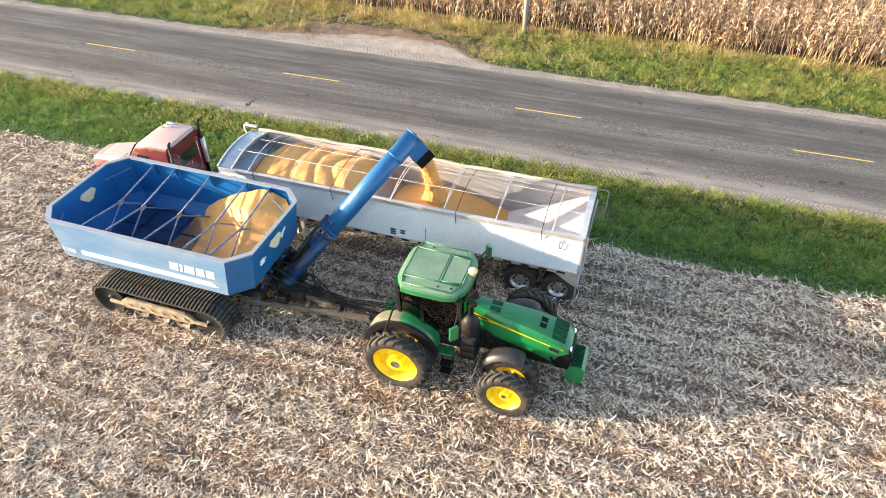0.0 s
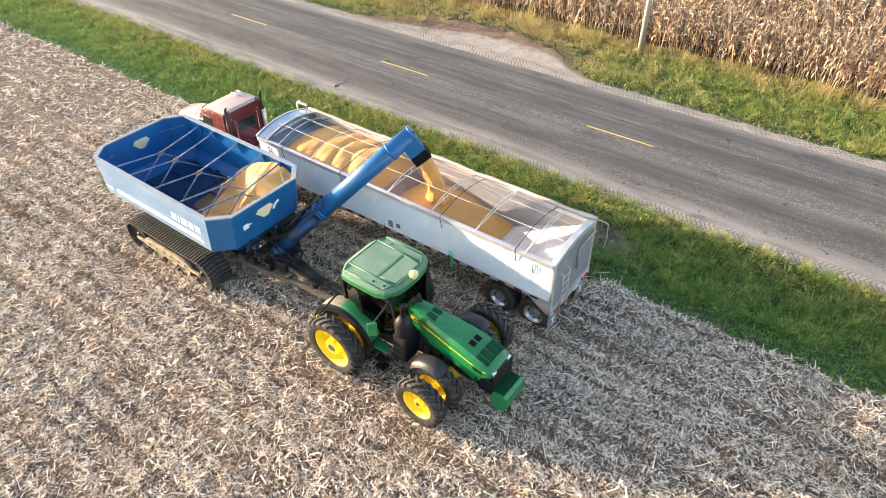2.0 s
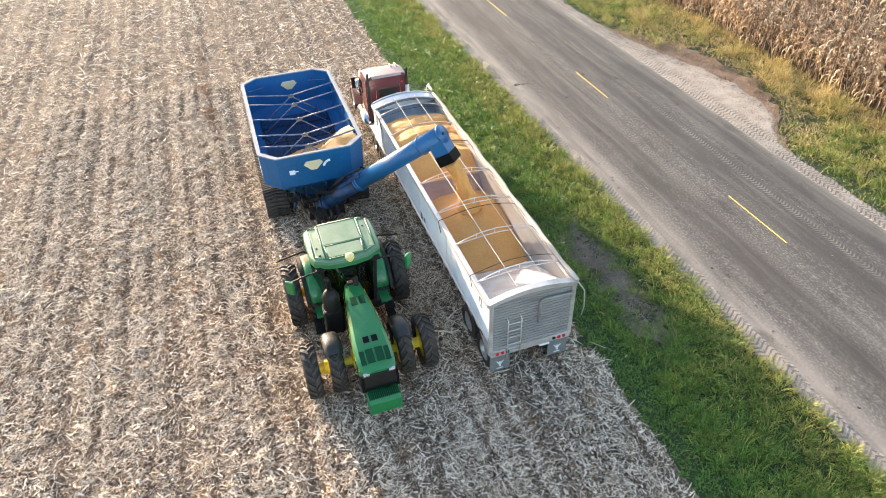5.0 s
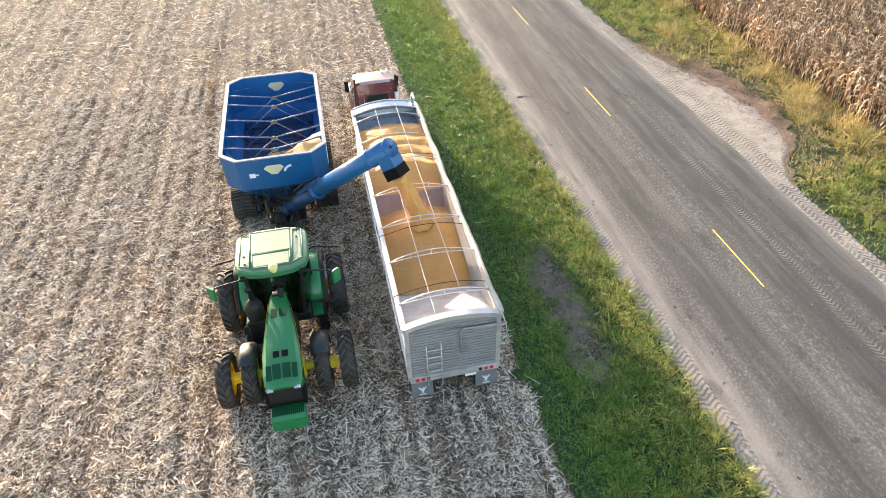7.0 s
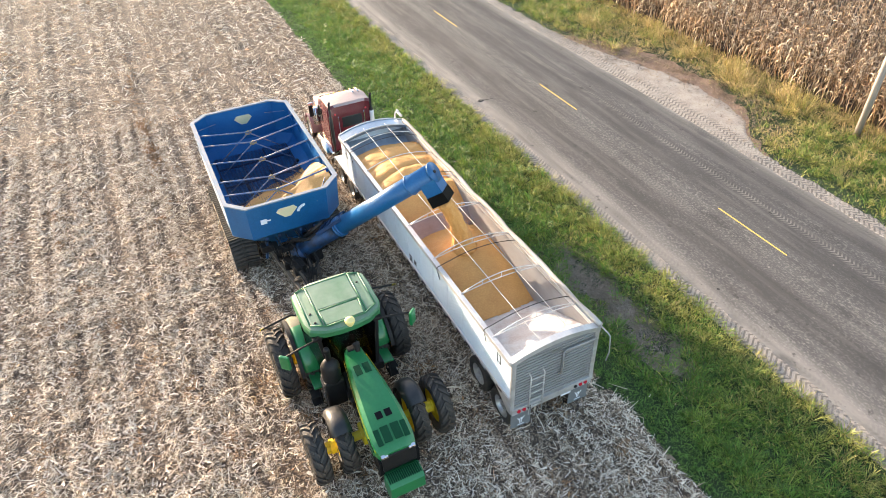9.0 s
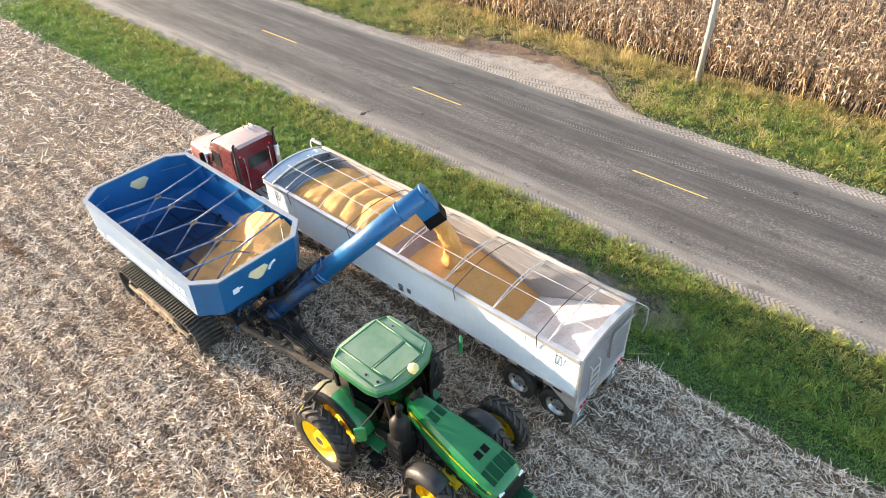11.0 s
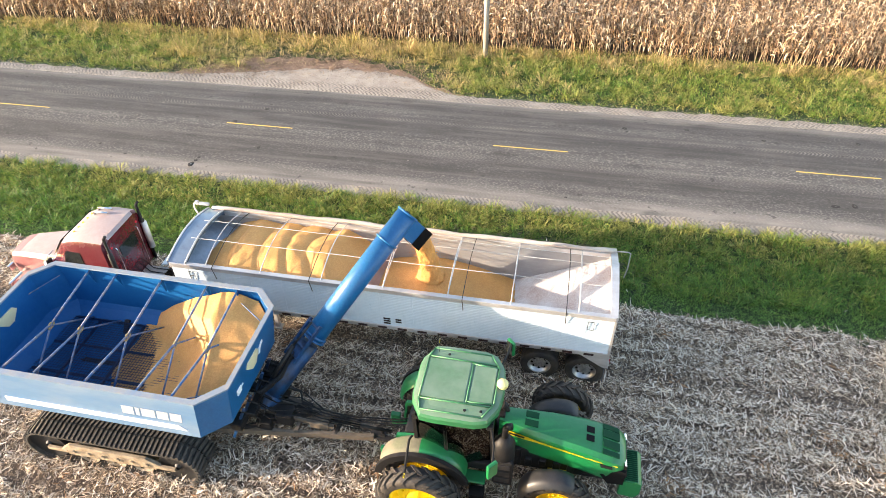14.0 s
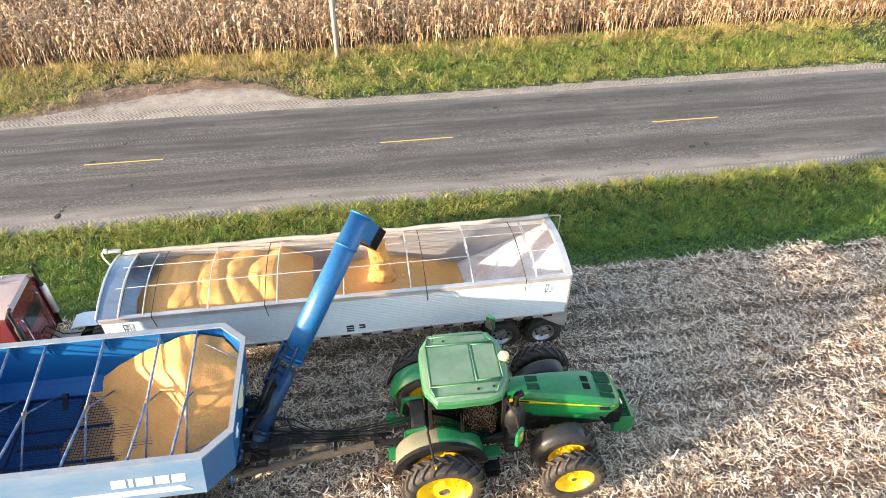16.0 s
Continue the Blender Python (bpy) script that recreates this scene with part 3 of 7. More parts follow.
def residue(name, n, x0, x1, v0, v1, grow, segs=2):
    x, v = scatter(n, x0, x1, v0, v1)
    wob = 0.12 * lumps(x * 0.35, v, 1.0)
    furrow = np.clip((np.cos((v + wob) / 0.762 * 2 * np.pi) + 0.65) / 0.6, 0, 1)
    rut = np.clip((np.cos((v + wob) / 3.048 * 2 * np.pi + 0.8) + 0.85) / 0.35, 0, 1)
    patch = np.clip(0.75 + 0.6 * lumps(x * 0.4, v, 0.9, 1.0), 0, 1)
    keep = rng_.random(n) < (0.7 + 0.3 * lumps(x, v, 0.35, 2.0) + 0.25 * lumps(x, v, 0.1, 7.0)) * (1 - np.where(x < -20, 0.95, 0.82) * (1 - furrow) * patch) * (1 - 0.65 * (1 - rut)) * (0.85 + 0.25 * lumps(x, v, 1.7))
    print_row = (x < -14.6) & (np.abs(np.abs(v - 12.82) - 1.55) < 0.42) & (np.sin(x * 20.0 + 9.0 * np.abs(np.abs(v - 12.82) - 1.55)) > -0.1)
    keep &= ~(print_row & (rng_.random(n) < 0.93))
    keep &= v < 19.05 + 0.3 * lumps(x, v, 0.8)
    keep &= ((x + 31.9) / 0.55) ** 2 + ((v - 9.5) / 0.3) ** 2 + 0.5 * lumps(x, v, 0.2) > 1
    x, v = x[keep], v[keep]
    n = len(x)
    y = v + SKEW * (x + 5)
    heap_ = np.clip(0.045 + 0.05 * lumps(x, v, 0.1, 7.0) + 0.045 * lumps(x, v, 0.24, 8.0) + np.where(x < -20, 0.03, 0.01) * np.cos((v + 0.12 * lumps(x * 0.35, v, 1.0)) / 0.762 * 2 * np.pi), 0, 0.2)
    z = ground_z(x, y) + heap_ + rng_.random(n) * (0.07 + 0.06 * lumps(x, v, 0.22, 3.0))
    yaw = rng_.uniform(0, 2 * np.pi, n)
    ln = rng_.gamma(2.4, 0.055, n) * grow + 0.045
    wd = rng_.gamma(2.6, 0.0085, n) * grow + 0.006
    rust = rng_.random(n) < 0.008 + 0.9 * np.exp(-((v - 9.3 - 0.14 * lumps(x, x, 1.5)) / 0.22) ** 2) * (x < -17.5) * (x > -30) * np.clip(0.8 + lumps(x, v, 0.8), 0, 1) + 0.35 * np.clip((lumps(x, v, 0.6, 5.0) - 0.5) * 4, 0, 1)
    return strips(name, x, y, z, yaw, ln, wd, rng_.normal(0.1, 0.3, n), rng_.normal(-0.15, 0.5, n), rng_.normal(0, 0.75, n), [STRAW, HUSK], idx=rust.astype(int), segs=segs)


res = residue("corn_residue", 160000, -24, 12, 1, 19.4, 0.87, 2)
resf = residue("chopped_residue", 620000, -24, 12, 1, 19.4, 0.74, 1)
tagged(resf, "fine chopped pale corn leaves over the field", "crop residue", kind="stuff")
tagged(res, "pale dry corn stalks and leaves strewn over the field", "crop residue", kind="stuff")
res2 = residue("corn_residue_beyond", 200000, -62, -24, -12, 19.4, 1.35, 1)
tagged(res2, "pale dry corn residue lying in rows on the field", "crop residue", kind="stuff")
res3 = residue("corn_residue_outer", 120000, -24, 30, -12, 1, 1.12, 1)
tagged(res3, "pale dry corn residue on the harvested field", "crop residue", kind="stuff")
res4 = residue("corn_residue_edge", 95000, 12, 32, 1, 19.4, 1.0, 1)
tagged(res4, "pale dry corn residue on the harvested field", "crop residue", kind="stuff")

px, pv = scatter(190, -45, 20, 19.0, 22.6)
pk = rng_.random(len(px)) < np.exp(-(pv - 19.0) / 1.0)
px, pv = px[pk], pv[pk]
pn = len(px)
py = pv + SKEW * (px + 5)
stray = strips("stray_stalks", px, py, ground_z(px, py) + 0.1 + 0.05 * rng_.random(pn), rng_.uniform(0, 6.28, pn), rng_.gamma(2.5, 0.075, pn) + 0.06, rng_.uniform(0.01, 0.022, pn),
               rng_.normal(0, 0.15, pn), rng_.normal(0, 0.2, pn), rng_.normal(0, 0.5, pn), [STRAW])
tagged(stray, "stray pale corn stalks blown onto the verge", "crop residue", kind="stuff")


def grass(name, n, x0, x1, v0, v1, inside, h, mats, idx=None, wide=0.014, label="", lean=(1.0, 0.3)):
    x, v = scatter(n, x0, x1, v0, v1)
    keep = inside(x, v) & (rng_.random(n) < 0.85 + 0.5 * lumps(x, v, 0.12, 1.2) + 0.25 * lumps(x, v, 0.5, 0.4))
    x, v = x[keep], v[keep]
    n = len(x)
    y = v + SKEW * (x + 5)
    clump = 0.75 + 0.5 * lumps(x, v, 0.13, 1.0) + 0.25 * lumps(x, v, 0.45) + 0.2 * lumps(x, v, 1.3)
    yaw = rng_.uniform(0, 6.283, n) + lumps(x, v, 0.7) * 0.5
    ln = h * np.clip(clump, 0.3, 2) * rng_.uniform(0.6, 1.3, n)
    ob = strips(name, x, y, ground_z(x, y) - 0.01, yaw, ln, wide * rng_.uniform(0.7, 1.5, n), rng_.normal(lean[0], lean[1], n),
                rng_.normal(-0.5, 0.25, n), rng_.normal(0, 0.4, n), mats, idx=idx(x, v) if idx else None)
    return tagged(ob, label, "grass", kind="stuff")


def tufts(name, n, per, x0, x1, v0, v1, inside, h, spread, mats, idx, wide, label, lean=1.35):
    """Clumps of blades that fan out from a middle, each clump mostly of one colour."""
    cx, cv = scatter(n, x0, x1, v0, v1)
    ok = inside(cx, cv)
    cx, cv = cx[ok], cv[ok]
    size = np.clip(rng_.gamma(9.0, 0.11, len(cx)), 0.5, 1.8)
    hue = idx(cx, cv)
    k = np.repeat(np.arange(len(cx)), per)
    n = len(k)
    th, f = rng_.uniform(0, 6.283, n), np.sqrt(rng_.random(n))
    r = f * spread * size[k]
    x, v = cx[k] + r * np.cos(th), cv[k] + r * np.sin(th)
    y = v + SKEW * (x + 5)
    col = np.where(rng_.random(n) < 0.15, rng_.integers(0, len(mats), n), hue[k])
    ob = strips(name, x, y, ground_z(x, y) - 0.02, th + rng_.normal(0, 0.5, n), h * size[k] * (1.15 - 0.4 * f) * rng_.uniform(0.7, 1.25, n), wide * rng_.uniform(0.7, 1.5, n),
                lean - 0.75 * f + rng_.normal(0, 0.15, n), rng_.normal(-0.5, 0.25, n), rng_.normal(0, 0.5, n), mats, idx=col)
    return tagged(ob, label, "grass", kind="stuff")


def worn_spot(x, v):
    """How bare the verge is worn, 0 to 1."""
    return np.exp(-((x + 3.6 + 0.6 * lumps(x, v, 0.5)) / 3.1) ** 4 - ((v - 21.4 + 0.25 * lumps(x, v, 0.4)) / 0.7) ** 2)


def verge_hue(x, v):
    r = rng_.random(len(x))
    low = r < np.clip((20.5 - v + 0.3 * lumps(x, v, 0.6, 2.0)) / 0.7, 0, 1)
    dry = r < np.clip((v - 21.7) / 1.5, 0, 1) * 0.8 + 0.12 * lumps(x, v, 0.8, 3.0)
    return np.where(low, 2, np.where(dry, np.where(rng_.random(len(x)) < 0.25, 3, 1), np.where(rng_.random(len(x)) < 0.3, 2, 0)))


def on_verge(x, v):
    return (v > 19.15 + 0.25 * lumps(x, v, 0.8)) & (v < near_edge(x) + 0.06) & (rng_.random(len(x)) > 1.05 * worn_spot(x, v))


VERGE_MATS = [GRASS, YELLOW_GRASS, EDGE_GRASS, WEED_GRASS]
grass("verge_grass", 90000, -50, 22, 19.0, 23.8, on_verge, 0.15, VERGE_MATS, idx=verge_hue, wide=0.016, label="thick green verge grass between field and road", lean=(0.9, 0.35))
grass("verge_turf", 95000, -48, 18, 19.0, 21.2, lambda x, v: on_verge(x, v) & (v < 20.7 + 0.4 * lumps(x, v, 0.7)), 0.085, [EDGE_GRASS, GRASS], idx=lambda x, v: (rng_.random(len(x)) < 0.25).astype(int), wide=0.014,
      label="low dense bright green turf along the field edge", lean=(0.8, 0.35))
tufts("verge_tufts", 7000, 32, -48, 18, 20.0, 23.6, lambda x, v: on_verge(x, v) & (rng_.random(len(x)) < np.clip((v - 19.9) * 1.6, 0, 1)), 0.24, 0.15, VERGE_MATS, verge_hue, 0.0145,
      "clumps of long green and yellowing verge grass")


def far_dry(x, v):
    """0 green, 1 straw, 2 yellowing, 3 olive: straw by the corn and round the entrance, green beside the road."""
    left = np.exp(-((x + 16.0 + 1.5 * lumps(x, v, 0.7)) / 8.5) ** 4)
    d = v - pad_edge(x) + 0.5 * lumps(x, v, 0.8)
    p = np.clip(0.42 * left + 0.4 * left * np.clip((d - 0.6) / 1.2, 0, 1) + np.clip((v - 37.0 + 0.5 * lumps(x, v, 0.6, 2.0)) / 1.6, 0, 1) * 0.8 + 0.2 * lumps(x, v, 1.6, 0.5) , 0, 0.95)
    r, q = rng_.random(len(x)), rng_.random(len(x))
    return np.where(r < p, np.where(q < 0.75, 1, 3), np.where(q < 0.3, 2, np.where(q < 0.45 + 0.4 * left, 3, 0)))


ROADSIDE_MATS = [GRASS, DRY_GRASS, YELLOW_GRASS, WEED_GRASS]


def entrance_gap(x, v):
    """Trampled ground behind the field entrance, 0 to 1."""
    return np.exp(-((x + 15.5 + 1.2 * lumps(x, v, 1.1)) / 6.5) ** 4 - ((v - 35.0 + 0.5 * lumps(x, v, 0.8)) / 1.8) ** 4)


def on_roadside(x, v):
    return (v > pad_edge(x) - 0.1 + 0.25 * lumps(x, v, 0.3)) & (rng_.random(len(x)) > 0.95 * entrance_gap(x, v))


grass("roadside_grass", 64000, -54, 28, 32.4, 39.2, on_roadside, 0.2, ROADSIDE_MATS, idx=far_dry, wide=0.021, label="mixed green and straw-coloured roadside grass", lean=(0.9, 0.35))
tufts("roadside_tufts", 4800, 28, -52, 22, 33.0, 39.0, lambda x, v: on_roadside(x, v) & (v > pad_edge(x) + 0.5 + 0.4 * lumps(x, v, 0.5)), 0.36, 0.2, ROADSIDE_MATS, far_dry, 0.0145,
      "clumps of olive and yellow roadside grass")
tufts("tall_dry_grass", 2100, 30, -50, 26, 34.8, 38.75,
      lambda x, v: (lumps(x, v, 0.9, 4.0) + 0.5 * lumps(x, v, 0.35, 1.0) + (v - 38.2) * 0.35 + 1.8 * np.exp(-((x + 24.5) / 3.2) ** 2 - ((v - 35.5) / 1.3) ** 2) + 1.6 * np.exp(-((x + 11.5) / 2.6) ** 2 - ((v - 36.8) / 1.1) ** 2) > 0.35) & (rng_.random(len(x)) > entrance_gap(x, v)),
      0.72, 0.24, [DRY_GRASS, WEED_GRASS], lambda x, v: (rng_.random(len(x)) < 0.25 + 0.3 * lumps(x, v, 0.9) + 0.4 * (x < -23)).astype(int), 0.012, "tall straw-coloured dry grass beside the standing corn", lean=1.5)


THATCH = mat("dead brown thatch", (0.36, 0.26, 0.17), 0.9, col2=(0.2, 0.13, 0.08), scale=0.8, amt=0.8, island=0.7)
lx, lv = scatter(30000, -8, 1, 20.2, 22.8)
lk = rng_.random(len(lx)) < 1.1 * worn_spot(lx, lv)
lx, lv = lx[lk], lv[lk]
ln_ = len(lx)
ly = lv + SKEW * (lx + 5)
litter = strips("verge_litter", lx, ly, ground_z(lx, ly) - 0.01 + 0.05 * rng_.random(ln_), rng_.uniform(0, 6.28, ln_), rng_.uniform(0.05, 0.16, ln_), rng_.uniform(0.008, 0.022, ln_),
                rng_.normal(0.15, 0.3, ln_), rng_.normal(-0.2, 0.3, ln_), rng_.normal(0, 0.5, ln_),
                [mat("grey-brown trampled litter", (0.28, 0.23, 0.185), 0.95, col2=(0.11, 0.09, 0.06), scale=1.5, amt=0.8, island=0.6)], segs=1)
tagged(litter, "trampled grey-brown litter on the worn verge", "dead grass", kind="stuff")
tx, tv = scatter(46000, -28, -6, 32.3, 37.5)
tk = rng_.random(len(tx)) < np.exp(-((tx + 16 + lumps(tx, tv, 1.1)) / 7.0) ** 4 - ((tv - pad_edge(tx) - 0.9) / 1.3) ** 2) * (0.6 + 0.5 * lumps(tx, tv, 0.5))
tx, tv = tx[tk], tv[tk]
tn = len(tx)
ty = tv + SKEW * (tx + 5)
thatch = strips("dead_thatch", tx, ty, ground_z(tx, ty) + 0.015 + 0.02 * rng_.random(tn), rng_.uniform(0, 6.28, tn), rng_.uniform(0.08, 0.25, tn), rng_.uniform(0.012, 0.03, tn),
                rng_.normal(0.25, 0.3, tn), rng_.normal(-0.2, 0.3, tn), rng_.normal(0, 0.5, tn), [THATCH], segs=1)
tagged(thatch, "flattened dead brown grass round the gravel entrance", "dead grass", kind="stuff")


def corn_template(seed):
    """One dry corn plant as numpy quads: stalk, hanging leaves, an ear and a tassel."""
    r = np.random.default_rng(seed)
    V, F = [], []

    def ribbon(pts, ws, side):
        b = len(V)
        for p, w in zip(pts, ws):
            V.append(p - side * w / 2)
            V.append(p + side * w / 2)
        for k in range(len(pts) - 1):
            F.append((b + 2 * k, b + 2 * k + 1, b + 2 * k + 3, b + 2 * k + 2))
    H = r.uniform(2.0, 2.35)
    lean = r.normal(0, 0.08, 2)

    def stem(z):
        return np.array([lean[0] * z, lean[1] * z, z])
    for a in (0.0, np.pi / 2):
        ribbon([stem(0), stem(H * 0.5), stem(H)], [0.035, 0.03, 0.015], np.array([np.cos(a), np.sin(a), 0]))
    az = r.uniform(0, np.pi)
    for k in range(12):
        z = 0.55 + (H - 0.67) * k / 11 + r.normal(0, 0.04)
        a = az + k * np.pi + r.normal(0, 0.6)
        d = np.array([np.cos(a), np.sin(a), 0])
        s = np.array([-np.sin(a), np.cos(a), r.normal(0, 0.5)])
        L_, up = r.uniform(0.4, 0.75), r.uniform(0.3, 1.2)
        p = stem(z)
        pts, ang = [p], up
        for j in range(4):
            p = p + L_ / 4 * (d * np.cos(ang) + np.array([0, 0, np.sin(ang)]))
            pts.append(p)
            ang = max(-1.5, ang - r.uniform(0.6, 1.3))
            s = s + np.array([0, 0, r.normal(0, 0.35)])
        ribbon(pts, [0.03, 0.054, 0.058, 0.042, 0.008], s / np.linalg.norm(s))
    for k in range(4):
        a = r.uniform(0, 2 * np.pi)
        d = np.array([np.cos(a) * 0.5, np.sin(a) * 0.5, 1.0])
        ribbon([stem(H), stem(H) + d * 0.12, stem(H) + d * 0.22], [0.012, 0.014, 0.006], np.array([-np.sin(a), np.cos(a), 0]))
    a = r.uniform(0, 2 * np.pi)
    e = stem(H * 0.45) + np.array([np.cos(a), np.sin(a), 0]) * 0.06
    for b in (0, np.pi / 2):
        ribbon([e, e + np.array([np.cos(a) * 0.08, np.sin(a) * 0.08, -0.1]), e + np.array([np.cos(a) * 0.1, np.sin(a) * 0.1, -0.24])], [0.04, 0.065, 0.02],
               np.array([-np.sin(a + b), np.cos(a + b), 0.1]))
    return np.array(V), np.array(F)


def corn_field(name, x0, x1, rows, step):
    temps = [corn_template(s) for s in range(14)]
    Vs, Fs, base = [], [], 0
    for v in rows:
        x = np.arange(x0, x1, step)
        x = x + rng_.normal(0, 0.05, len(x))
        vw = v + rng_.normal(0, 0.06, len(x)) + (0.35 * lumps(x, x * 0.2, 1.5) if v < 39.2 else 0)
        which = rng_.integers(0, len(temps), len(x))
        sc = rng_.uniform(0.85, 1.1, len(x))
        th = rng_.uniform(0, 2 * np.pi, len(x))
        for k, (TV, TF) in enumerate(temps):
            m = which == k
            n = m.sum()
            if not n:
                continue
            c, s = np.cos(th[m])[:, None], np.sin(th[m])[:, None]
            S = sc[m][:, None]
            X, Y, Z = TV[None, :, 0] * S, TV[None, :, 1] * S, TV[None, :, 2] * S
            xx, yv = x[m][:, None], (vw[m] + SKEW * (x[m] + 5))[:, None]
            Vs.append(np.stack([xx + X * c - Y * s, yv + X * s + Y * c, ground_z(xx, yv) + Z], -1).reshape(-1, 3))
            Fs.append((TF[None] + (np.arange(n) * len(TV))[:, None, None] + base).reshape(-1, 4))
            base += n * len(TV)
    ob = new(name, raw_mesh(name, np.concatenate(Vs), np.concatenate(Fs), [CORN]))
    return tagged(ob, "standing field of dry tan corn ready for harvest", "corn field", kind="stuff")


corn_field("standing_corn", -54, 34, [39.0 + 0.762 * k for k in range(4)], 0.165)
corn_field("standing_corn_behind", -56, 34, [39.0 + 0.762 * k for k in range(4, 10)], 0.3)
corn_field("standing_corn_beyond", -66, 24, [39.0 + 0.762 * k for k in range(10, 20)], 0.75)



def stones(name, n, x0, x1, edge0, edge1, size):
    """Loose gravel: small squashed octahedra."""
    x = rng_.uniform(x0, x1, n)
    a, b = edge0(x), edge1(x)
    v = a + (b - a) * rng_.random(n)
    y = v + SKEW * (x + 5)
    z = ground_z(x, y) + 0.02
    base = np.array([[1, 0, 0], [0, 1, 0], [-1, 0, 0], [0, -1, 0], [0, 0, 0.8]])
    tri = np.array([[0, 1, 4], [1, 2, 4], [2, 3, 4], [3, 0, 4]])
    s = rng_.gamma(3.0, size / 3, n)[:, None, None] * rng_.uniform(0.6, 1.3, (n, 1, 3))
    th = rng_.uniform(0, 6.28, n)
    P = base[None] * s
    c, sn = np.cos(th)[:, None], np.sin(th)[:, None]
    V = np.stack([x[:, None] + P[..., 0] * c - P[..., 1] * sn, y[:, None] + P[..., 0] * sn + P[..., 1] * c, z[:, None] + P[..., 2]], -1)
    F = (tri[None] + (np.arange(n) * 5)[:, None, None]).reshape(-1, 3)
    ob = new(name, raw_mesh(name, V.reshape(-1, 3), F, [STONE], loops=3))
    return tagged(ob, "loose pale gravel stones beside the road", "gravel", kind="stuff")


stones("gravel_near", 13000, -45, 20, lambda x: near_edge(x) - 0.05, lambda x: 24.05 + 0 * x, 0.015)
stones("gravel_far", 15000, -45, 20, lambda x: 31.8 + 0 * x, lambda x: pad_edge(x) + 0.5 * rng_.random(len(x)) ** 2, 0.016)

# dark clods of mud dropped along the road
cn = 34
mx, mv = scatter(cn, -34, 12, 24.3, 31.4)
ball = np.array([[math.cos(a) * r, math.sin(a) * r, z] for r, z in ((1.0, 0.0), (0.75, 0.07), (0.3, 0.1)) for a in np.linspace(0, 2 * np.pi, 9)[:-1]])
ring_q = np.array([[r * 8 + k, r * 8 + (k + 1) % 8, r * 8 + 8 + (k + 1) % 8, r * 8 + 8 + k] for r in (0, 1) for k in range(8)])
MV = ball[None] * (rng_.gamma(5.0, 0.0135, cn)[:, None, None] * rng_.uniform(0.6, 1.5, (cn, 1, 3))) * rng_.uniform(0.8, 1.2, (cn, 24, 1))
my = mv + SKEW * (mx + 5)
MV = MV + np.stack([mx, my, ground_z(mx, my) + 0.04], -1)[:, None]
clods = new("mud_clods", raw_mesh("mud_clods", MV.reshape(-1, 3), (ring_q[None] + (np.arange(cn) * 24)[:, None, None]).reshape(-1, 4), [mat("dark mud", (0.035, 0.031, 0.028), 0.9, col2=(0.02, 0.017, 0.015), scale=6, bump=0.6, bscale=30)], smooth=True))
tagged(clods, "dark clods of mud dropped on the asphalt", "mud", kind="stuff")

# utility pole
pole = thing("utility_pole", -7.3, 37.7, float(ground_z(-7.3, 37.7)), "weathered grey wooden utility pole standing in roadside grass", "utility pole")
bm = B()
tube(bm, [(0, 0, -0.3), (0.01, 0, 3), (0, 0.01, 6.5), (0, 0, 10.0)], [0.15, 0.14, 0.125, 0.11], 14)
part("shaft", bm, WOOD, pole, smooth=40)
bm = B()
box(bm, -1.2, 1.2, 0.12, 0.22, 9.1, 9.22, 0.01)
part("crossarm", bm, WOOD, pole)

# ---- wheels ----
def tyre_bm(R, rim, w, lugs, depth=0.062, style="ag"):
    """A tyre about the y axis: rounded carcass and, for field tyres, slanted lugs that meet in a chevron."""
    bm = B()
    h = w / 2
    c = R - (depth if style == "ag" else 0.0)
    prof = [(rim, -h * 0.62), (rim + 0.02, -h * 0.86), (rim + (c - rim) * 0.5, -h * 1.0), (c - 0.06, -h * 0.93), (c - 0.015, -h * 0.75), (c, -h * 0.4), (c, 0),
            (c, h * 0.4), (c - 0.015, h * 0.75), (c - 0.06, h * 0.93), (rim + (c - rim) * 0.5, h * 1.0), (rim + 0.02, h * 0.86), (rim, h * 0.62)]
    lathe(bm, prof, 48)
    bmesh.ops.recalc_face_normals(bm, faces=bm.faces)
    return bm


def lug_bm(R, w, lugs, s, depth=0.062):
    """One slanted tread lug on the side s, at the angle 0."""
    bm = B()
    h, c = w / 2, R - depth
    step = 2 * math.pi / lugs
    lw = step * 0.21
    a0 = step / 2 if s < 0 else 0.0
    pts = []
    for f, rr in ((-0.06, c - 0.01), (0.5, c - 0.012), (0.9, c - 0.045), (1.03, c - 0.11)):
        a = a0 + step * 0.95 * f * 0.9
        pts.append((a, s * h * f, rr - 0.02, rr + depth * (1.05 if f < 0.95 else 1.2)))
    rings = []
    for a, yy, lo, hi in pts:
        rings.append([Vector((math.cos(a + da) * r_, yy, math.sin(a + da) * r_)) for da, r_ in ((-lw, lo), (-lw * 0.75, hi), (lw * 0.75, hi), (lw, lo))])
    loft(bm, rings)
    return bm


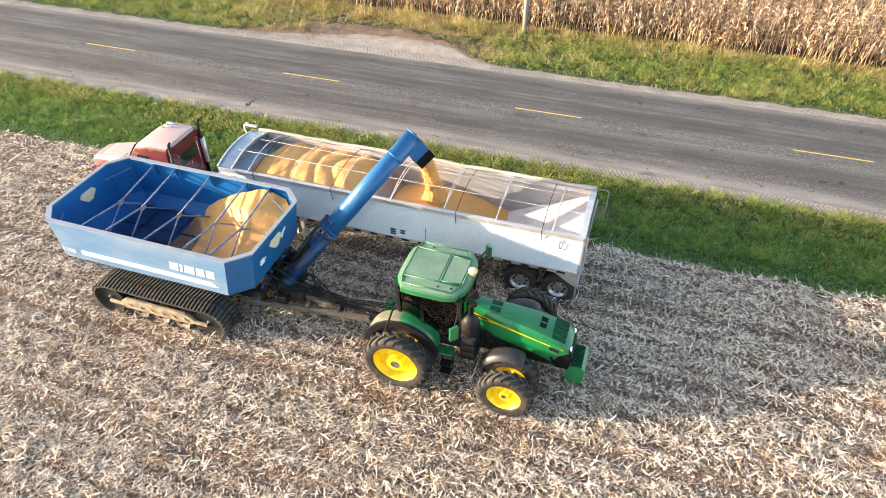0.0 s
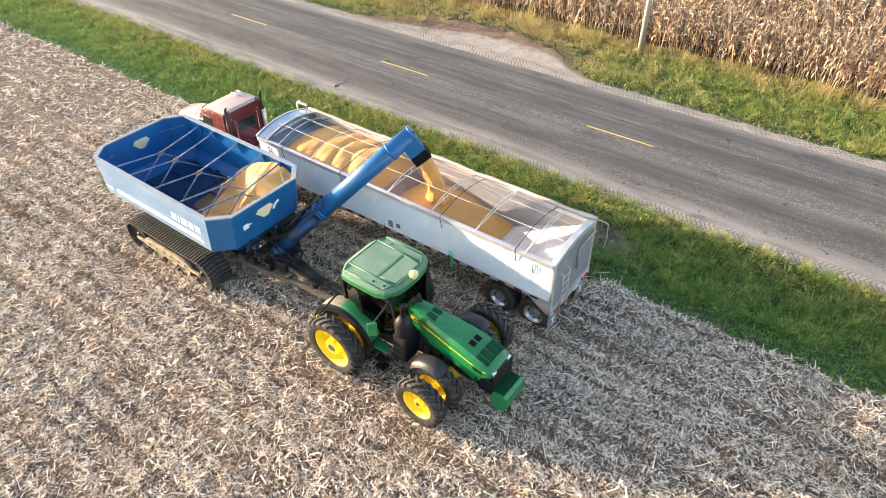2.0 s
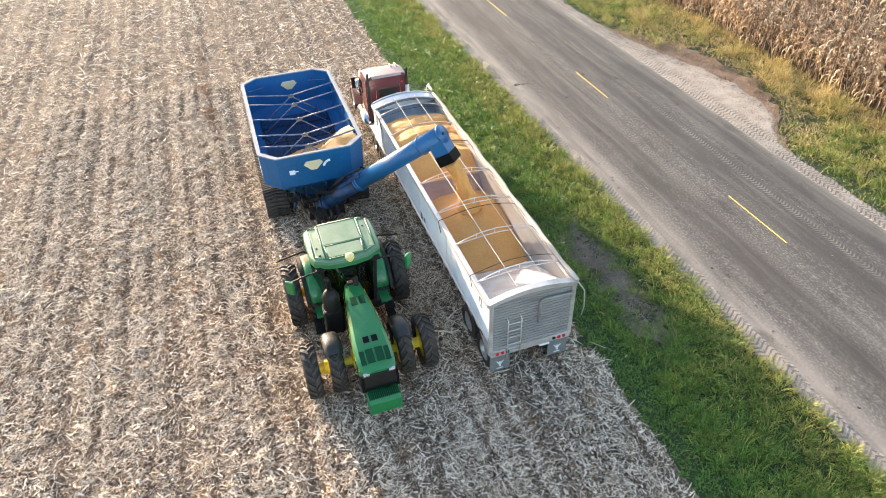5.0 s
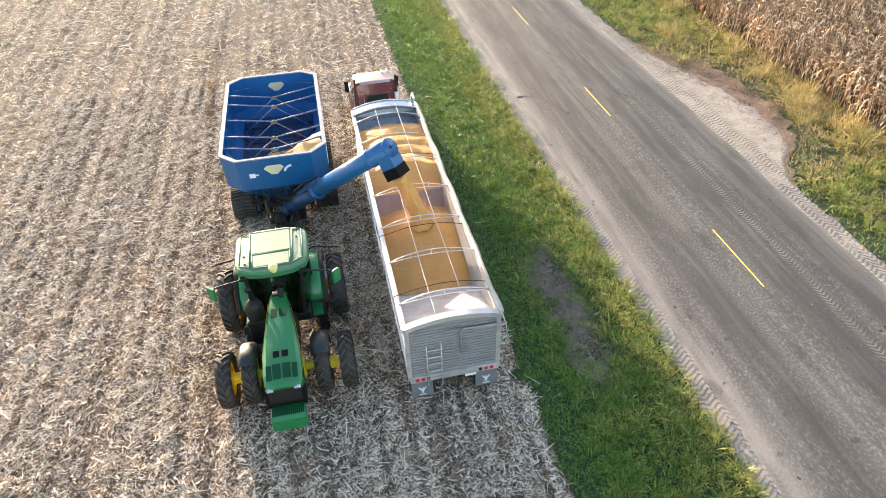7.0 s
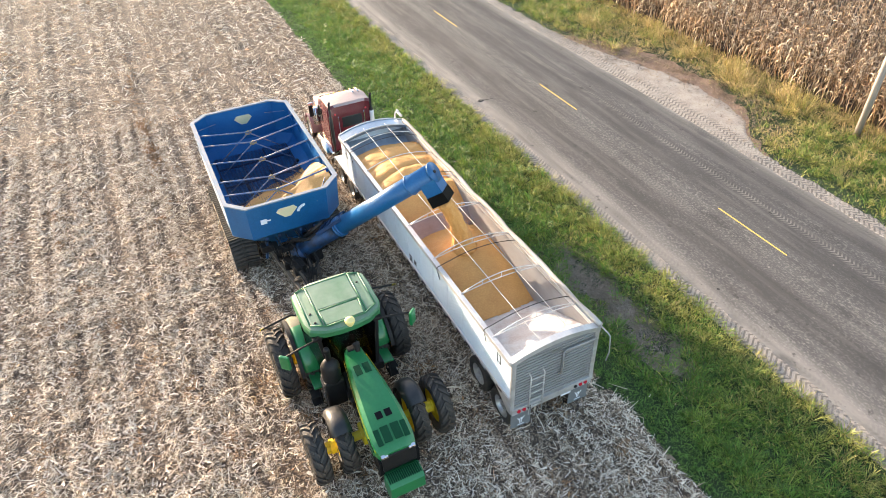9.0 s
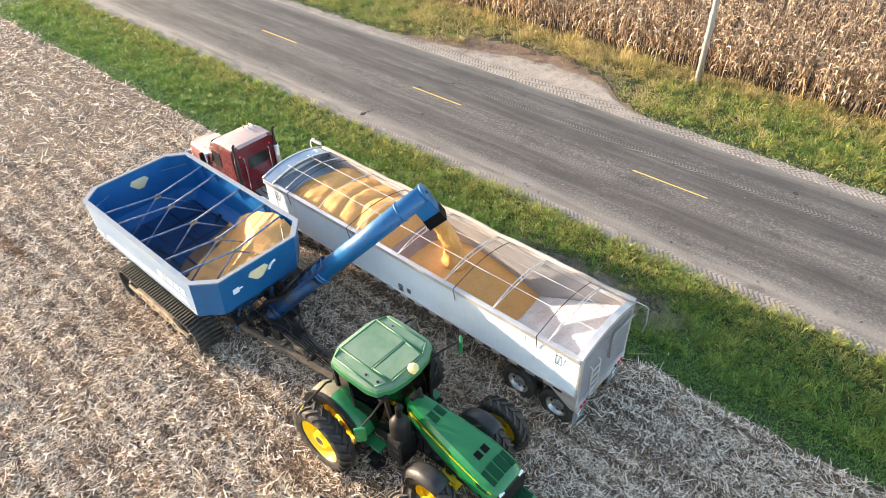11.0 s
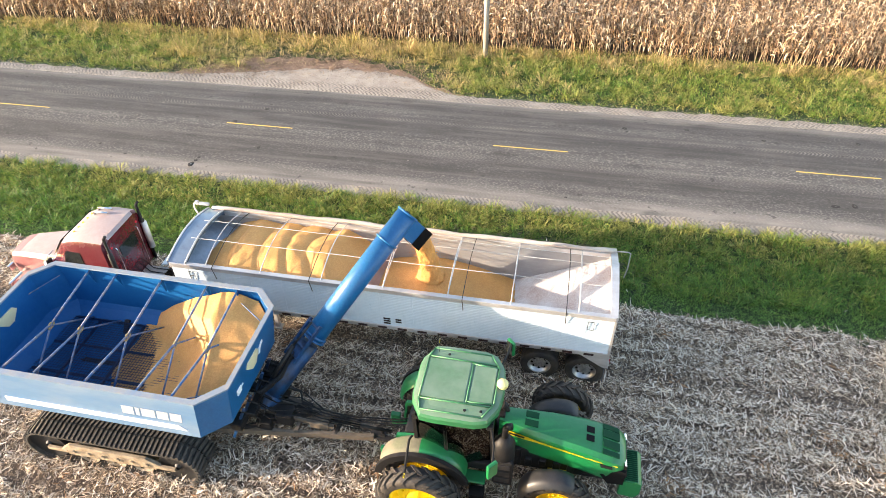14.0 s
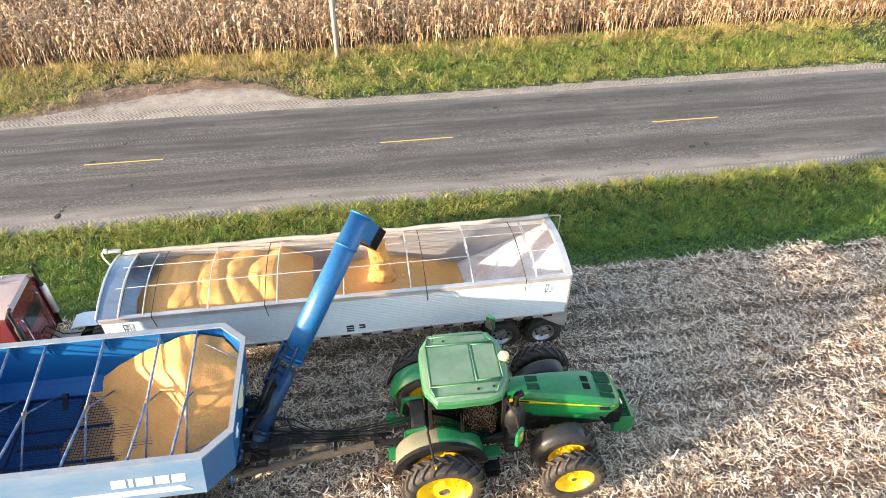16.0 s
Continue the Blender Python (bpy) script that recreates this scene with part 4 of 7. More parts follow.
def rim_bm(rim, w, dish, hub_r, hub_out, bolts=10, holes=0):
    """A wheel disc: flanges, barrel, dished centre, hub and bolts; the outer face looks to -y."""
    bm = B()
    h = w / 2
    lathe(bm, [(rim - 0.03, h * 0.6), (rim + 0.015, h * 0.66), (rim + 0.02, h * 0.6), (rim - 0.02, h * 0.5), (rim - 0.05, 0), (rim - 0.02, -h * 0.5), (rim + 0.02, -h * 0.62), (rim + 0.03, -h * 0.68),
               (rim - 0.01, -h * 0.7), (rim - 0.04, -h * 0.5), (rim - 0.07, dish - 0.02), (rim * 0.72, dish), (rim * 0.5, dish - 0.03), (hub_r * 1.25, dish - 0.04), (hub_r, dish - 0.05),
               (hub_r * 0.95, hub_out), (hub_r * 0.55, hub_out - 0.01), (hub_r * 0.5, hub_out + 0.05), (0.001, hub_out + 0.05)], 40)
    for k in range(bolts):
        a = 2 * math.pi * k / bolts
        x, z = math.cos(a) * hub_r * 1.5, math.sin(a) * hub_r * 1.5
        tube(bm, [(x, dish - 0.03, z), (x, dish - 0.075, z)], 0.022, 6)
    return bm


def wheel(parent, x, y, z, R, rim, w, lugs, dish, hub_r, hub_out, paint, side=-1, style="ag", bolts=10, name="wheel"):
    """side -1 has its outer face towards -y."""
    ob = part(name, rim_bm(rim, w, dish, hub_r, hub_out, bolts), paint, parent, smooth=35)
    ob.matrix_basis = pose(x, y, z, 0, 0, 0 if side < 0 else 180)
    t = part("tyre", tyre_bm(R, rim, w, lugs, style=style), RUBBER, parent if lugs else ob, "black rubber tyre", smooth=40)
    if lugs:
        t.matrix_basis = ob.matrix_basis.copy()
        for sd in (1, -1):
            first = part("lug", lug_bm(R, w, lugs, sd), RUBBER, t)
            for k in range(1, lugs):
                share(first, pose(0, 0, 0, 0, 360 * k / lugs, 0))
        # dark disc added on the hub for the shade of its open hole
        bore = B()
        lathe(bore, [(0.001, hub_out - 0.004), (hub_r * 0.4, hub_out - 0.004), (hub_r * 0.42, hub_out - 0.02), (hub_r * 0.5, hub_out - 0.02), (hub_r * 0.52, hub_out + 0.004)], 20)
        part("hub_cap", bore, RUSTY, ob, "dark disc in place of the open hub hole", smooth=40)
    if style == "road":
        hole = B()
        lathe(hole, [(0.001, 0.0), (0.036, 0.0), (0.036, 0.012), (0.001, 0.012)], 10)
        first = part("hand_hole", hole, BLACK, ob)
        for k in range(8):
            a = 2 * math.pi * k / 8
            m = pose(math.cos(a) * rim * 0.66, dish - 0.03, math.sin(a) * rim * 0.66)
            if k:
                share(first, m)
            else:
                first.matrix_basis = m
    return ob

# ---- green tractor ----
def arc(cx, cz, r, a0, a1, n):
    return [(cx + r * math.cos(radians(a0 + (a1 - a0) * k / n)), cz + r * math.sin(radians(a0 + (a1 - a0) * k / n))) for k in range(n + 1)]


def band_fender(y0, y1, cx, cz, r, a0, a1, th=0.04, n=14, drop=0.1):
    """A curved fender over a wheel, with an outer lip."""
    outer, inner = arc(cx, cz, r, a0, a1, n), arc(cx, cz, r - th, a0, a1, n)
    bm = B()
    prism(bm, outer + inner[::-1], 1, y0, y1)
    lip_o, lip_i = arc(cx, cz, r, a0, a1, n), arc(cx, cz, r - drop, a0, a1, n)
    s = -1 if y0 + y1 < 0 else 1
    ye = y0 if s < 0 else y1
    prism(bm, lip_o + lip_i[::-1], 1, ye, ye + s * 0.03)
    return bm


def dome_fender(y0, y1, cx, cz, r, a0, a1, crown=0.1, n=16, dusty=False):
    """A pressed fender over a wheel: crowned across, with rounded ends and rolled edges."""
    bm = B()
    rows = []
    for k in range(n + 1):
        f = k / n
        a = radians(a0 + (a1 - a0) * f)
        end = 0.07 * (abs(2 * f - 1) ** 6)
        row = []
        for j in range(9):
            g = 2 * j / 8 - 1
            rr = r - crown * abs(g) ** 3 - end - (0.05 if abs(g) == 1 else 0)
            row.append(bm.verts.new((cx + rr * math.cos(a), y0 + (y1 - y0) * (g + 1) / 2, cz + rr * math.sin(a))))
        rows.append(row)
    for p, q in zip(rows, rows[1:]):
        for j in range(8):
            bm.faces.new((p[j], p[j + 1], q[j + 1], q[j]))
    bmesh.ops.recalc_face_normals(bm, faces=bm.faces)
    if dusty:
        for f in bm.faces:
            c = f.calc_center_median()
            f.material_index = 1 if c.x < -0.1 or c.y > y0 + (y1 - y0) * 0.8 and c.x < 0.5 else 0
    bmesh.ops.solidify(bm, geom=bm.faces[:], thickness=0.025)
    return bm


TR = thing("tractor", -4.92, 12.62, -0.12, "green and yellow row-crop tractor with dual wheels on the stubble field", "tractor")
FX = 3.08                     # front axle
# chassis
bm = B()
box(bm, -0.35, 1.5, -0.33, 0.33, 0.65, 1.25, 0.04)
box(bm, 1.5, 4.2, -0.24, 0.24, 0.72, 1.15, 0.04)
part("chassis", bm, STEEL, TR)
bm = B()
tube(bm, [(0, -1.55, 0.98), (0, 1.55, 0.98)], 0.11, 14)
part("rear_axle", bm, YELLOW, TR, smooth=40)
bm = B()
tube(bm, [(FX, -1.55, 0.8), (FX, 1.55, 0.8)], 0.12, 14)
box(bm, FX - 0.25, FX + 0.25, -0.5, 0.5, 0.62, 0.98, 0.05)
part("front_axle", bm, YELLOW, TR, smooth=40)
# wheels
for s in (-1, 1):
    for yy, hub, dish in ((1.64, -0.15, 0.12), (0.98, -0.1, 0.0)):
        wheel(TR, 0, s * yy, 0.98, 0.99, 0.64, 0.47, 21, dish, 0.25, hub, YELLOW, s)
    for yy, hub, dish in ((1.66, -0.1, 0.06), (0.97, -0.1, 0.0)):
        wheel(TR, FX, s * yy, 0.79, 0.80, 0.465, 0.42, 19, dish, 0.13, hub, YELLOW, s)
# hubs between the dual wheels
for s in (-1, 1):
    for x, z, ya, yb, r in ((FX, 0.79, 1.16, 1.5, 0.19), (0, 0.98, 1.2, 1.45, 0.17)):
        bm = B()
        lathe(bm, [(0.08, s * ya), (r, s * (ya + 0.02)), (r, s * (ya + 0.14)), (r * 0.8, s * (ya + 0.16)), (r * 0.8, s * (yb - 0.04)), (r * 1.05, s * (yb - 0.03)), (r * 1.05, s * yb), (0.08, s * yb)], 20, at=(x, 0, z))
        part("dual_hub", bm, YELLOW, TR, "yellow dual-wheel hub", smooth=40)
# hood: sections from the cab forward
bm = B()
secs = []
for x, w, zt, zb, sh in ((1.62, 0.23, 2.38, 1.55, 0.14), (2.0, 0.29, 2.34, 1.5, 0.14), (2.8, 0.40, 2.24, 1.42, 0.13), (3.6, 0.48, 2.1, 1.3, 0.12), (4.15, 0.5, 1.95, 1.15, 0.12), (4.42, 0.47, 1.84, 1.05, 0.12), (4.53, 0.40, 1.74, 1.0, 0.1)):
    secs.append([(x, -w, zb), (x, -w - 0.02, zt - 0.35), (x, -w, zt - sh), (x, -w * 0.8, zt - 0.035), (x, -w * 0.4, zt), (x, w * 0.4, zt), (x, w * 0.8, zt - 0.035), (x, w, zt - sh), (x, w + 0.02, zt - 0.35), (x, w, zb)])
loft(bm, secs)
part("hood", bm, GREEN, TR, smooth=28)
# yellow stripe along each hood side
for s in (-1, 1):
    bm = B()
    top = [(1.75, 2.16, 0.285), (2.2, 2.11, 0.345), (2.5, 2.05, 0.385), (3.2, 1.94, 0.455), (3.9, 1.80, 0.492), (4.35, 1.69, 0.475)]
    hs = [0.13, 0.12, 0.06, 0.045, 0.035, 0.025]
    a = [bm.verts.new((x, s * (y + 0.012), z)) for x, z, y in top]
    b = [bm.verts.new((x, s * (y + 0.02), z - h)) for (x, z, y), h in zip(top, hs)]
    for k in range(len(a) - 1):
        bm.faces.new((a[k], a[k + 1], b[k + 1], b[k]) if s < 0 else (a[k], b[k], b[k + 1], a[k + 1]))
    bmesh.ops.solidify(bm, geom=bm.faces[:], thickness=-0.008)
    part("hood_stripe", bm, YELLOW, TR, "yellow stripe")
    # maker's wordmark as a plain bar
    bm = B()
    bar(bm, (1.86, s * 0.325, 2.085), (2.22, s * 0.372, 2.05), 0.006, 0.05)
    part("wordmark", bm, BLACK, TR, "dark wordmark bar on the stripe")
    bm = B()
    prism(bm, [(3.95, 1.74), (4.22, 1.68), (4.25, 1.58), (3.98, 1.62)], 1, s * 0.5, s * 0.525)
    part("side_vent", bm, BLACK, TR)
# engine block under the hood
bm = B()
box(bm, 1.7, 4.3, -0.34, 0.34, 0.85, 1.6, 0.05)
part("engine_block", bm, STEEL, TR, "dark engine block")
for k in range(7):
    bm = B()
    box(bm, 1.95 + 0.33 * k, 2.12 + 0.33 * k, -0.42, 0.42, 0.98 + 0.05 * (k % 3), 1.3, 0.03)
    part("engine_cover", bm, STEEL, TR)
# grille, lamps, vents on the hood
bm = B()
prism(bm, [(4.4, 1.72), (4.56, 1.66), (4.62, 1.25), (4.5, 0.98), (4.3, 0.98)], 1, -0.43, 0.43, 0.03)
part("grille", bm, BLACK, TR)
for s in (-1, 1):
    bm = B()
    prism(bm, [(4.5, 1.72), (4.56, 1.68), (4.57, 1.63), (4.52, 1.64)], 1, s * 0.26, s * 0.43, 0.008)
    part("headlight", bm, CHROME, TR, "clear headlight")
    bm = B()
    bar(bm, (3.6, s * 0.115, 2.105), (3.78, s * 0.115, 2.065), 0.16, 0.012)
    part("hood_slot", bm, VENT, TR)
DGREEN = mat("dark green mesh", (0.003, 0.055, 0.023), 0.6, spec=0.15)
for y0, y1 in ((-0.40, -0.27), (-0.23, -0.03), (0.03, 0.23), (0.27, 0.40)):
    bm = B()
    zz = 1.97 if abs(y0 + y1) < 0.4 else 1.935
    bar(bm, (3.98, (y0 + y1) / 2, zz + 0.05), (4.36, (y0 + y1) / 2, zz - 0.07), y1 - y0, 0.022)
    part("front_screen", bm, DGREEN, TR)
for y0, y1 in ((-0.2, -0.03), (0.03, 0.2)):
    bm = B()
    bar(bm, (2.2, (y0 + y1) / 2, 2.316), (2.5, (y0 + y1) / 2, 2.279), y1 - y0, 0.012)
    part("rear_screen", bm, DGREEN, TR)
# front weights
bm = B()
prism(bm, [(4.5, 0.5), (4.5, 1.02), (4.62, 1.08), (4.9, 1.08), (5.0, 1.0), (5.0, 0.62), (4.88, 0.45)], 1, -0.44, 0.44, 0.025)
wt = part("weight_bracket", bm, GREEN, TR, "bright green front weight block")
for k in range(16):
    bm = B()
    y = -0.39 + 0.78 * k / 15
    box(bm, 4.62, 4.9, y - 0.014, y + 0.014, 1.075, 1.10, 0.004)
    part("weight_slot", bm, DGREEN, wt)
# side engine panel and step
bm = B()
box(bm, 1.6, 2.2, -0.4, 0.4, 0.95, 1.6, 0.06)
part("engine_panel", bm, BLACK, TR)
# cab posts, glass, roof
CZ0, CZ1 = 1.35, 3.05
cab = B()
for x, y, x2, y2 in ((-0.15, -0.80, -0.2, -0.86), (-0.15, 0.80, -0.2, 0.86), (0.55, -0.93, 0.5, -0.93), (0.55, 0.93, 0.5, 0.93), (1.55, -0.62, 1.5, -0.78), (1.55, 0.62, 1.5, 0.78)):
    bar(cab, (x, y, CZ0), (x2, y2, CZ1), 0.09, 0.08, up=(1, 0, 0))
box(cab, -0.2, 1.62, -0.8, 0.8, 1.15, 1.42, 0.04)
part("cab_frame", cab, BLACK, TR)
glass_sets = (((-0.16, -0.8), (0.55, -0.95)), ((0.55, -0.95), (1.56, -0.66)), ((1.56, -0.66), (1.56, 0.66)), ((1.56, 0.66), (0.55, 0.95)), ((0.55, 0.95), (-0.16, 0.8)), ((-0.16, 0.8), (-0.16, -0.8)))
for (xa, ya), (xb, yb) in glass_sets:
    bm = B()
    sheet(bm, [(xa, ya, CZ0 + 0.05), (xb, yb, CZ0 + 0.05), (xb - 0.04, yb * 1.06, CZ1), (xa - 0.04, ya * 1.06, CZ1)], 0.012)
    pane = part("cab_window", bm, CAB_GLASS, TR, "clear tinted cab glass")
    pane.visible_shadow = False
# console, door sills and rear shelf inside the cab
TRIM = mat("grey cab trim", (0.07, 0.072, 0.07), 0.7, amt=0.4)
for x0, x1, y0, y1, z0, z1, nm in ((0.1, 0.9, -0.72, -0.36, 1.42, 1.85, "armrest_console"), (-0.14, 0.12, -0.72, 0.72, 1.42, 2.0, "rear_shelf"), (1.3, 1.5, -0.5, 0.5, 1.42, 1.8, "dashboard"), (0.1, 0.5, 0.4, 0.74, 1.42, 1.95, "side_seat")):
    bm = B()
    box(bm, x0, x1, y0, y1, z0, z1, 0.05)
    part(nm, bm, TRIM, TR)
bm = B()
box(bm, 0.55, 0.72, -0.66, -0.6, 2.1, 2.45, 0.02)
part("monitor", bm, BLACK, TR, "dark cab monitor")
# seat and column inside
bm = B()
box(bm, 0.15, 0.65, -0.27, 0.27, 1.42, 1.95, 0.06)
box(bm, 0.08, 0.24, -0.26, 0.26, 1.9, 2.6, 0.06)
part("seat", bm, BLACK, TR)
bm = B()
tube(bm, [(1.3, 0, 1.42), (1.1, 0, 2.1)], 0.06, 8)
lathe(bm, [(0.19, 0.0), (0.21, 0.015), (0.19, 0.03), (0.17, 0.015)], 20, axis=2, at=(1.08, 0, 2.12), closed=True)
part("steering_wheel", bm, BLACK, TR, smooth=40)


def roof_ring(f, z, g=0.0):
    pts = [(-0.32, -0.42), (-0.28, -0.62), (-0.05, -1.0), (0.25, -1.03), (1.15, -1.02), (1.42, -0.93), (1.62, -0.58), (1.68, -0.2), (1.68, 0.2), (1.62, 0.58), (1.42, 0.93), (1.15, 1.02), (0.25, 1.03), (-0.05, 1.0), (-0.28, 0.62), (-0.32, 0.42)]
    c = 0.68
    return [(c + (x - c) * f, y * f, z + g * (x - c)) for x, y in pts]


bm = B()
loft(bm, [roof_ring(0.93, 2.98), roof_ring(1.0, 3.02), roof_ring(1.0, 3.16), roof_ring(0.965, 3.22), roof_ring(0.90, 3.245), roof_ring(0.6, 3.27)])
RIB_GREEN = mat("green roof edge", (0.018, 0.16, 0.058), 0.42, dust=0.2, dustcol=(0.24, 0.33, 0.2), coat=0.15)
bm.normal_update()
for f in bm.faces:
    if f.normal.z < 0.8:
        f.material_index = 1
roof = part("roof", bm, [ROOF_GREEN, RIB_GREEN], TR, "dusty green cab roof", smooth=30)
for y0, y1, x0, x1, nm in ((-0.55, 0.55, -0.12, 0.86, "roof_panel"), (-0.5, 0.5, 0.94, 1.46, "roof_hatch"), (-0.84, -0.62, -0.02, 1.3, "roof_side_panel"), (0.62, 0.84, -0.02, 1.3, "roof_side_panel")):
    bm = B()
    box(bm, x0, x1, y0, y1, 3.235 if abs(y0 + y1) < 0.2 else 3.215, 3.285 if abs(y0 + y1) < 0.2 else 3.258, 0.02)
    part(nm, bm, ROOF_GREEN, roof)
for p, q in (((0.9, -0.56), (0.9, 0.56)), ((0.9, -0.53), (1.5, -0.5)), ((0.9, 0.53), (1.5, 0.5)), ((1.5, -0.5), (1.5, 0.5)), ((-0.14, -0.6), (1.42, -0.58)), ((-0.14, 0.6), (1.42, 0.58)),
             ((-0.14, -0.6), (-0.14, 0.6)), ((-0.06, -0.87), (1.28, -0.87)), ((-0.06, 0.87), (1.28, 0.87)), ((-0.06, -0.87), (-0.14, -0.6)), ((-0.06, 0.87), (-0.14, 0.6)), ((1.28, -0.87), (1.5, -0.5)), ((1.28, 0.87), (1.5, 0.5))):
    bm = B()
    zp, zq = (3.275 if abs(e[1]) < 0.7 else 3.25 for e in (p, q))
    tube(bm, [(p[0], p[1], zp), (q[0], q[1], zq)], 0.02, 8)
    part("roof_rib", bm, RIB_GREEN, roof, smooth=60)
bm = B()
lathe(bm, [(0.001, 0.19), (0.07, 0.18), (0.125, 0.13), (0.13, 0.06), (0.10, 0.0), (0.07, -0.06), (0.001, -0.06)], 20, axis=2, at=(1.62, 0.06, 3.22))
part("beacon", bm, BEACON, TR, "round yellow satellite receiver dome", smooth=40)
for x, y in ((0.3, 0.72), (1.25, -0.72), (0.9, -0.75), (0.05, 0.35)):
    bm = B()
    lathe(bm, [(0.035, 0.0), (0.03, 0.02), (0.001, 0.025)], 10, axis=2, at=(x, y, 3.255))
    part("roof_bolt", bm, BLACK, roof, smooth=40)
bm = B()
tube(bm, [(0.05, 0.75, 3.24), (0.03, 0.76, 3.85)], 0.008, 5)
part("antenna", bm, BLACK, roof)
for s in (-1, 1):
    for x in (1.45, -0.18):
        bm = B()
        box(bm, x - 0.03, x + 0.1, s * 0.8 - 0.12, s * 0.8 + 0.12, 2.9, 3.0, 0.02)
        part("work_light", bm, BLACK, TR)
# exhaust and intake stack
bm = B()
tube(bm, [(1.8, -0.68, 0.95), (1.8, -0.68, 1.1), (1.8, -0.68, 2.2), (1.8, -0.68, 2.3), (1.8, -0.68, 2.45)], [0.16, 0.25, 0.25, 0.2, 0.09], 20)
tube(bm, [(1.8, -0.68, 2.4), (1.8, -0.68, 2.75), (1.84, -0.7, 2.85), (1.93, -0.72, 2.9)], [0.075, 0.075, 0.075, 0.08], 14)
part("exhaust_pipe", bm, BLACK, TR, "black exhaust pipe with a bent tip", smooth=40)
bm = B()
box(bm, 1.58, 2.05, -0.95, -0.42, 0.9, 1.8, 0.07)
shell = part("aftertreatment_box", bm, BLACK, TR)
for z in (1.05, 1.3, 1.55):
    bm = B()
    box(bm, 1.64, 1.98, -0.965, -0.945, z, z + 0.17, 0.008)
    part("panel", bm, FENDER, shell)
bm = B()
tube(bm, [(1.78, 0.1, 2.3), (1.70, 0.1, 2.5), (1.66, 0.1, 2.52)], [0.07, 0.09, 0.1], 10)
box(bm, 1.58, 1.74, -0.14, 0.14, 2.3, 2.42, 0.03)
part("air_intake", bm, BLACK, TR)
# fenders
for s in (-1, 1):
    ys = (-1.25, -0.72) if s < 0 else (0.72, 1.25)
    part("rear_fender", dome_fender(*ys, 0, 0.98, 1.15, 20, 165, crown=0.06, dusty=s < 0), [GREEN, mat("tan dusty green fender", (0.1, 0.105, 0.062), 0.75, col2=(0.19, 0.16, 0.12), scale=1.6, amt=0.8, fine=0.3)], TR, "green rear fender under tan dust", smooth=40)
    ye = (-1.30, -1.23) if s < 0 else (1.23, 1.30)
    part("fender_extension", band_fender(*ye, 0, 0.98, 1.135, 15, 170, drop=0.18), BLACK, TR, smooth=40)
    yf = (-1.24, -0.72) if s < 0 else (0.72, 1.24)
    part("front_fender", dome_fender(*yf, FX, 0.79, 0.93, 66, 178), FENDER, TR, "grey plastic front fender", smooth=40)
    bm = B()
    box(bm, 0.85, 1.45, s * 0.98 - 0.16, s * 0.98 + 0.16, 1.08, 1.15, 0.03)
    part("platform", bm, GREEN, TR, "green cab platform")
    for z0 in (0.76, 0.45):
        bm = B()
        box(bm, 1.1, 1.42, s * 1.12 - 0.13, s * 1.12 + 0.13, z0 - 0.012, z0 + 0.012, 0.008)
        for xx in (1.1, 1.42):
            bar(bm, (xx, s * 1.0, z0), (xx, s * 1.0, z0 + 0.34), 0.02, 0.05)
        part("step", bm, BLACK, TR, "black cab step")
    # mirror
    bm = B()
    tube(bm, [(1.5, s * 0.85, 2.93), (1.62, s * 1.3, 2.96), (1.64, s * 1.66, 2.88)], 0.025, 8)
    arm = part("mirror_arm", bm, BLACK, TR)
    bm = B()
    turn = pose(1.64, s * 1.7, 2.7, 0, 0, 42 * s)
    box(bm, -0.04, 0.05, -0.13, 0.13, -0.22, 0.22, 0.035, m=turn)
    part("mirror", bm, GREEN, arm, "green mirror housing")
    bm = B()
    box(bm, -0.046, -0.041, -0.105, 0.105, -0.19, 0.19, 0.0, m=turn)
    part("mirror_glass", bm, GLASS_DARK, arm, "dark mirror glass")
    # warning arm with yellow tip
    bm = B()
    tube(bm, [(-0.25, s * 0.95, 2.3), (-0.28, s * 1.1, 2.35), (-0.2, s * 1.95, 2.25)], 0.028, 8)
    arm = part("warning_arm", bm, BLACK, TR, "black folding warning arm")
    bm = B()
    bar(bm, (-0.205, s * 1.86, 2.26), (-0.2, s * 1.96, 2.25), 0.03, 0.05)
    part("reflector", bm, YELLOW, arm)
    bm = B()
    prism(bm, [(4.0, 1.32), (4.42, 1.55), (4.56, 1.5), (4.56, 1.02), (4.2, 1.0)], 1, s * 0.40, s * 0.505)
    part("grille_side", bm, VENT, TR, "black side grille")
# rear hitch
for s in (-1, 1):
    for nm, p, q, w, h in (("lower_link", (-0.3, s * 0.45, 0.75), (-1.1, s * 0.5, 0.62), 0.08, 0.12), ("lift_arm", (-0.25, s * 0.45, 1.55), (-0.75, s * 0.48, 1.5), 0.09, 0.12),
                           ("lift_rod", (-0.75, s * 0.48, 1.5), (-0.85, s * 0.5, 0.68), 0.06, 0.06)):
        bm = B()
        bar(bm, p, q, w, h)
        part(nm, bm, GREEN, TR)
    bm = B()
    box(bm, -1.2, -0.95, s * 0.5 - 0.06, s * 0.5 + 0.06, 0.55, 0.95, 0.02)
    part("link_end", bm, GREEN, TR)
bm = B()
box(bm, -0.6, -0.25, -0.4, 0.4, 1.0, 1.6, 0.05)
part("hitch_housing", bm, STEEL, TR)
bm = B()
box(bm, -1.45, -0.2, -0.07, 0.07, 0.48, 0.56, 0.01)
part("drawbar", bm, STEEL, TR)

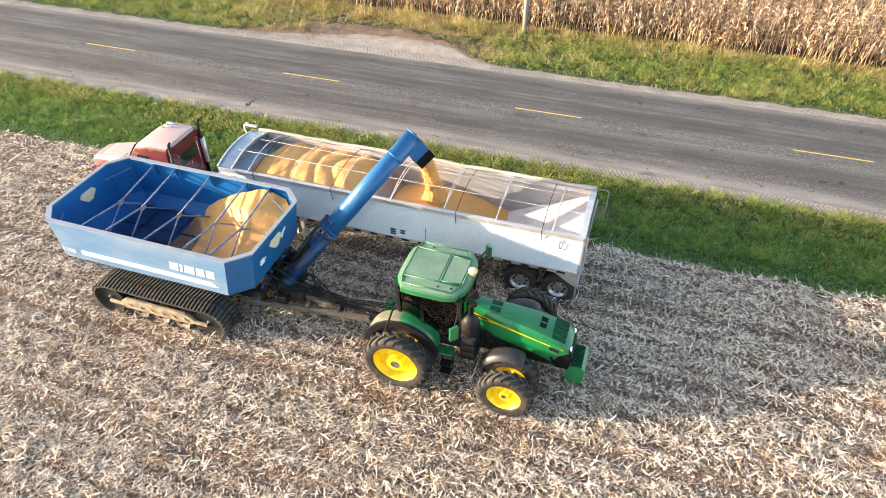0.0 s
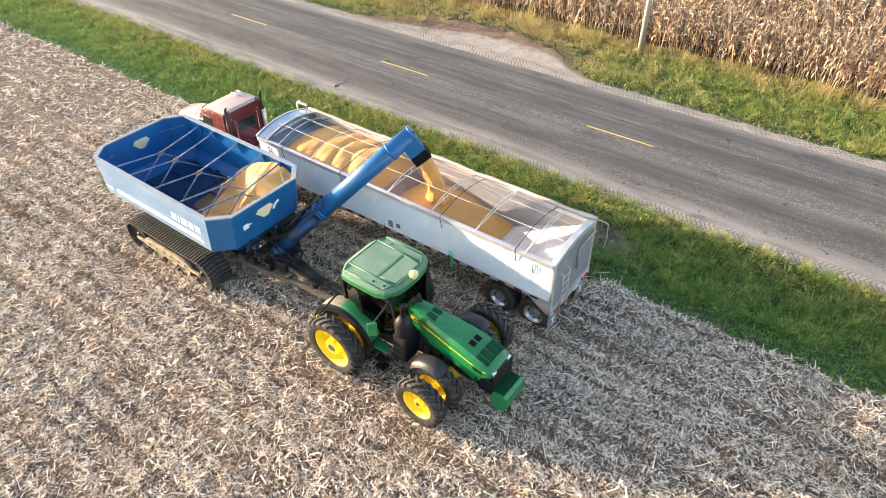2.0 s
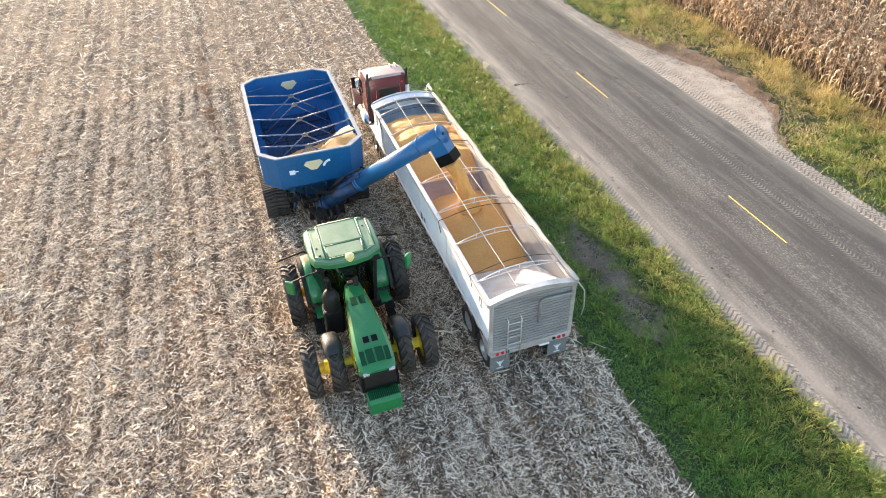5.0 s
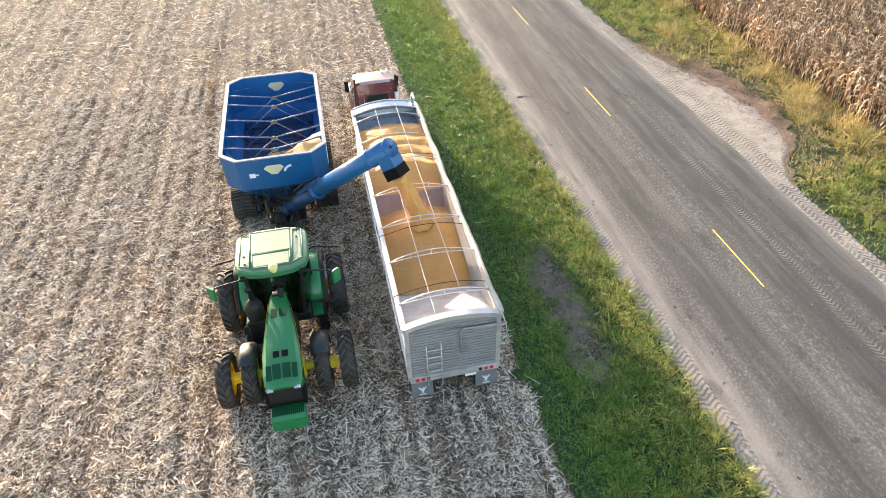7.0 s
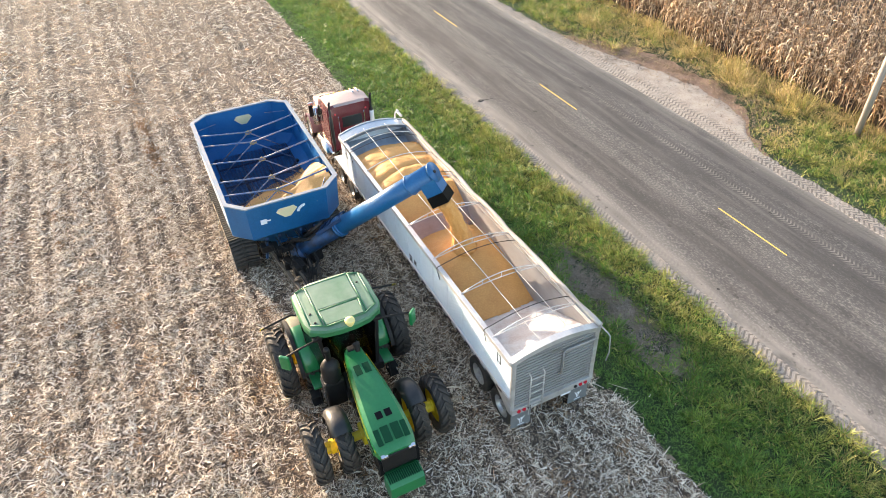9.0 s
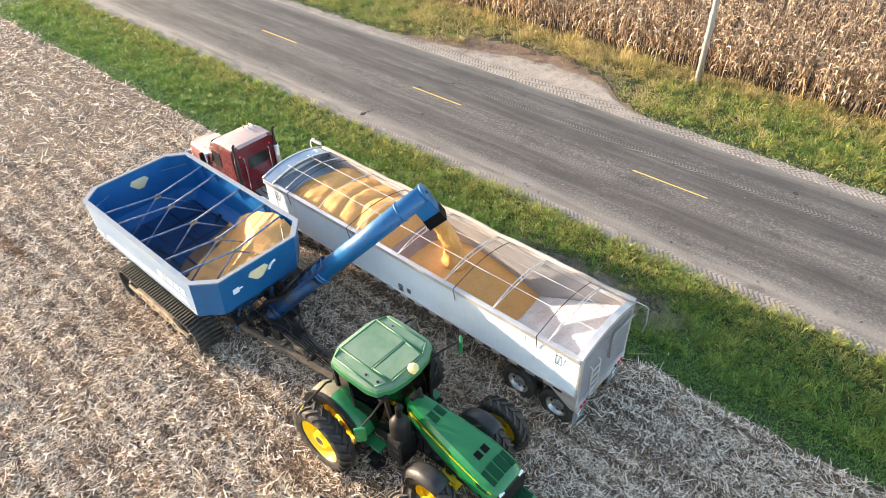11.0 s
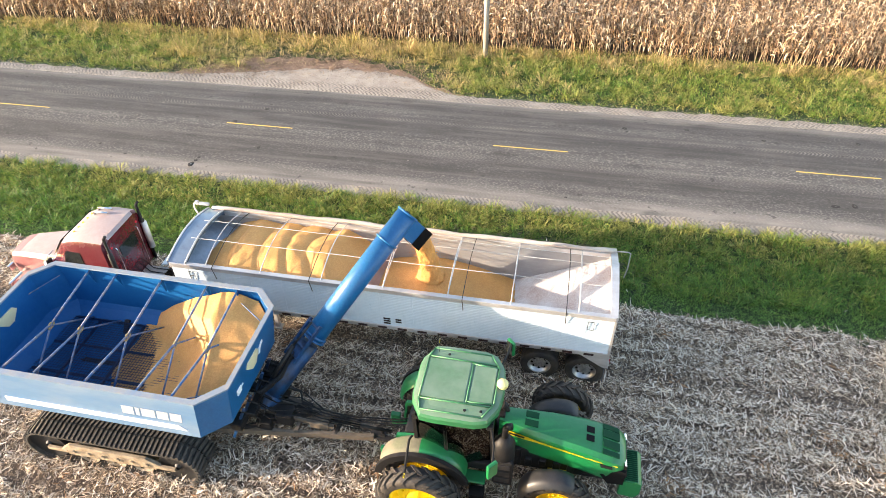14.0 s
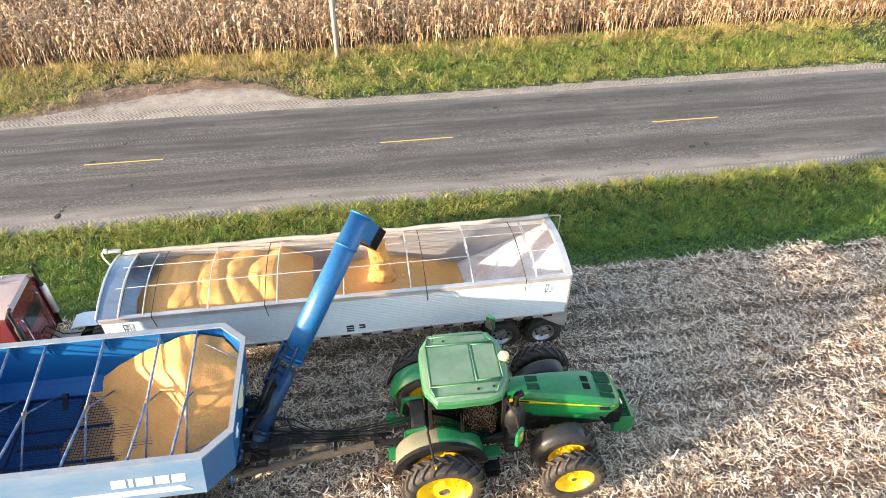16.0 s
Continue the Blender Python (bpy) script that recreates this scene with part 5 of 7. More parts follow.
# ---- blue grain cart on tracks ----
GC = thing("grain_cart", -12.72, 12.72, -0.12, "blue tracked grain cart partly filled with yellow corn", "grain cart")
RX0, RX1, RY, CUT = -3.48, 3.46, 1.83, 0.54
ZR, ZB = 3.32, 2.0


def octo(x0, x1, y, cut, z):
    return [(x0 + cut * 0.85, -y, z), (x1 - cut, -y, z), (x1, -y + cut, z), (x1, y - cut, z), (x1 - cut, y, z), (x0 + cut * 0.85, y, z), (x0, y - cut, z), (x0, -y + cut, z)]


def wall_ring(bm, rings_out, th=0.03):
    outer = rings_out
    def shrink(r):
        return [(x - math.copysign(th, x), y - math.copysign(th, y), z) for x, y, z in r]
    inner = [shrink(r) for r in outer]
    vo = [[bm.verts.new(p) for p in r] for r in outer]
    vi = [[bm.verts.new(p) for p in r] for r in inner]
    n = len(vo[0])
    for a, b in zip(vo, vo[1:]):
        for k in range(n):
            bm.faces.new((a[k], a[(k + 1) % n], b[(k + 1) % n], b[k])).material_index = 0
    for a, b in zip(vi, vi[1:]):
        for k in range(n):
            bm.faces.new((a[k], b[k], b[(k + 1) % n], a[(k + 1) % n])).material_index = 1
    for k in range(n):
        bm.faces.new((vo[0][k], vo[0][(k + 1) % n], vi[0][(k + 1) % n], vi[0][k])).material_index = 1
        bm.faces.new((vo[-1][k], vi[-1][k], vi[-1][(k + 1) % n], vo[-1][(k + 1) % n])).material_index = 0
    bmesh.ops.recalc_face_normals(bm, faces=bm.faces)
    return bm


bm = B()
bot = octo(-2.3, 2.3, 0.55, 0.1, 0.95)
wall_ring(bm, [bot, octo(RX0 + 0.25, RX1 - 0.3, RY - 0.12, CUT * 0.9, ZB - 0.12), octo(RX0 + 0.12, RX1 - 0.18, RY - 0.02, CUT, ZB), octo(RX0, RX1, RY, CUT, ZR)])
bm.normal_update()
# outer side faces get the blue that holds dust and painted sun glare
for f in bm.faces:
    if f.material_index == 0 and abs(f.normal.y) > 0.95:
        f.material_index = 2
body = part("tank", bm, [BLUE, BLUE_IN, BLUE_SIDE], GC, "blue painted tank, sides paled by dust and painted glare, scoured inside")
bm = B()
box(bm, -2.35, 2.35, -0.6, 0.6, 0.86, 0.96, 0.02)
part("tank_floor", bm, BLUE_IN, GC)
# rim lip
bm = B()
lip = octo(RX0 - 0.03, RX1 + 0.03, RY + 0.03, CUT + 0.01, ZR)
lip2 = octo(RX0 + 0.08, RX1 - 0.08, RY - 0.11, CUT - 0.02, ZR)
lo = [(x, y, z - 0.03) for x, y, z in lip]
lo2 = [(x, y, z - 0.03) for x, y, z in lip2]
vs = [[bm.verts.new((x, y, z + dz)) for x, y, z in r] for r, dz in ((lip, 0.015), (lip2, 0.015), (lo2, 0), (lo, 0))]
for a, b in zip(vs, vs[1:] + vs[:1]):
    for k in range(8):
        bm.faces.new((a[k], a[(k + 1) % 8], b[(k + 1) % 8], b[k]))
bmesh.ops.recalc_face_normals(bm, faces=bm.faces)
RIM = mat("worn pale rim", (0.2, 0.26, 0.33), 0.6, col2=(0.08, 0.19, 0.36), scale=2, dust=0.65, dustcol=(0.34, 0.3, 0.25))
part("rim", bm, RIM, GC, "worn pale blue rim")
# sloping dust shelf along the inside of the far wall and gussets
BR = [-1.98, -1.16, 0.15, 1.44, 2.3]
for s in (-1, 1):
    for x in BR:
        bm = B()
        prism(bm, [(s * (RY - 0.035), ZR - 0.03), (s * (RY - 0.2), ZR - 0.05), (s * (RY - 0.06), ZR - 0.55)], 0, x - 0.012, x + 0.012)
        part("gusset", bm, BLUE_IN, body)
# cross braces
BRACE = mat("scuffed blue brace pipe", (0.04, 0.12, 0.29), 0.45, col2=(0.36, 0.3, 0.23), scale=7, amt=0.75)
for x in BR:
    for s in (-1, 1):
        bm = B()
        tube(bm, [(x, s * (RY - 0.05), ZR - 0.06), (x - 0.05, 0, 2.95)], 0.029, 8)
        part("brace", bm, BRACE, GC, smooth=40)
        bm = B()
        tube(bm, [(x - 0.05, 0, 2.93), (x - 0.1, s * 1.3, 1.9)], 0.024, 8)
        part("lower_brace", bm, BRACE, GC, smooth=40)
    bm = B()
    prism(bm, [(-0.13, 2.95), (0, 3.02), (0.13, 2.95), (0.1, 2.85), (-0.1, 2.85)], 0, x - 0.065, x - 0.035)
    part("brace_gusset", bm, mat("tan gusset", (0.38, 0.3, 0.14), 0.6), GC)
# end braces
for x0, x1 in ((RX1 - 0.06, 2.3), (RX0 + 0.06, -2.9)):
    for s in (-1, 1):
        bm = B()
        tube(bm, [(x0, s * 0.95, ZR - 0.45), (x1, s * (RY - 0.2), ZR - 0.3)], 0.014, 6)
        part("corner_brace", bm, BRACE, GC)
# wire grate over the floor
bm = B()
for k in range(60):
    x = -2.75 + 0.077 * k
    bar(bm, (x, -1.4, 1.72), (x, 1.4, 1.72), 0.01, 0.01)
for k in range(37):
    y = -1.39 + 0.077 * k
    bar(bm, (-2.8, y, 1.728), (1.8, y, 1.728), 0.01, 0.01)
for y in (-1.4, -0.47, 0.47, 1.4):
    bar(bm, (-2.8, y, 1.69), (1.8, y, 1.69), 0.05, 0.05)
for x in (-2.0, -0.7, 0.6, 1.78):
    bar(bm, (x, -1.42, 1.67), (x, 1.42, 1.67), 0.05, 0.06)
part("floor_grate", bm, mat("dark blue wire", (0.003, 0.022, 0.08), 0.5), GC, "dark blue wire grate")
# windows in the end walls
for xe, s in ((RX0 - 0.012, -1), (RX1 + 0.012, 1)):
    bm = B()
    pts = [(-0.34, 2.86), (-0.24, 2.98), (0.24, 2.98), (0.34, 2.86), (0.1, 2.62), (-0.1, 2.62)]
    yo = -0.05 if s > 0 else 0.1
    prism(bm, [(y + yo, z) for y, z in pts], 0, *((RX0 - 0.01, RX0 + 0.11) if s < 0 else (RX1 - 0.13, RX1 - 0.03)), 0.01)
    part("sight_window", bm, CREAM, GC, "cream translucent sight window")
# white stripe, model number and wordmark bars on both sides
for s in (-1, 1):
    ys = s * (RY + 0.004)
    def yat(z):
        return s * ((RY - 0.02) + 0.02 * (z - ZB) / (ZR - ZB) + 0.006)
    bm = B()
    pts = [(-2.2, 2.38), (2.3, 2.38), (2.5, 2.22), (-2.2, 2.22)]
    prism(bm, pts, 1, s * (RY - 0.03), s * (RY + 0.004))
    part("stripe", bm, WHITE_DECAL, GC, "white stripe")
    x = 0.95
    for k, w in enumerate((0.3, 0.1, 0.34, 0.28, 0.28)):
        bm = B()
        z0, z1 = 2.52, 2.83
        sl = 0.06
        f = [bm.verts.new((px, yat(pz), pz)) for px, pz in ((x, z0), (x + w, z0), (x + w + sl, z1), (x + sl, z1))]
        bm.faces.new(f)
        bmesh.ops.solidify(bm, geom=bm.faces[:], thickness=0.006)
        part("wordmark_bar", bm, WHITE_DECAL, GC, "white slanted wordmark bar")
        x += w + 0.045
    for k, ch in enumerate("1100"):
        cu = bpy.data.curves.new("number", 'FONT')
        cu.body, cu.size, cu.extrude, cu.align_x = ch, 0.22, 0.003, 'CENTER'
        tmp = new("tmp", cu)
        tmp.matrix_basis = pose(-2.66 - s * (k - 1.5) * 0.125, ys + s * 0.004, 2.22, 90, 0, 0 if s < 0 else 180)
        bpy.context.view_layer.update()
        dg = bpy.context.evaluated_depsgraph_get()
        me = bpy.data.meshes.new_from_object(tmp.evaluated_get(dg))
        me.transform(tmp.matrix_basis)
        me.materials.clear()
        me.materials.append(WHITE_DECAL)
        bpy.data.objects.remove(tmp)
        ob = new("model_digit", me)
        ob.parent = GC
        tagged(ob, "white painted digit " + ch)
# decals on the front wall
bm = B()
box(bm, RX1 - 0.13, RX1 - 0.07, -0.92, -0.72, 2.55, 2.72)
box(bm, RX1 - 0.13, RX1 - 0.075, -0.72, -0.6, 2.62, 2.66)
part("warning_decal", bm, WHITE_DECAL, GC)
bm = B()
ring = [(0.55 + 0.3 * math.cos(a), 2.62 + 0.3 * math.sin(a)) for a in (math.pi / 2 + math.pi / 2.4 * k / 6 for k in range(7))]
ring += [(0.55 + 0.22 * math.cos(a), 2.62 + 0.22 * math.sin(a)) for a in (math.pi / 2 + math.pi / 2.4 * (6 - k) / 6 for k in range(7))]
prism(bm, ring, 0, RX1 - 0.13, RX1 - 0.045)
part("gauge_decal", bm, WHITE_DECAL, GC)
# undercarriage
bm = B()
for s in (-1, 1):
    bar(bm, (-2.7, s * 0.55, 0.88), (3.0, s * 0.55, 0.88), 0.16, 0.24)
for x in (-1.4, 0.0, 1.4):
    box(bm, x - 0.12, x + 0.12, -1.2, 1.2, 0.7, 0.95, 0.02)
for x in (-1.2, 1.2):
    for s in (-1, 1):
        bar(bm, (x, s * 0.8, 0.9), (x, s * 1.5, 1.75), 0.14, 0.14)
part("frame", bm, STEEL, GC)
# tracks
TRK = mat("tan dusty track frame", (0.34, 0.27, 0.19), 0.7, col2=(0.1, 0.075, 0.05), scale=4, amt=0.8, dust=0.3)


def track(yc, s):
    L2, r, w = 1.78, 0.56, 0.42
    path = []
    n = 12
    for k in range(n + 1):
        a = math.pi / 2 - math.pi * k / n
        path.append((L2 + r * math.cos(a), r + 0.02 + r * math.sin(a)))
    for k in range(n + 1):
        a = -math.pi / 2 - math.pi * k / n
        path.append((-L2 + r * math.cos(a), r + 0.02 + r * math.sin(a)))
    # even resampling round the loop
    P = [Vector(p) for p in path]
    P.append(P[0])
    seg = [(P[i + 1] - P[i]).length for i in range(len(P) - 1)]
    tot = sum(seg)
    m = 84
    pts = []
    for j in range(m):
        d = tot * j / m
        i = 0
        while d > seg[i]:
            d -= seg[i]
            i += 1
        pts.append(P[i].lerp(P[i + 1], d / seg[i]))
    bm = B()
    outer, inner = [], []
    for j in range(m):
        t = (pts[(j + 1) % m] - pts[j - 1]).normalized()
        nrm = Vector((-t.y, t.x))
        outer.append((pts[j], nrm, t))
    rings = []
    for p, nn, t in outer:
        q = p - nn * 0.05
        rings.append([bm.verts.new((p.x, yc - w, p.y)), bm.verts.new((p.x, yc + w, p.y)), bm.verts.new((q.x, yc + w, q.y)), bm.verts.new((q.x, yc - w, q.y))])
    for j in range(m):
        a, b = rings[j], rings[(j + 1) % m]
        for k in range(4):
            bm.faces.new((a[k], a[(k + 1) % 4], b[(k + 1) % 4], b[k]))
    bmesh.ops.recalc_face_normals(bm, faces=bm.faces)
    belt = part("track_belt", bm, TRACK, GC, "black lugged rubber track")
    for sg in (-1, 1):
        lug = B()
        loft(lug, [[(o - 0.036, sg * yy, -0.005), (o - 0.028, sg * yy, 0.06), (o + 0.028, sg * yy, 0.06), (o + 0.036, sg * yy, -0.005)] for yy, o in ((0.02, 0.0), (w, 0.05))])
        first = part("lug", lug, TRACK, belt)
        for j in range(m):
            p, nn, t = outer[j]
            mm = Matrix(((t.x, 0, nn.x, p.x), (0, 1, 0, yc), (t.y, 0, nn.y, p.y), (0, 0, 0, 1)))
            if j == 0:
                first.matrix_basis = mm
            else:
                share(first, mm)
    for xw, rw in ((L2, 0.5), (-L2, 0.5), (0.75, 0.28), (0.0, 0.28), (-0.75, 0.28)):
        bm = B()
        zc = 0.58 if rw > 0.4 else 0.33
        for yy in (-0.2, 0.2):
            lathe(bm, [(0.06, -0.16), (0.1, -0.1), (rw * 0.75, -0.08), (rw, -0.13), (rw, 0.13), (rw * 0.75, 0.08), (0.06, 0.1)], 24, at=(xw, yc + yy, zc))
        part("track_wheel", bm, STEEL if rw > 0.4 else TRK, belt, smooth=40)
    bm = B()
    y0 = yc - 0.47 if s < 0 else yc + 0.3
    prism(bm, [(-1.35, 0.62), (-1.1, 0.82), (1.0, 0.82), (1.35, 0.62), (1.2, 0.42), (-1.2, 0.42)], 1, y0 + 0.06, y0 + 0.16, 0.02)
    box(bm, -1.75, -1.2, y0 + 0.05, y0 + 0.12, 0.5, 0.62, 0.01)
    box(bm, 1.2, 1.75, y0 + 0.05, y0 + 0.12, 0.5, 0.62, 0.01)
    for k in range(6):
        tube(bm, [(-1.0 + 0.4 * k, y0 + 0.02, 0.6), (-1.0 + 0.4 * k, y0 + 0.08, 0.6)], 0.06, 10)
    part("track_frame", bm, TRK, belt, "tan dusty track frame")


track(-1.55, -1)
track(1.55, 1)
# tongue
bm = B()
bar(bm, (2.2, -0.75, 0.72), (6.25, -0.12, 0.52), 0.11, 0.16)
part("tongue_beam", bm, RUSTY, GC, "dusty steel tongue beam")
bm = B()
bar(bm, (2.2, 0.75, 0.72), (6.25, 0.12, 0.52), 0.11, 0.16)
part("tongue_beam", bm, RUSTY, GC, "dusty steel tongue beam")
bm = B()
bar(bm, (3.0, -0.2, 1.15), (5.2, -0.15, 0.72), 0.09, 0.1)
bar(bm, (3.0, 0.25, 1.1), (5.2, 0.15, 0.72), 0.09, 0.1)
bar(bm, (4.3, -0.45, 0.68), (4.3, 0.45, 0.68), 0.1, 0.12)
box(bm, 4.6, 5.1, -0.22, 0.2, 0.62, 0.86, 0.02)
part("tongue_strut", bm, RUSTY, GC)
bm = B()
tube(bm, [(4.9, 0.0, 0.78), (6.7, 0.0, 0.72)], 0.045, 10)
part("drive_shaft", bm, STEEL, GC, "dark power take-off shaft", smooth=40)
bm = B()
box(bm, 6.15, 6.55, -0.1, 0.1, 0.46, 0.58, 0.02)
tube(bm, [(6.45, 0, 0.42), (6.45, 0, 0.66)], 0.04, 10)
part("hitch_clevis", bm, STEEL, GC)
for k in range(3):
    y = -0.2 + 0.16 * k
    bm = B()
    tube(bm, [(3.2, y, 1.3), (3.7, y + 0.1, 1.05), (4.6, y * 0.6, 1.12), (5.6, y * 0.4, 1.0), (6.9, y * 0.5, 1.2), (7.4, y * 0.6, 1.4)], 0.018, 6)
    part("hydraulic_hose", bm, BLACK, GC, smooth=60)
for p, q, w in (((3.0, -0.62, 0.8), (4.7, 0.05, 0.95), 0.09), ((3.0, 0.62, 0.8), (4.7, -0.02, 0.95), 0.09), ((3.6, -0.5, 0.72), (3.6, 0.5, 0.72), 0.12), ((5.3, -0.28, 0.6), (5.3, 0.28, 0.6), 0.08)):
    bm = B()
    bar(bm, p, q, w, 0.1)
    part("tongue_brace", bm, STEEL, GC)
for x0, x1, y0, y1, z0, z1 in ((3.75, 4.2, -0.35, 0.05, 0.75, 1.12), (4.25, 4.55, 0.02, 0.3, 0.75, 1.0), (3.5, 3.8, 0.3, 0.75, 0.8, 1.3)):
    bm = B()
    box(bm, x0, x1, y0, y1, z0, z1, 0.05)
    tube(bm, [(x0, y1, z1 - 0.08), (x0 - 0.1, y1 + 0.2, z1 + 0.12), (x0 - 0.4, y1 + 0.15, z1 + 0.3)], 0.03, 8)
    part("drive_housing", bm, STEEL, GC, "dark greasy drive housing")
for k in range(5):
    y = -0.45 + 0.2 * k
    bm = B()
    tube(bm, [(3.3, y, 1.5), (3.75, y * 1.2, 1.25), (4.3, y * 0.9 + 0.1, 1.2), (4.9, y * 0.4, 0.95), (5.9, y * 0.3, 0.8)], 0.016, 6)
    part("hydraulic_hose", bm, BLACK, GC, smooth=60)
# unloading auger
A0, A1, A2 = Vector((3.35, 0.12, 1.05)), Vector((4.34, 1.25, 2.3)), Vector((6.42, 3.75, 4.8))
ax = (A2 - A1).normalized()
bm = B()
tube(bm, [A0, A1 - ax * 0.1], 0.27, 20)
tube(bm, [A0 - ax * 0.15, A0 + ax * 0.25], 0.34, 20)
# grime and painted-in shade make this tube darker than the upper one
aug = part("lower_auger", bm, SHADED_GRIME_BLUE, GC, "grimy blue lower auger tube with shade in its colour", smooth=40)
bm = B()
tube(bm, [A1 + ax * 0.05, A2], 0.285, 28)
for d in (0.06, 0.16):
    tube(bm, [A1 + ax * d, A1 + ax * (d + 0.04)], 0.33, 24)
tube(bm, [A2 - ax * 0.92, A2 - ax * 0.87], 0.315, 28)
tube(bm, [A2 - ax * 0.03, A2 + ax * 0.02], 0.305, 28)
part("upper_auger", bm, BLUE, GC, "blue upper auger tube", smooth=40)
bm = B()
sidev = ax.cross(Vector((0, 0, 1))).normalized()
upv = sidev.cross(ax).normalized()
for k in range(-1, 2, 2):
    bar(bm, A1 - ax * 0.65 + sidev * 0.22 * k + upv * 0.24, A1 + ax * 0.5 + sidev * 0.22 * k + upv * 0.27, 0.05, 0.1)
for d in (-0.5, -0.2, 0.1, 0.4):
    bar(bm, A1 + ax * d - sidev * 0.24 + upv * 0.28, A1 + ax * d + sidev * 0.24 + upv * 0.28, 0.05, 0.06)
tube(bm, [A1 - ax * 0.9 - sidev * 0.3, A1 + ax * 0.5 - sidev * 0.3], 0.05, 10)
part("auger_hinge", bm, SHADED_GRIME_BLUE, GC, "blue hinge frame with a fold cylinder")
bm = B()
tube(bm, [A1 - ax * 1.3 + upv * 0.3, A1 - ax * 0.3 + upv * 0.42], 0.06, 10)
tube(bm, [A1 - ax * 0.3 + upv * 0.42, A1 + ax * 0.45 + upv * 0.4], 0.03, 8)
part("fold_cylinder", bm, STEEL, GC, smooth=40)
# discharge hood
D = Vector((0.42, 0.36, -0.83)).normalized()
E0 = A2 - ax * 0.26
bm = B()
u = ax.cross(D).normalized()
w_ = D.cross(u).normalized()
def sq(c, a, b):
    return [c + u * a * sx + w_ * b * sy for sx, sy in ((-1, -1), (1, -1), (1, 1), (-1, 1))]
loft(bm, [sq(E0, 0.25, 0.27), sq(E0 + D * 0.55, 0.25, 0.27), sq(E0 + D * 0.66, 0.24, 0.26)])
spout = part("discharge_hood", bm, BLUE, GC, "blue discharge hood")
bm = B()
r0, r1 = sq(E0 + D * 0.56, 0.262, 0.282), sq(E0 + D * 0.9, 0.27, 0.29)
vo = [[bm.verts.new(p) for p in r] for r in (r0, r1)]
for k in range(4):
    bm.faces.new((vo[0][k], vo[0][(k + 1) % 4], vo[1][(k + 1) % 4], vo[1][k]))
bmesh.ops.solidify(bm, geom=bm.faces[:], thickness=0.015)
part("rubber_boot", bm, BLACK, spout, "black rubber spout boot")
bm = B()
tube(bm, [A2 + ax * 0.02, A2 + ax * 0.05], 0.05, 10)
part("end_bearing", bm, STEEL, spout)
MOUTH = E0 + D * 0.9
# clutter where the auger meets the tank: gearbox, pivot, hoses
bm = B()
box(bm, 3.2, 3.75, -0.25, 0.5, 0.72, 1.1, 0.05)
box(bm, 3.15, 3.4, -0.6, 0.9, 1.25, 1.4, 0.03)
tube(bm, [(3.35, -0.1, 1.6), (3.75, 0.4, 1.75), (4.0, 0.9, 2.2)], 0.07, 10)
part("gearbox", bm, STEEL, GC)
for y0, y1, z0, z1, x0, x1 in ((-1.1, -0.7, 1.35, 1.6, 3.0, 3.3), (0.55, 1.1, 1.1, 1.45, 3.05, 3.35), (-0.55, -0.15, 0.7, 1.0, 3.3, 3.7)):
    bm = B()
    box(bm, x0, x1, y0, y1, z0, z1, 0.04)
    part("valve_block", bm, BLACK, GC)
for y in (-0.95, -0.5, 0.3, 0.8):
    bm = B()
    bar(bm, (2.9, y, 0.85), (3.35, y * 0.9, 1.95), 0.07, 0.07)
    part("front_strut", bm, SHADED_GRIME_BLUE, GC)
for k in range(6):
    bm = B()
    y = -0.9 + 0.33 * k
    tube(bm, [(3.3, y, 1.9), (3.55, y + 0.08, 1.75 - 0.05 * (k % 3)), (3.6, y + 0.2, 1.4), (3.45, y + 0.25, 1.0), (3.5, y * 0.5, 0.85)], 0.02, 6)
    part("front_hose", bm, BLACK, GC, smooth=60)
bm = B()
for k in range(4):
    tube(bm, [(3.38, -0.35 + 0.12 * k, 1.5), (3.62, -0.2 + 0.1 * k, 1.95 - 0.1 * k), (3.75, 0.3 + 0.08 * k, 1.75), (4.05, 0.75, 2.3 - 0.05 * k)], 0.018, 6)
part("auger_hose", bm, BLACK, GC, smooth=60)


# corn in the cart
def heap(name, nx, ny, x0, x1, y0, y1, fz, parent, label, floor=None):
    X, Y = np.meshgrid(np.linspace(x0, x1, nx), np.linspace(y0, y1, ny), indexing="ij")
    Z = fz(X, Y)
    verts = np.stack([X, Y, Z], -1).reshape(-1, 3)
    i = (np.arange(nx - 1)[:, None] * ny + np.arange(ny - 1)[None]).ravel()
    F = np.stack([i, i + ny, i + ny + 1, i + 1], -1)
    if floor is not None:
        ok = (Z > floor(X, Y)).ravel()
        F = F[ok[F].all(1)]
    ob = new(name, raw_mesh(name, verts, F, [GRAIN], smooth=True))
    ob.matrix_basis = pose(*parent)
    return tagged(ob, label, "corn heap", kind="stuff")


def cart_floor(x, y):
    """Inner surface of the tank's slopes, far above the rim outside of it."""
    ax_, ay = np.abs(x), np.abs(y)
    f = np.maximum(np.maximum((ay - 0.53) / 1.16, (ax_ - 2.28) / 0.86), (ax_ + ay - 2.75) / 1.65)
    z = 0.97 + 0.93 * f
    out = (ax_ > 3.38) | (ay > 1.77) | (ax_ + ay > 4.6)
    steep = np.maximum(1.95, 2.0 + (x - 3.17) / 0.13)
    return np.where(out, 9.0, np.where(f > 1, steep, z))


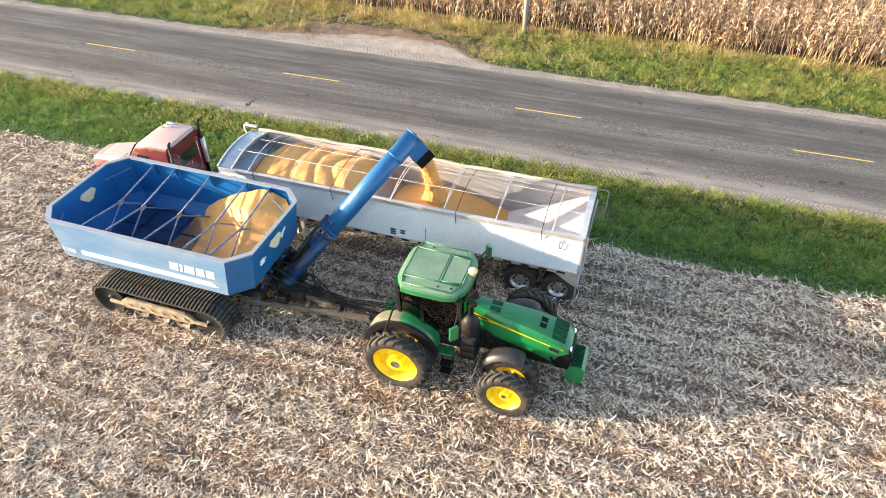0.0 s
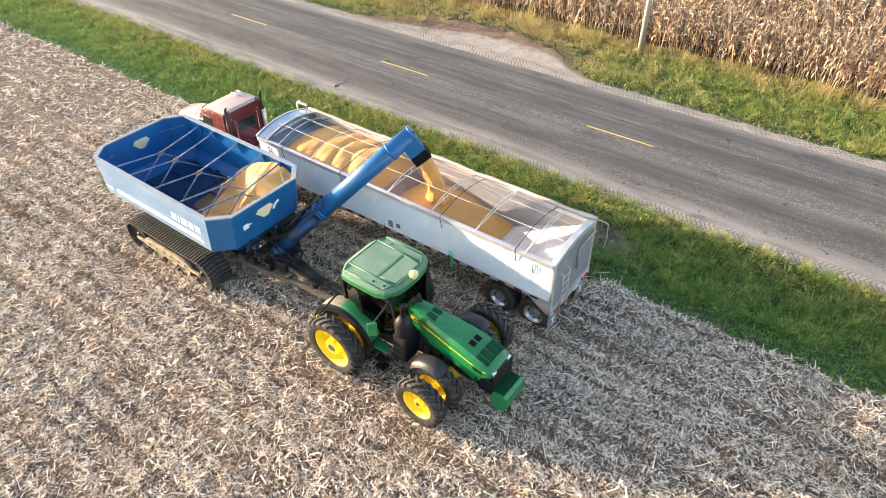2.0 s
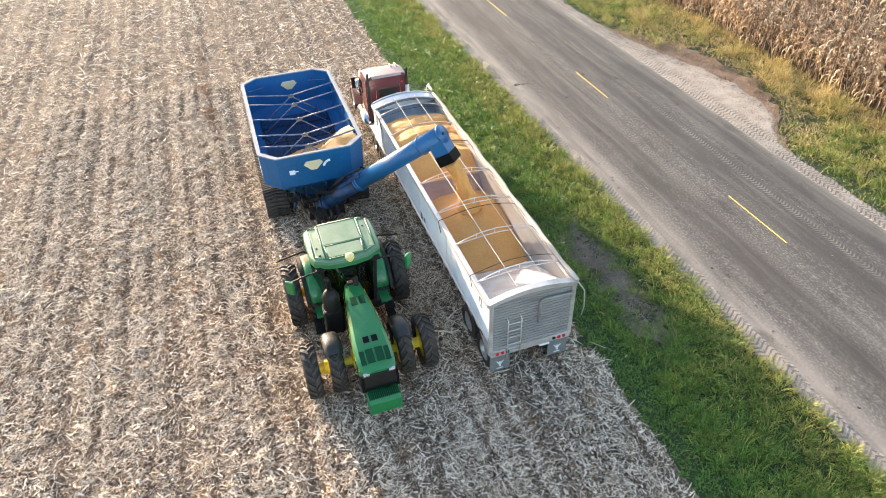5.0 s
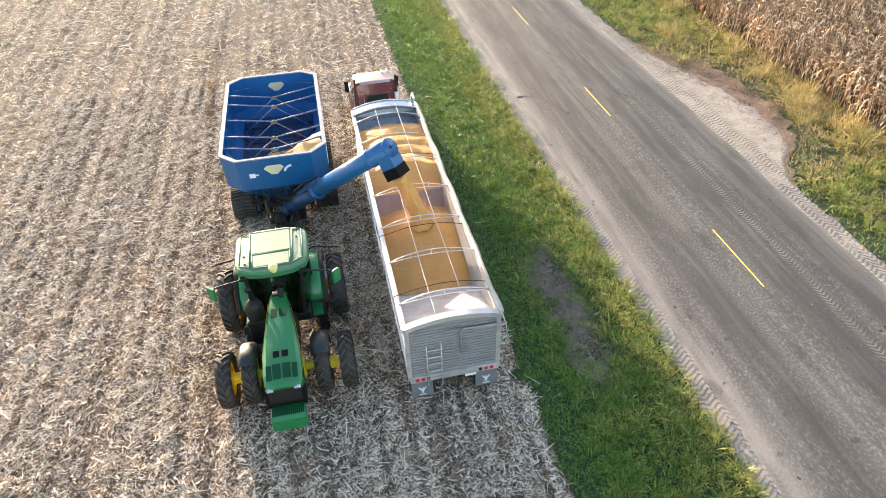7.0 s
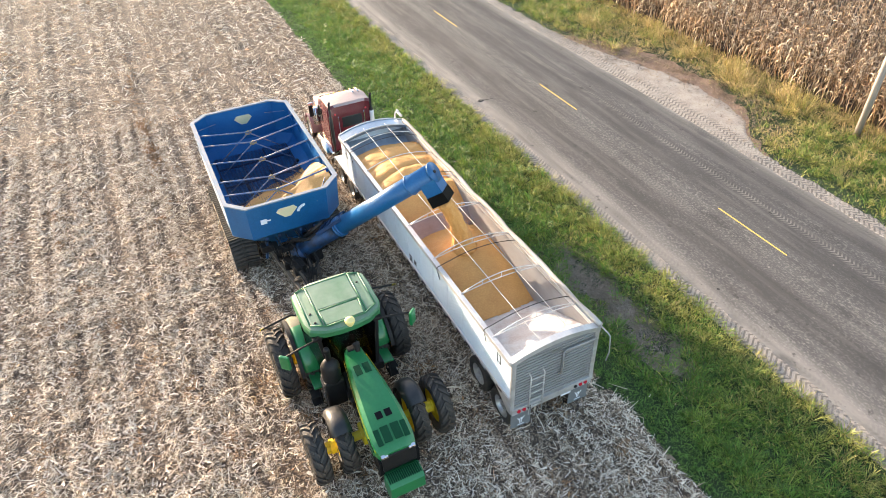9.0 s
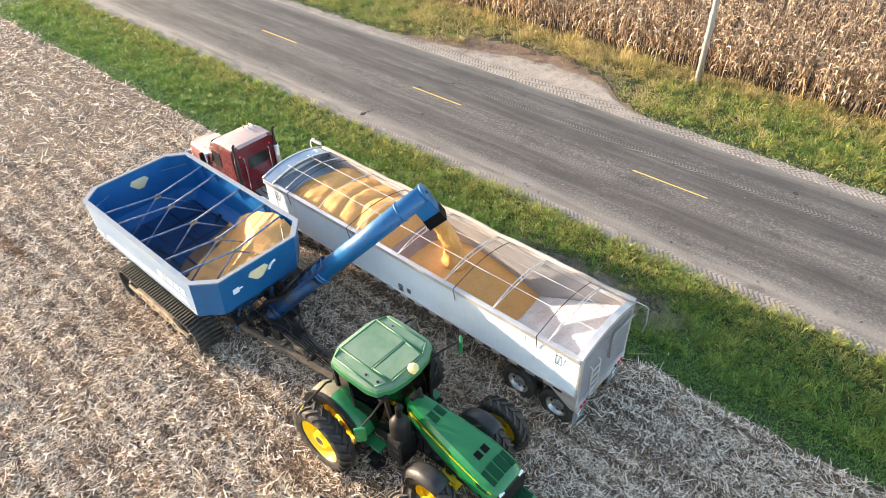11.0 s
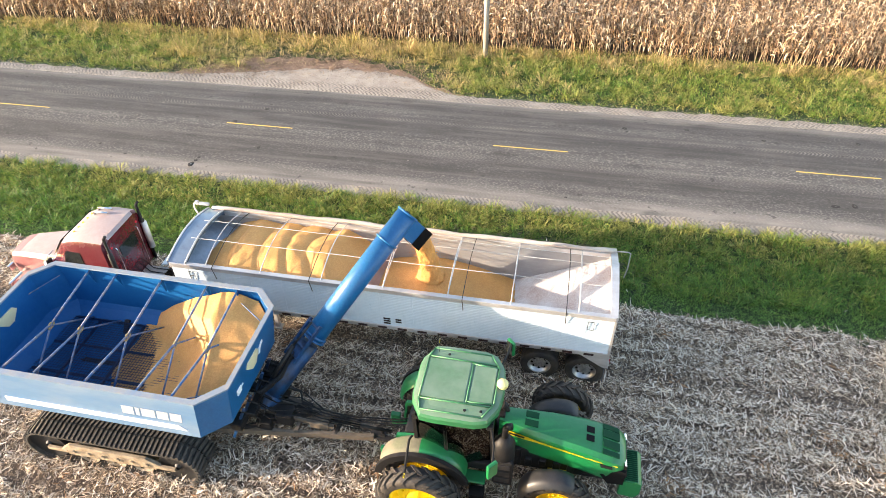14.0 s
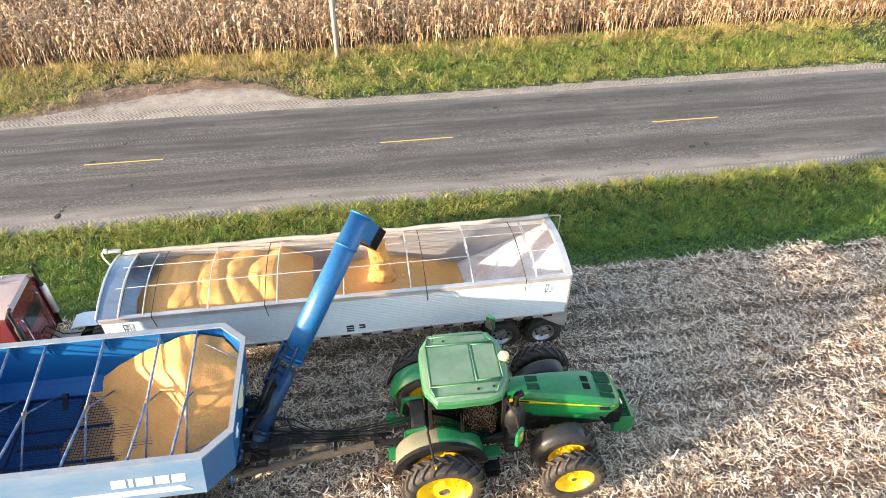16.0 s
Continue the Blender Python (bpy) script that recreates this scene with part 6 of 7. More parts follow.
def cart_z(x, y):
    """A bank of corn against the front and one side wall that runs down to the grate and on below it."""
    zf = np.interp(x, (-2.6, -0.6, 0.3, 1.0, 1.86, 2.5, 3.4), (0.6, 1.8, 2.35, 2.75, 3.06, 3.0, 2.8))
    z = zf - 0.33 * (1.66 - y)
    z = z + 0.10 * np.exp(-((x - 1.75 - 0.25 * y) / 0.35) ** 2) - 0.08 * np.exp(-((x - 2.35) / 0.4) ** 2 - ((y - 0.1) / 0.5) ** 2)
    wav = 0.08 * lumps(x, y, 0.5)
    foot = x - np.interp(y, (-1.8, -1.0, 0.0, 0.6, 1.1, 1.7), (1.7, 1.55, 1.2, 0.75, 0.1, -0.6)) + wav
    edge = x - np.interp(y, (-1.8, -1.0, 0.0, 0.6, 1.1, 1.7), (0.55, 0.5, 0.4, 0.2, -0.2, -0.9)) + wav
    z = np.minimum(z, 1.735 + np.where(foot > 0, 0.75 * foot, 0.5 * np.minimum(edge, 0)))
    return z + 0.012 * lumps(x, y, 0.2)


heap("corn_in_cart", 150, 90, -2.6, 3.4, -1.78, 1.78, cart_z, (-12.72, 12.72, -0.12), "golden shelled corn heaped towards the front of the cart", cart_floor)

# ---- grain trailer ----
TX, TY, TZ = -6.97, 17.09, -0.34
HT = thing("grain_trailer", TX, TY, TZ, "white hopper grain trailer with open roof bows, half loaded with corn", "trailer", rz=0.35)
LX0, LX1, HW, ZT, ZL = -6.28, 6.22, 1.27, 2.90, 1.0
ZS = 1.42                     # lower edge of the side sheets
for s in (-1, 1):
    bm = B()
    ribs = 22
    step = (ZT - 0.12 - ZS) / ribs
    face = [(s * HW, ZS)]
    for k in range(ribs):
        z = ZS + step * k
        face += [(s * (HW + 0.007), z + step * 0.18), (s * (HW + 0.007), z + step * 0.72), (s * HW, z + step * 0.86), (s * HW, z + step)]
    prism(bm, face + [(s * (HW - 0.05), ZT - 0.12), (s * (HW - 0.05), ZS)], 0, LX0, LX1)
    wall = part("side_wall", bm, TRAILER_WHITE, HT, "white sheet side wall")
    for k in range(13):
        x = LX0 + 0.5 + k * 0.94
        bm = B()
        box(bm, x - 0.02, x + 0.02, s * (HW + 0.006) - 0.006, s * (HW + 0.006) + 0.006, ZS + 0.05, ZT - 0.14)
        part("seam", bm, TRAILER_WHITE, wall)
    bm = B()
    box(bm, LX0, LX1, s * (HW + 0.01) - 0.07, s * (HW + 0.01) + 0.07, ZT - 0.14, ZT, 0.015)
    part("top_rail", bm, ALU, HT, "aluminium top rail")
    bm = B()
    box(bm, LX0, LX1, s * (HW + 0.005) - 0.04, s * (HW + 0.005) + 0.04, ZS - 0.1, ZS + 0.03, 0.01)
    rail = part("bottom_rail", bm, ALU, HT, "aluminium bottom rail")
    for k in range(21):
        x = LX0 + 0.25 + k * 0.58
        bm = B()
        box(bm, x, x + 0.27, s * (HW + 0.047) - 0.004, s * (HW + 0.047) + 0.004, ZS - 0.08, ZS - 0.005)
        part("reflective_tape", bm, REFLECT_RED, rail)
    # decal bars and side brackets
    for x0, w in ((-0.05, 0.2), (0.3, 0.17)):
        for k in range(3 if w > 0.18 else 2):
            bm = B()
            box(bm, x0, x0 + w, s * (HW + 0.008) - 0.006, s * (HW + 0.008) + 0.006, 1.68 - 0.09 * k, 1.74 - 0.09 * k)
            part("decal_bar", bm, BLACK, wall)
    for x0 in (-5.75, 5.55):
        bm = B()
        tube(bm, [(x0, s * (HW + 0.02), 2.3), (x0, s * (HW + 0.04), 2.62), (x0 + 0.16, s * (HW + 0.04), 2.62), (x0 + 0.16, s * (HW + 0.02), 2.3), (x0, s * (HW + 0.02), 2.3)], 0.008, 6)
        if x0 < 0:
            tube(bm, [(x0, s * (HW + 0.03), 2.46), (x0 + 0.16, s * (HW + 0.03), 2.46)], 0.007, 6)
        part("grab_handle", bm, STEEL, HT, "dark grab handle")
    bm = B()
    box(bm, LX0 + 0.06, LX1 - 0.06, s * (HW - 0.056) - 0.004, s * (HW - 0.056) + 0.004, ZS, ZT - 0.15)
    part("inner_liner", bm, LINER, HT, "dirty aluminium inner liner")
    bm = B()
    prism(bm, [(LX1 - 0.75, ZS - 0.1), (LX1, ZS - 0.1), (LX1, ZL - 0.1), (LX1 - 0.1, ZL - 0.1)], 1, s * HW - 0.03, s * HW + 0.03)
    part("corner_bracket", bm, ALU, HT)
# front and rear walls with arched tops


def arch_pts(w, rise, zb, z0):
    top = [(w * (2 * k / 14 - 1), z0 + rise * (1 - (2 * k / 14 - 1) ** 2)) for k in range(15)]
    return [(-w, zb)] + top + [(w, zb)]


bm = B()
prism(bm, arch_pts(HW, 0.2, ZL, ZT - 0.04), 0, LX1 - 0.05, LX1)
rear = part("rear_wall", bm, ALU_DULL, HT, "dull aluminium rear wall")
for k in range(17):
    bm = B()
    z = ZL + 0.1 + k * 0.103
    box(bm, LX1, LX1 + 0.03, -HW + 0.05, HW - 0.05, z, z + 0.05, 0.008)
    part("rib", bm, ALU_DULL, rear)
bm = B()
o, i = arch_pts(HW + 0.04, 0.22, ZT - 0.16, ZT), arch_pts(HW - 0.08, 0.17, ZT - 0.16, ZT - 0.1)
prism(bm, o + i[::-1], 0, LX1 - 0.14, LX1 + 0.05)
part("rear_header", bm, ALU, HT, "aluminium arched rear header")
for s in (-1, 1):
    bm = B()
    box(bm, LX1 - 0.02, LX1 + 0.05, s * (HW - 0.03) - 0.06, s * (HW - 0.03) + 0.06, ZL - 0.1, ZT - 0.1, 0.012)
    part("corner_post", bm, ALU, HT)
bm = B()
prism(bm, arch_pts(HW, 0.2, ZS - 0.1, ZT - 0.04), 0, LX0, LX0 + 0.05)
part("front_wall", bm, TRAILER_WHITE, HT, "white front wall")
bm = B()
o, i = arch_pts(HW + 0.04, 0.25, ZT - 0.16, ZT), arch_pts(HW - 0.06, 0.2, ZT - 0.16, ZT - 0.06)
prism(bm, o + i[::-1], 0, LX0 - 0.06, LX0 + 0.5)
part("front_cap", bm, mat("smoky grey cap", (0.2, 0.27, 0.36), 0.2, metal=0.4, col2=(0.12, 0.15, 0.2), scale=2.0, amt=0.7, coat=0.4), HT, "smoky grey curved front cap", smooth=40)
for x in (LX0 - 0.05, LX0 + 0.5):
    bm = B()
    tube(bm, [(x, HW * 1.02 * (2 * k / 14 - 1), ZT + 0.015 + 0.25 * (1 - (2 * k / 14 - 1) ** 2)) for k in range(15)], 0.028, 8)
    part("cap_trim", bm, ALU, HT, "pale arched cap edge", smooth=50)
# inner slope sheets and hopper bottoms
bm = B()
sheet(bm, [(LX1 - 0.06, -HW + 0.05, 2.75), (LX1 - 0.06, HW - 0.05, 2.75), (3.32, HW - 0.05, 1.42), (3.32, -HW + 0.05, 1.42)], 0.03)
part("rear_slope", bm, mat("stained pale sheet", (0.56, 0.55, 0.55), 0.45, col2=(0.38, 0.26, 0.22), scale=1.6, amt=0.75, fine=0.3), HT, "pale inner slope sheet")
bm = B()
sheet(bm, [(-4.1, -HW + 0.05, 1.42), (-4.1, HW - 0.05, 1.42), (LX0 + 0.06, HW - 0.05, 2.6), (LX0 + 0.06, -HW + 0.05, 2.6)], 0.03)
part("front_slope", bm, mat("scuffed blue-grey sheet", (0.4, 0.46, 0.54), 0.35, metal=0.3, col2=(0.2, 0.23, 0.27), scale=1.8, amt=0.8), HT, "grey inner slope sheet")
bm = B()
prism(bm, [(-1.63, 1.42), (-0.92, 2.25), (-0.86, 2.25), (0.01, 1.42)], 1, -HW + 0.05, HW - 0.05)
part("centre_hip", bm, mat("rusty stained aluminium", (0.36, 0.27, 0.25), 0.5, metal=0.4, col2=(0.25, 0.16, 0.12), scale=1.5), HT, "stained centre hip sheet")
for xc in (-2.25, 2.1):
    bm = B()
    t_, b_ = 1.25, 0.45
    loft(bm, [[(xc - t_ * 1.5, -HW + 0.06, ZS), (xc + t_ * 1.5, -HW + 0.06, ZS), (xc + t_ * 1.5, HW - 0.06, ZS), (xc - t_ * 1.5, HW - 0.06, ZS)],
              [(xc - b_, -0.5, 0.5), (xc + b_, -0.5, 0.5), (xc + b_, 0.5, 0.5), (xc - b_, 0.5, 0.5)]])
    part("hopper", bm, FRONT_SHEET, HT, "aluminium hopper bottom")
# bows, ridge straps, dark tie straps, rolled tarp
BOWS = [-5.18, -3.53, -1.75, 0.01, 1.8, 3.5, 5.27]


def bow_line(x, rise=0.27, n=10, w=HW, dz=0.0):
    return [(x, w * (2 * k / n - 1), ZT + dz + rise * (1 - (2 * k / n - 1) ** 2)) for k in range(n + 1)]


for x in BOWS:
    bm = B()
    tube(bm, bow_line(x), 0.015, 6)
    bow = part("roof_bow", bm, ALU, HT, smooth=50)
    if x > 0:
        bm = B()
        tube(bm, bow_line(x, 0.12, dz=-0.02), 0.014, 6)
        for yy in (-0.6, 0.0, 0.6):
            tube(bm, [(x, yy, ZT + 0.1), (x, yy, ZT + 0.25)], 0.012, 5)
        part("bow_truss", bm, ALU, bow, smooth=50)
for yy in (-0.42, 0.42):
    bm = B()
    pts = []
    for x in np.linspace(LX0 + 0.3, LX1 - 0.2, 24):
        pts.append((float(x), yy, ZT + 0.265 * (1 - (yy / HW) ** 2) - 0.012 * math.sin(float(x) * 1.9) ** 2))
    tube(bm, pts, 0.0105, 5)
    part("ridge_strap", bm, STRAP, HT, "white lengthwise strap")
for x in (-4.95, -2.07, 2.21, 4.95):
    bm = B()
    pts = bow_line(x, 0.22)
    tube(bm, [(x + 0.02, -HW - 0.03, ZT - 0.45), (x, -HW - 0.09, ZT - 0.02), (x, -HW - 0.06, ZT + 0.02)] + pts[1:], 0.012, 5)
    part("tie_strap", bm, DARK_STRAP, HT, "dark tie-down strap")
bm = B()
pts = [(float(x), HW + 0.03 + 0.02 * math.sin(float(x) * 2.3), ZT + 0.05 + 0.015 * math.sin(float(x) * 3.1)) for x in np.linspace(LX0 + 0.1, LX1 + 0.02, 40)]
tube(bm, pts, [0.065 + 0.01 * math.sin(k * 1.7) for k in range(40)], 10)
part("rolled_tarp", bm, TARP, HT, "dirty beige tarp rolled along the rail", smooth=50)
bm = B()
tube(bm, [(LX1, HW + 0.03, ZT + 0.05), (LX1 + 0.35, HW + 0.03, ZT + 0.06), (LX1 + 0.42, HW + 0.05, ZT), (LX1 + 0.43, HW + 0.1, 2.3), (LX1 + 0.38, HW + 0.08, 1.95)], 0.019, 8)
part("crank_handle", bm, ALU_DULL, HT, "tarp roll crank handle", smooth=50)
bm = B()
tube(bm, [(LX0 - 0.02, HW - 0.3, 2.2), (LX0 - 0.25, HW - 0.2, 2.55), (LX0 - 0.46, HW - 0.1, 2.95), (LX0 - 0.48, HW - 0.05, 3.06), (LX0 - 0.4, HW, 3.12)], 0.026, 10)
box(bm, LX0 - 0.42, LX0 - 0.32, HW - 0.06, HW + 0.02, 3.05, 3.17, 0.01)
box(bm, LX0 - 0.3, LX0 + 0.04, HW - 0.07, HW + 0.02, 3.05, 3.13, 0.015)
part("tarp_arm", bm, ALU, HT, "bent tarp roller arm", smooth=50)
# rear: ladder, pipe, lamps, bumper, flaps
bm = B()
for y in (-0.75, -0.35):
    tube(bm, [(LX1 + 0.1, y, ZL - 0.35), (LX1 + 0.1, y, 2.15), (LX1, y, 2.2)], 0.02, 8)
for k in range(5):
    tube(bm, [(LX1 + 0.1, -0.75, 0.95 + 0.27 * k), (LX1 + 0.1, -0.35, 0.95 + 0.27 * k)], 0.018, 8)
part("ladder", bm, ALU, HT, "small aluminium ladder", smooth=40)
bm = B()
tube(bm, [(LX1 + 0.08, 0.2, 1.75), (LX1 + 0.08, 0.2, 2.55), (LX1 + 0.1, 0.3, 2.65), (LX1 + 0.12, HW - 0.1, 2.62)], 0.035, 8)
part("vent_pipe", bm, ALU_DULL, HT, smooth=40)
bm = B()
box(bm, LX1 - 0.05, LX1 + 0.08, -HW + 0.02, HW - 0.02, ZL - 0.18, ZL + 0.05, 0.015)
part("bumper", bm, ALU, HT)
for s in (-1, 1):
    for k in range(3):
        bm = B()
        yy = s * (HW - 0.22 - 0.16 * k)
        lathe(bm, [(0.055, 0.0), (0.05, 0.03), (0.001, 0.04)], 14, axis=0, at=(LX1 + 0.08, yy, ZL - 0.07))
        part("tail_lamp", bm, LAMP_RED if k < 2 else STEEL, HT)
    bm = B()
    box(bm, LX1 - 0.02, LX1 + 0.0, s * 0.92 - 0.31, s * 0.92 + 0.31, 0.12, ZL - 0.14, 0.004)
    flap = part("mud_flap", bm, FLAP, HT, "grey mud flap with a white emblem")
    bm = B()
    for dy in (-0.07, 0.07):
        bar(bm, (LX1 + 0.004, s * 0.92 + dy * 1.5, 0.52), (LX1 + 0.004, s * 0.92 + dy * 0.3, 0.38), 0.006, 0.03, up=(0, 1, 0))
        bar(bm, (LX1 + 0.004, s * 0.92 + dy * 0.3, 0.50), (LX1 + 0.004, s * 0.92 + dy * 0.3, 0.28), 0.006, 0.025, up=(0, 1, 0))
    box(bm, LX1 + 0.001, LX1 + 0.007, s * 0.92 - 0.1, s * 0.92 + 0.1, 0.2, 0.23)
    part("emblem", bm, WHITE_DECAL, flap)
bm = B()
box(bm, LX1 + 0.04, LX1 + 0.05, 0.3, 0.62, ZL - 0.3, ZL - 0.14)
part("number_plate", bm, WHITE_DECAL, HT, "blank pale plate")
bm = B()
box(bm, LX1 + 0.022, LX1 + 0.03, -0.12, 0.16, 2.62, 2.71)
part("sticker", bm, ALU_DULL, HT)
# running gear
bm = B()
for s in (-1, 1):
    box(bm, 2.8, 6.15, s * 0.5 - 0.06, s * 0.5 + 0.06, 0.62, 1.3, 0.01)
for x in (4.42, 5.68):
    tube(bm, [(x, -1.1, 0.5), (x, 1.1, 0.5)], 0.07, 10)
part("bogie", bm, STEEL, HT)
for x in (4.42, 5.68):
    for s in (-1, 1):
        wheel(HT, x, s * 1.12, 0.54, 0.54, 0.325, 0.27, 0, 0.03, 0.1, -0.04, WHEEL_ALU, s, style="road")
        wheel(HT, x, s * 0.8, 0.54, 0.54, 0.325, 0.27, 0, 0.03, 0.1, -0.04, WHEEL_ALU, s, style="road")
for s in (-1, 1):
    bm = B()
    box(bm, -3.62, -3.5, s * 0.95 - 0.06, s * 0.95 + 0.06, 0.4, 1.42, 0.01)
    box(bm, -3.7, -3.42, s * 0.95 - 0.12, s * 0.95 + 0.12, 0.36, 0.41, 0.01)
    part("landing_leg", bm, ALU, HT)


def trailer_z(x, y):
    """Overlapping poured mounds in front, a fresh cone at the spout that runs down to the rear slope."""
    crown = 0.16 * (1 - (y / HW) ** 2)
    u = (x - 0.22 * y * y + 0.1 * y + 0.2 * lumps(x, y, 0.8)) / 0.82
    hump = (0.095 + 0.035 * lumps(x, y, 1.1, 1.0)) * (np.abs(np.sin(np.pi * u)) + 0.02) ** 0.75 - 0.05 + 0.04 * lumps(x, y, 0.45, 2.0) + 0.02 * lumps(x, y, 0.2, 4.0)
    front = 2.66 + crown + hump - 0.5 * np.clip(-4.7 - x, 0, 2) ** 1.1
    r = np.hypot(x - 1.0, y - 0.1)
    rear_ = np.minimum(2.42 - 0.36 * r, 2.2 - 0.235 * (x - 1.07) + 0.1)
    slope = 2.75 - (x + 1.75) * 0.62
    z = np.where(x < -0.9, np.minimum(front, slope), rear_)
    return z + 0.012 * lumps(x, y, 0.18)


def trailer_floor(x, y):
    return np.where(x > 2.0, 0.8 + (x - 2.0) * 0.4688, np.where(x < -2.9, 0.75 + (-2.9 - x) * 0.555, np.where(x > -0.88, 2.25 - (x + 0.88) * 0.95, 0.5)))


heap("corn_in_trailer", 360, 76, -6.1, 5.0, -HW + 0.052, HW - 0.052, trailer_z, (TX, TY, TZ, 0, 0, 0.35), "golden corn in rounded humps filling the trailer", trailer_floor)


# corn pouring from the spout: a ragged core and loose kernels round it
m0 = Vector((-12.72, 12.72, -0.12)) + MOUTH
m1 = Vector((-5.92, 17.2, TZ + 2.25))


def fall(f):
    g = 1 - (1 - f) ** 1.6
    return Vector((m0.x + (m1.x - m0.x) * g, m0.y + (m1.y - m0.y) * g, m0.z + (m1.z - m0.z) * f))


bm = B()
tube(bm, [fall(k / 27) for k in range(28)], [0.225 + 0.03 * (k / 27) + 0.16 * (k / 27) ** 5 for k in range(28)], 36)
for v in bm.verts:
    q = Vector((v.co.x * 11, v.co.y * 11, v.co.z * 3.2))
    v.co += Vector((noise.noise(q), noise.noise(q + Vector((7, 1, 3))), 0.6 * noise.noise(q * 1.7))) * 0.06
stream = part("corn_stream", bm, GRAIN, smooth=60)
tagged(stream, "golden stream of corn pouring from the auger spout", "corn stream", kind="stuff")
nk = 15000
f = rng_.random(nk)
cx = np.array([tuple(fall(float(a))) for a in f])
rad = np.abs(rng_.normal(0, 1, nk)) * (0.12 + 0.16 * f ** 2)
th = rng_.uniform(0, 6.283, nk)
kx, ky, kz = cx[:, 0] + rad * np.cos(th), cx[:, 1] + rad * np.sin(th), cx[:, 2] + rng_.normal(0, 0.03, nk)
kern = strips("loose_kernels", kx, ky, kz, th, rng_.uniform(0.012, 0.028, nk), rng_.uniform(0.012, 0.022, nk), rng_.normal(0, 0.8, nk), rng_.normal(0, 0.3, nk), rng_.normal(0, 0.8, nk), [GRAIN], segs=1)
tagged(kern, "loose golden kernels spraying round the stream", "corn kernels", kind="stuff")

# ---- maroon truck ----
TK = thing("semi_truck", -17.12, 16.98, -0.34, "maroon conventional semi truck with a dusty roof, coupled to the trailer", "truck", rz=0.0)
bm = B()
for s in (-1, 1):
    box(bm, -2.7, 4.6, s * 0.43 - 0.05, s * 0.43 + 0.05, 0.75, 1.02, 0.01)
part("frame", bm, STEEL, TK)
TK.scale = (0.92, 0.92, 0.94)
# cab body by sections along x, front to back
bm = B()
def cab_sec(x, w, zb, zt, r):
    return [(x, -w, zb), (x, -w, zt - r), (x, -w * 0.93, zt - r * 0.35), (x, -w * 0.72, zt), (x, w * 0.72, zt), (x, w * 0.93, zt - r * 0.35), (x, w, zt - r), (x, w, zb)]
loft(bm, [cab_sec(-0.62, 0.88, 0.95, 2.1, 0.1), cab_sec(-0.55, 0.9, 0.95, 2.2, 0.12), cab_sec(0.05, 0.98, 0.95, 2.94, 0.2), cab_sec(0.38, 1.02, 0.95, 3.08, 0.22), cab_sec(0.85, 1.04, 0.95, 3.17, 0.24), cab_sec(1.62, 1.04, 0.95, 3.17, 0.26), cab_sec(1.72, 0.98, 1.0, 3.08, 0.25)])
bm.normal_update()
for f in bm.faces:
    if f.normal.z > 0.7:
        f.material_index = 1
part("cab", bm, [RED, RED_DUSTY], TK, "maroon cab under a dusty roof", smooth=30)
for y in (-0.5, 0.5):
    bm = B()
    bar(bm, (0.4, y, 3.09), (1.6, y, 3.185), 0.03, 0.02)
    part("roof_rib", bm, RED_DUSTY, TK)
bm = B()
loft(bm, [[(x, -w, zb), (x, -w, zt - 0.16), (x, -w * 0.85, zt - 0.03), (x, 0, zt), (x, w * 0.85, zt - 0.03), (x, w, zt - 0.16), (x, w, zb)] for x, w, zb, zt in ((-0.55, 0.86, 1.0, 2.12), (-1.5, 0.72, 1.0, 2.0), (-2.3, 0.6, 0.95, 1.88), (-2.68, 0.55, 0.9, 1.78), (-2.8, 0.5, 0.9, 1.66))])
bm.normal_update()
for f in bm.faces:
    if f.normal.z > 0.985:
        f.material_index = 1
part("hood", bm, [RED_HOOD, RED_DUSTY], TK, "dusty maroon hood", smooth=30)
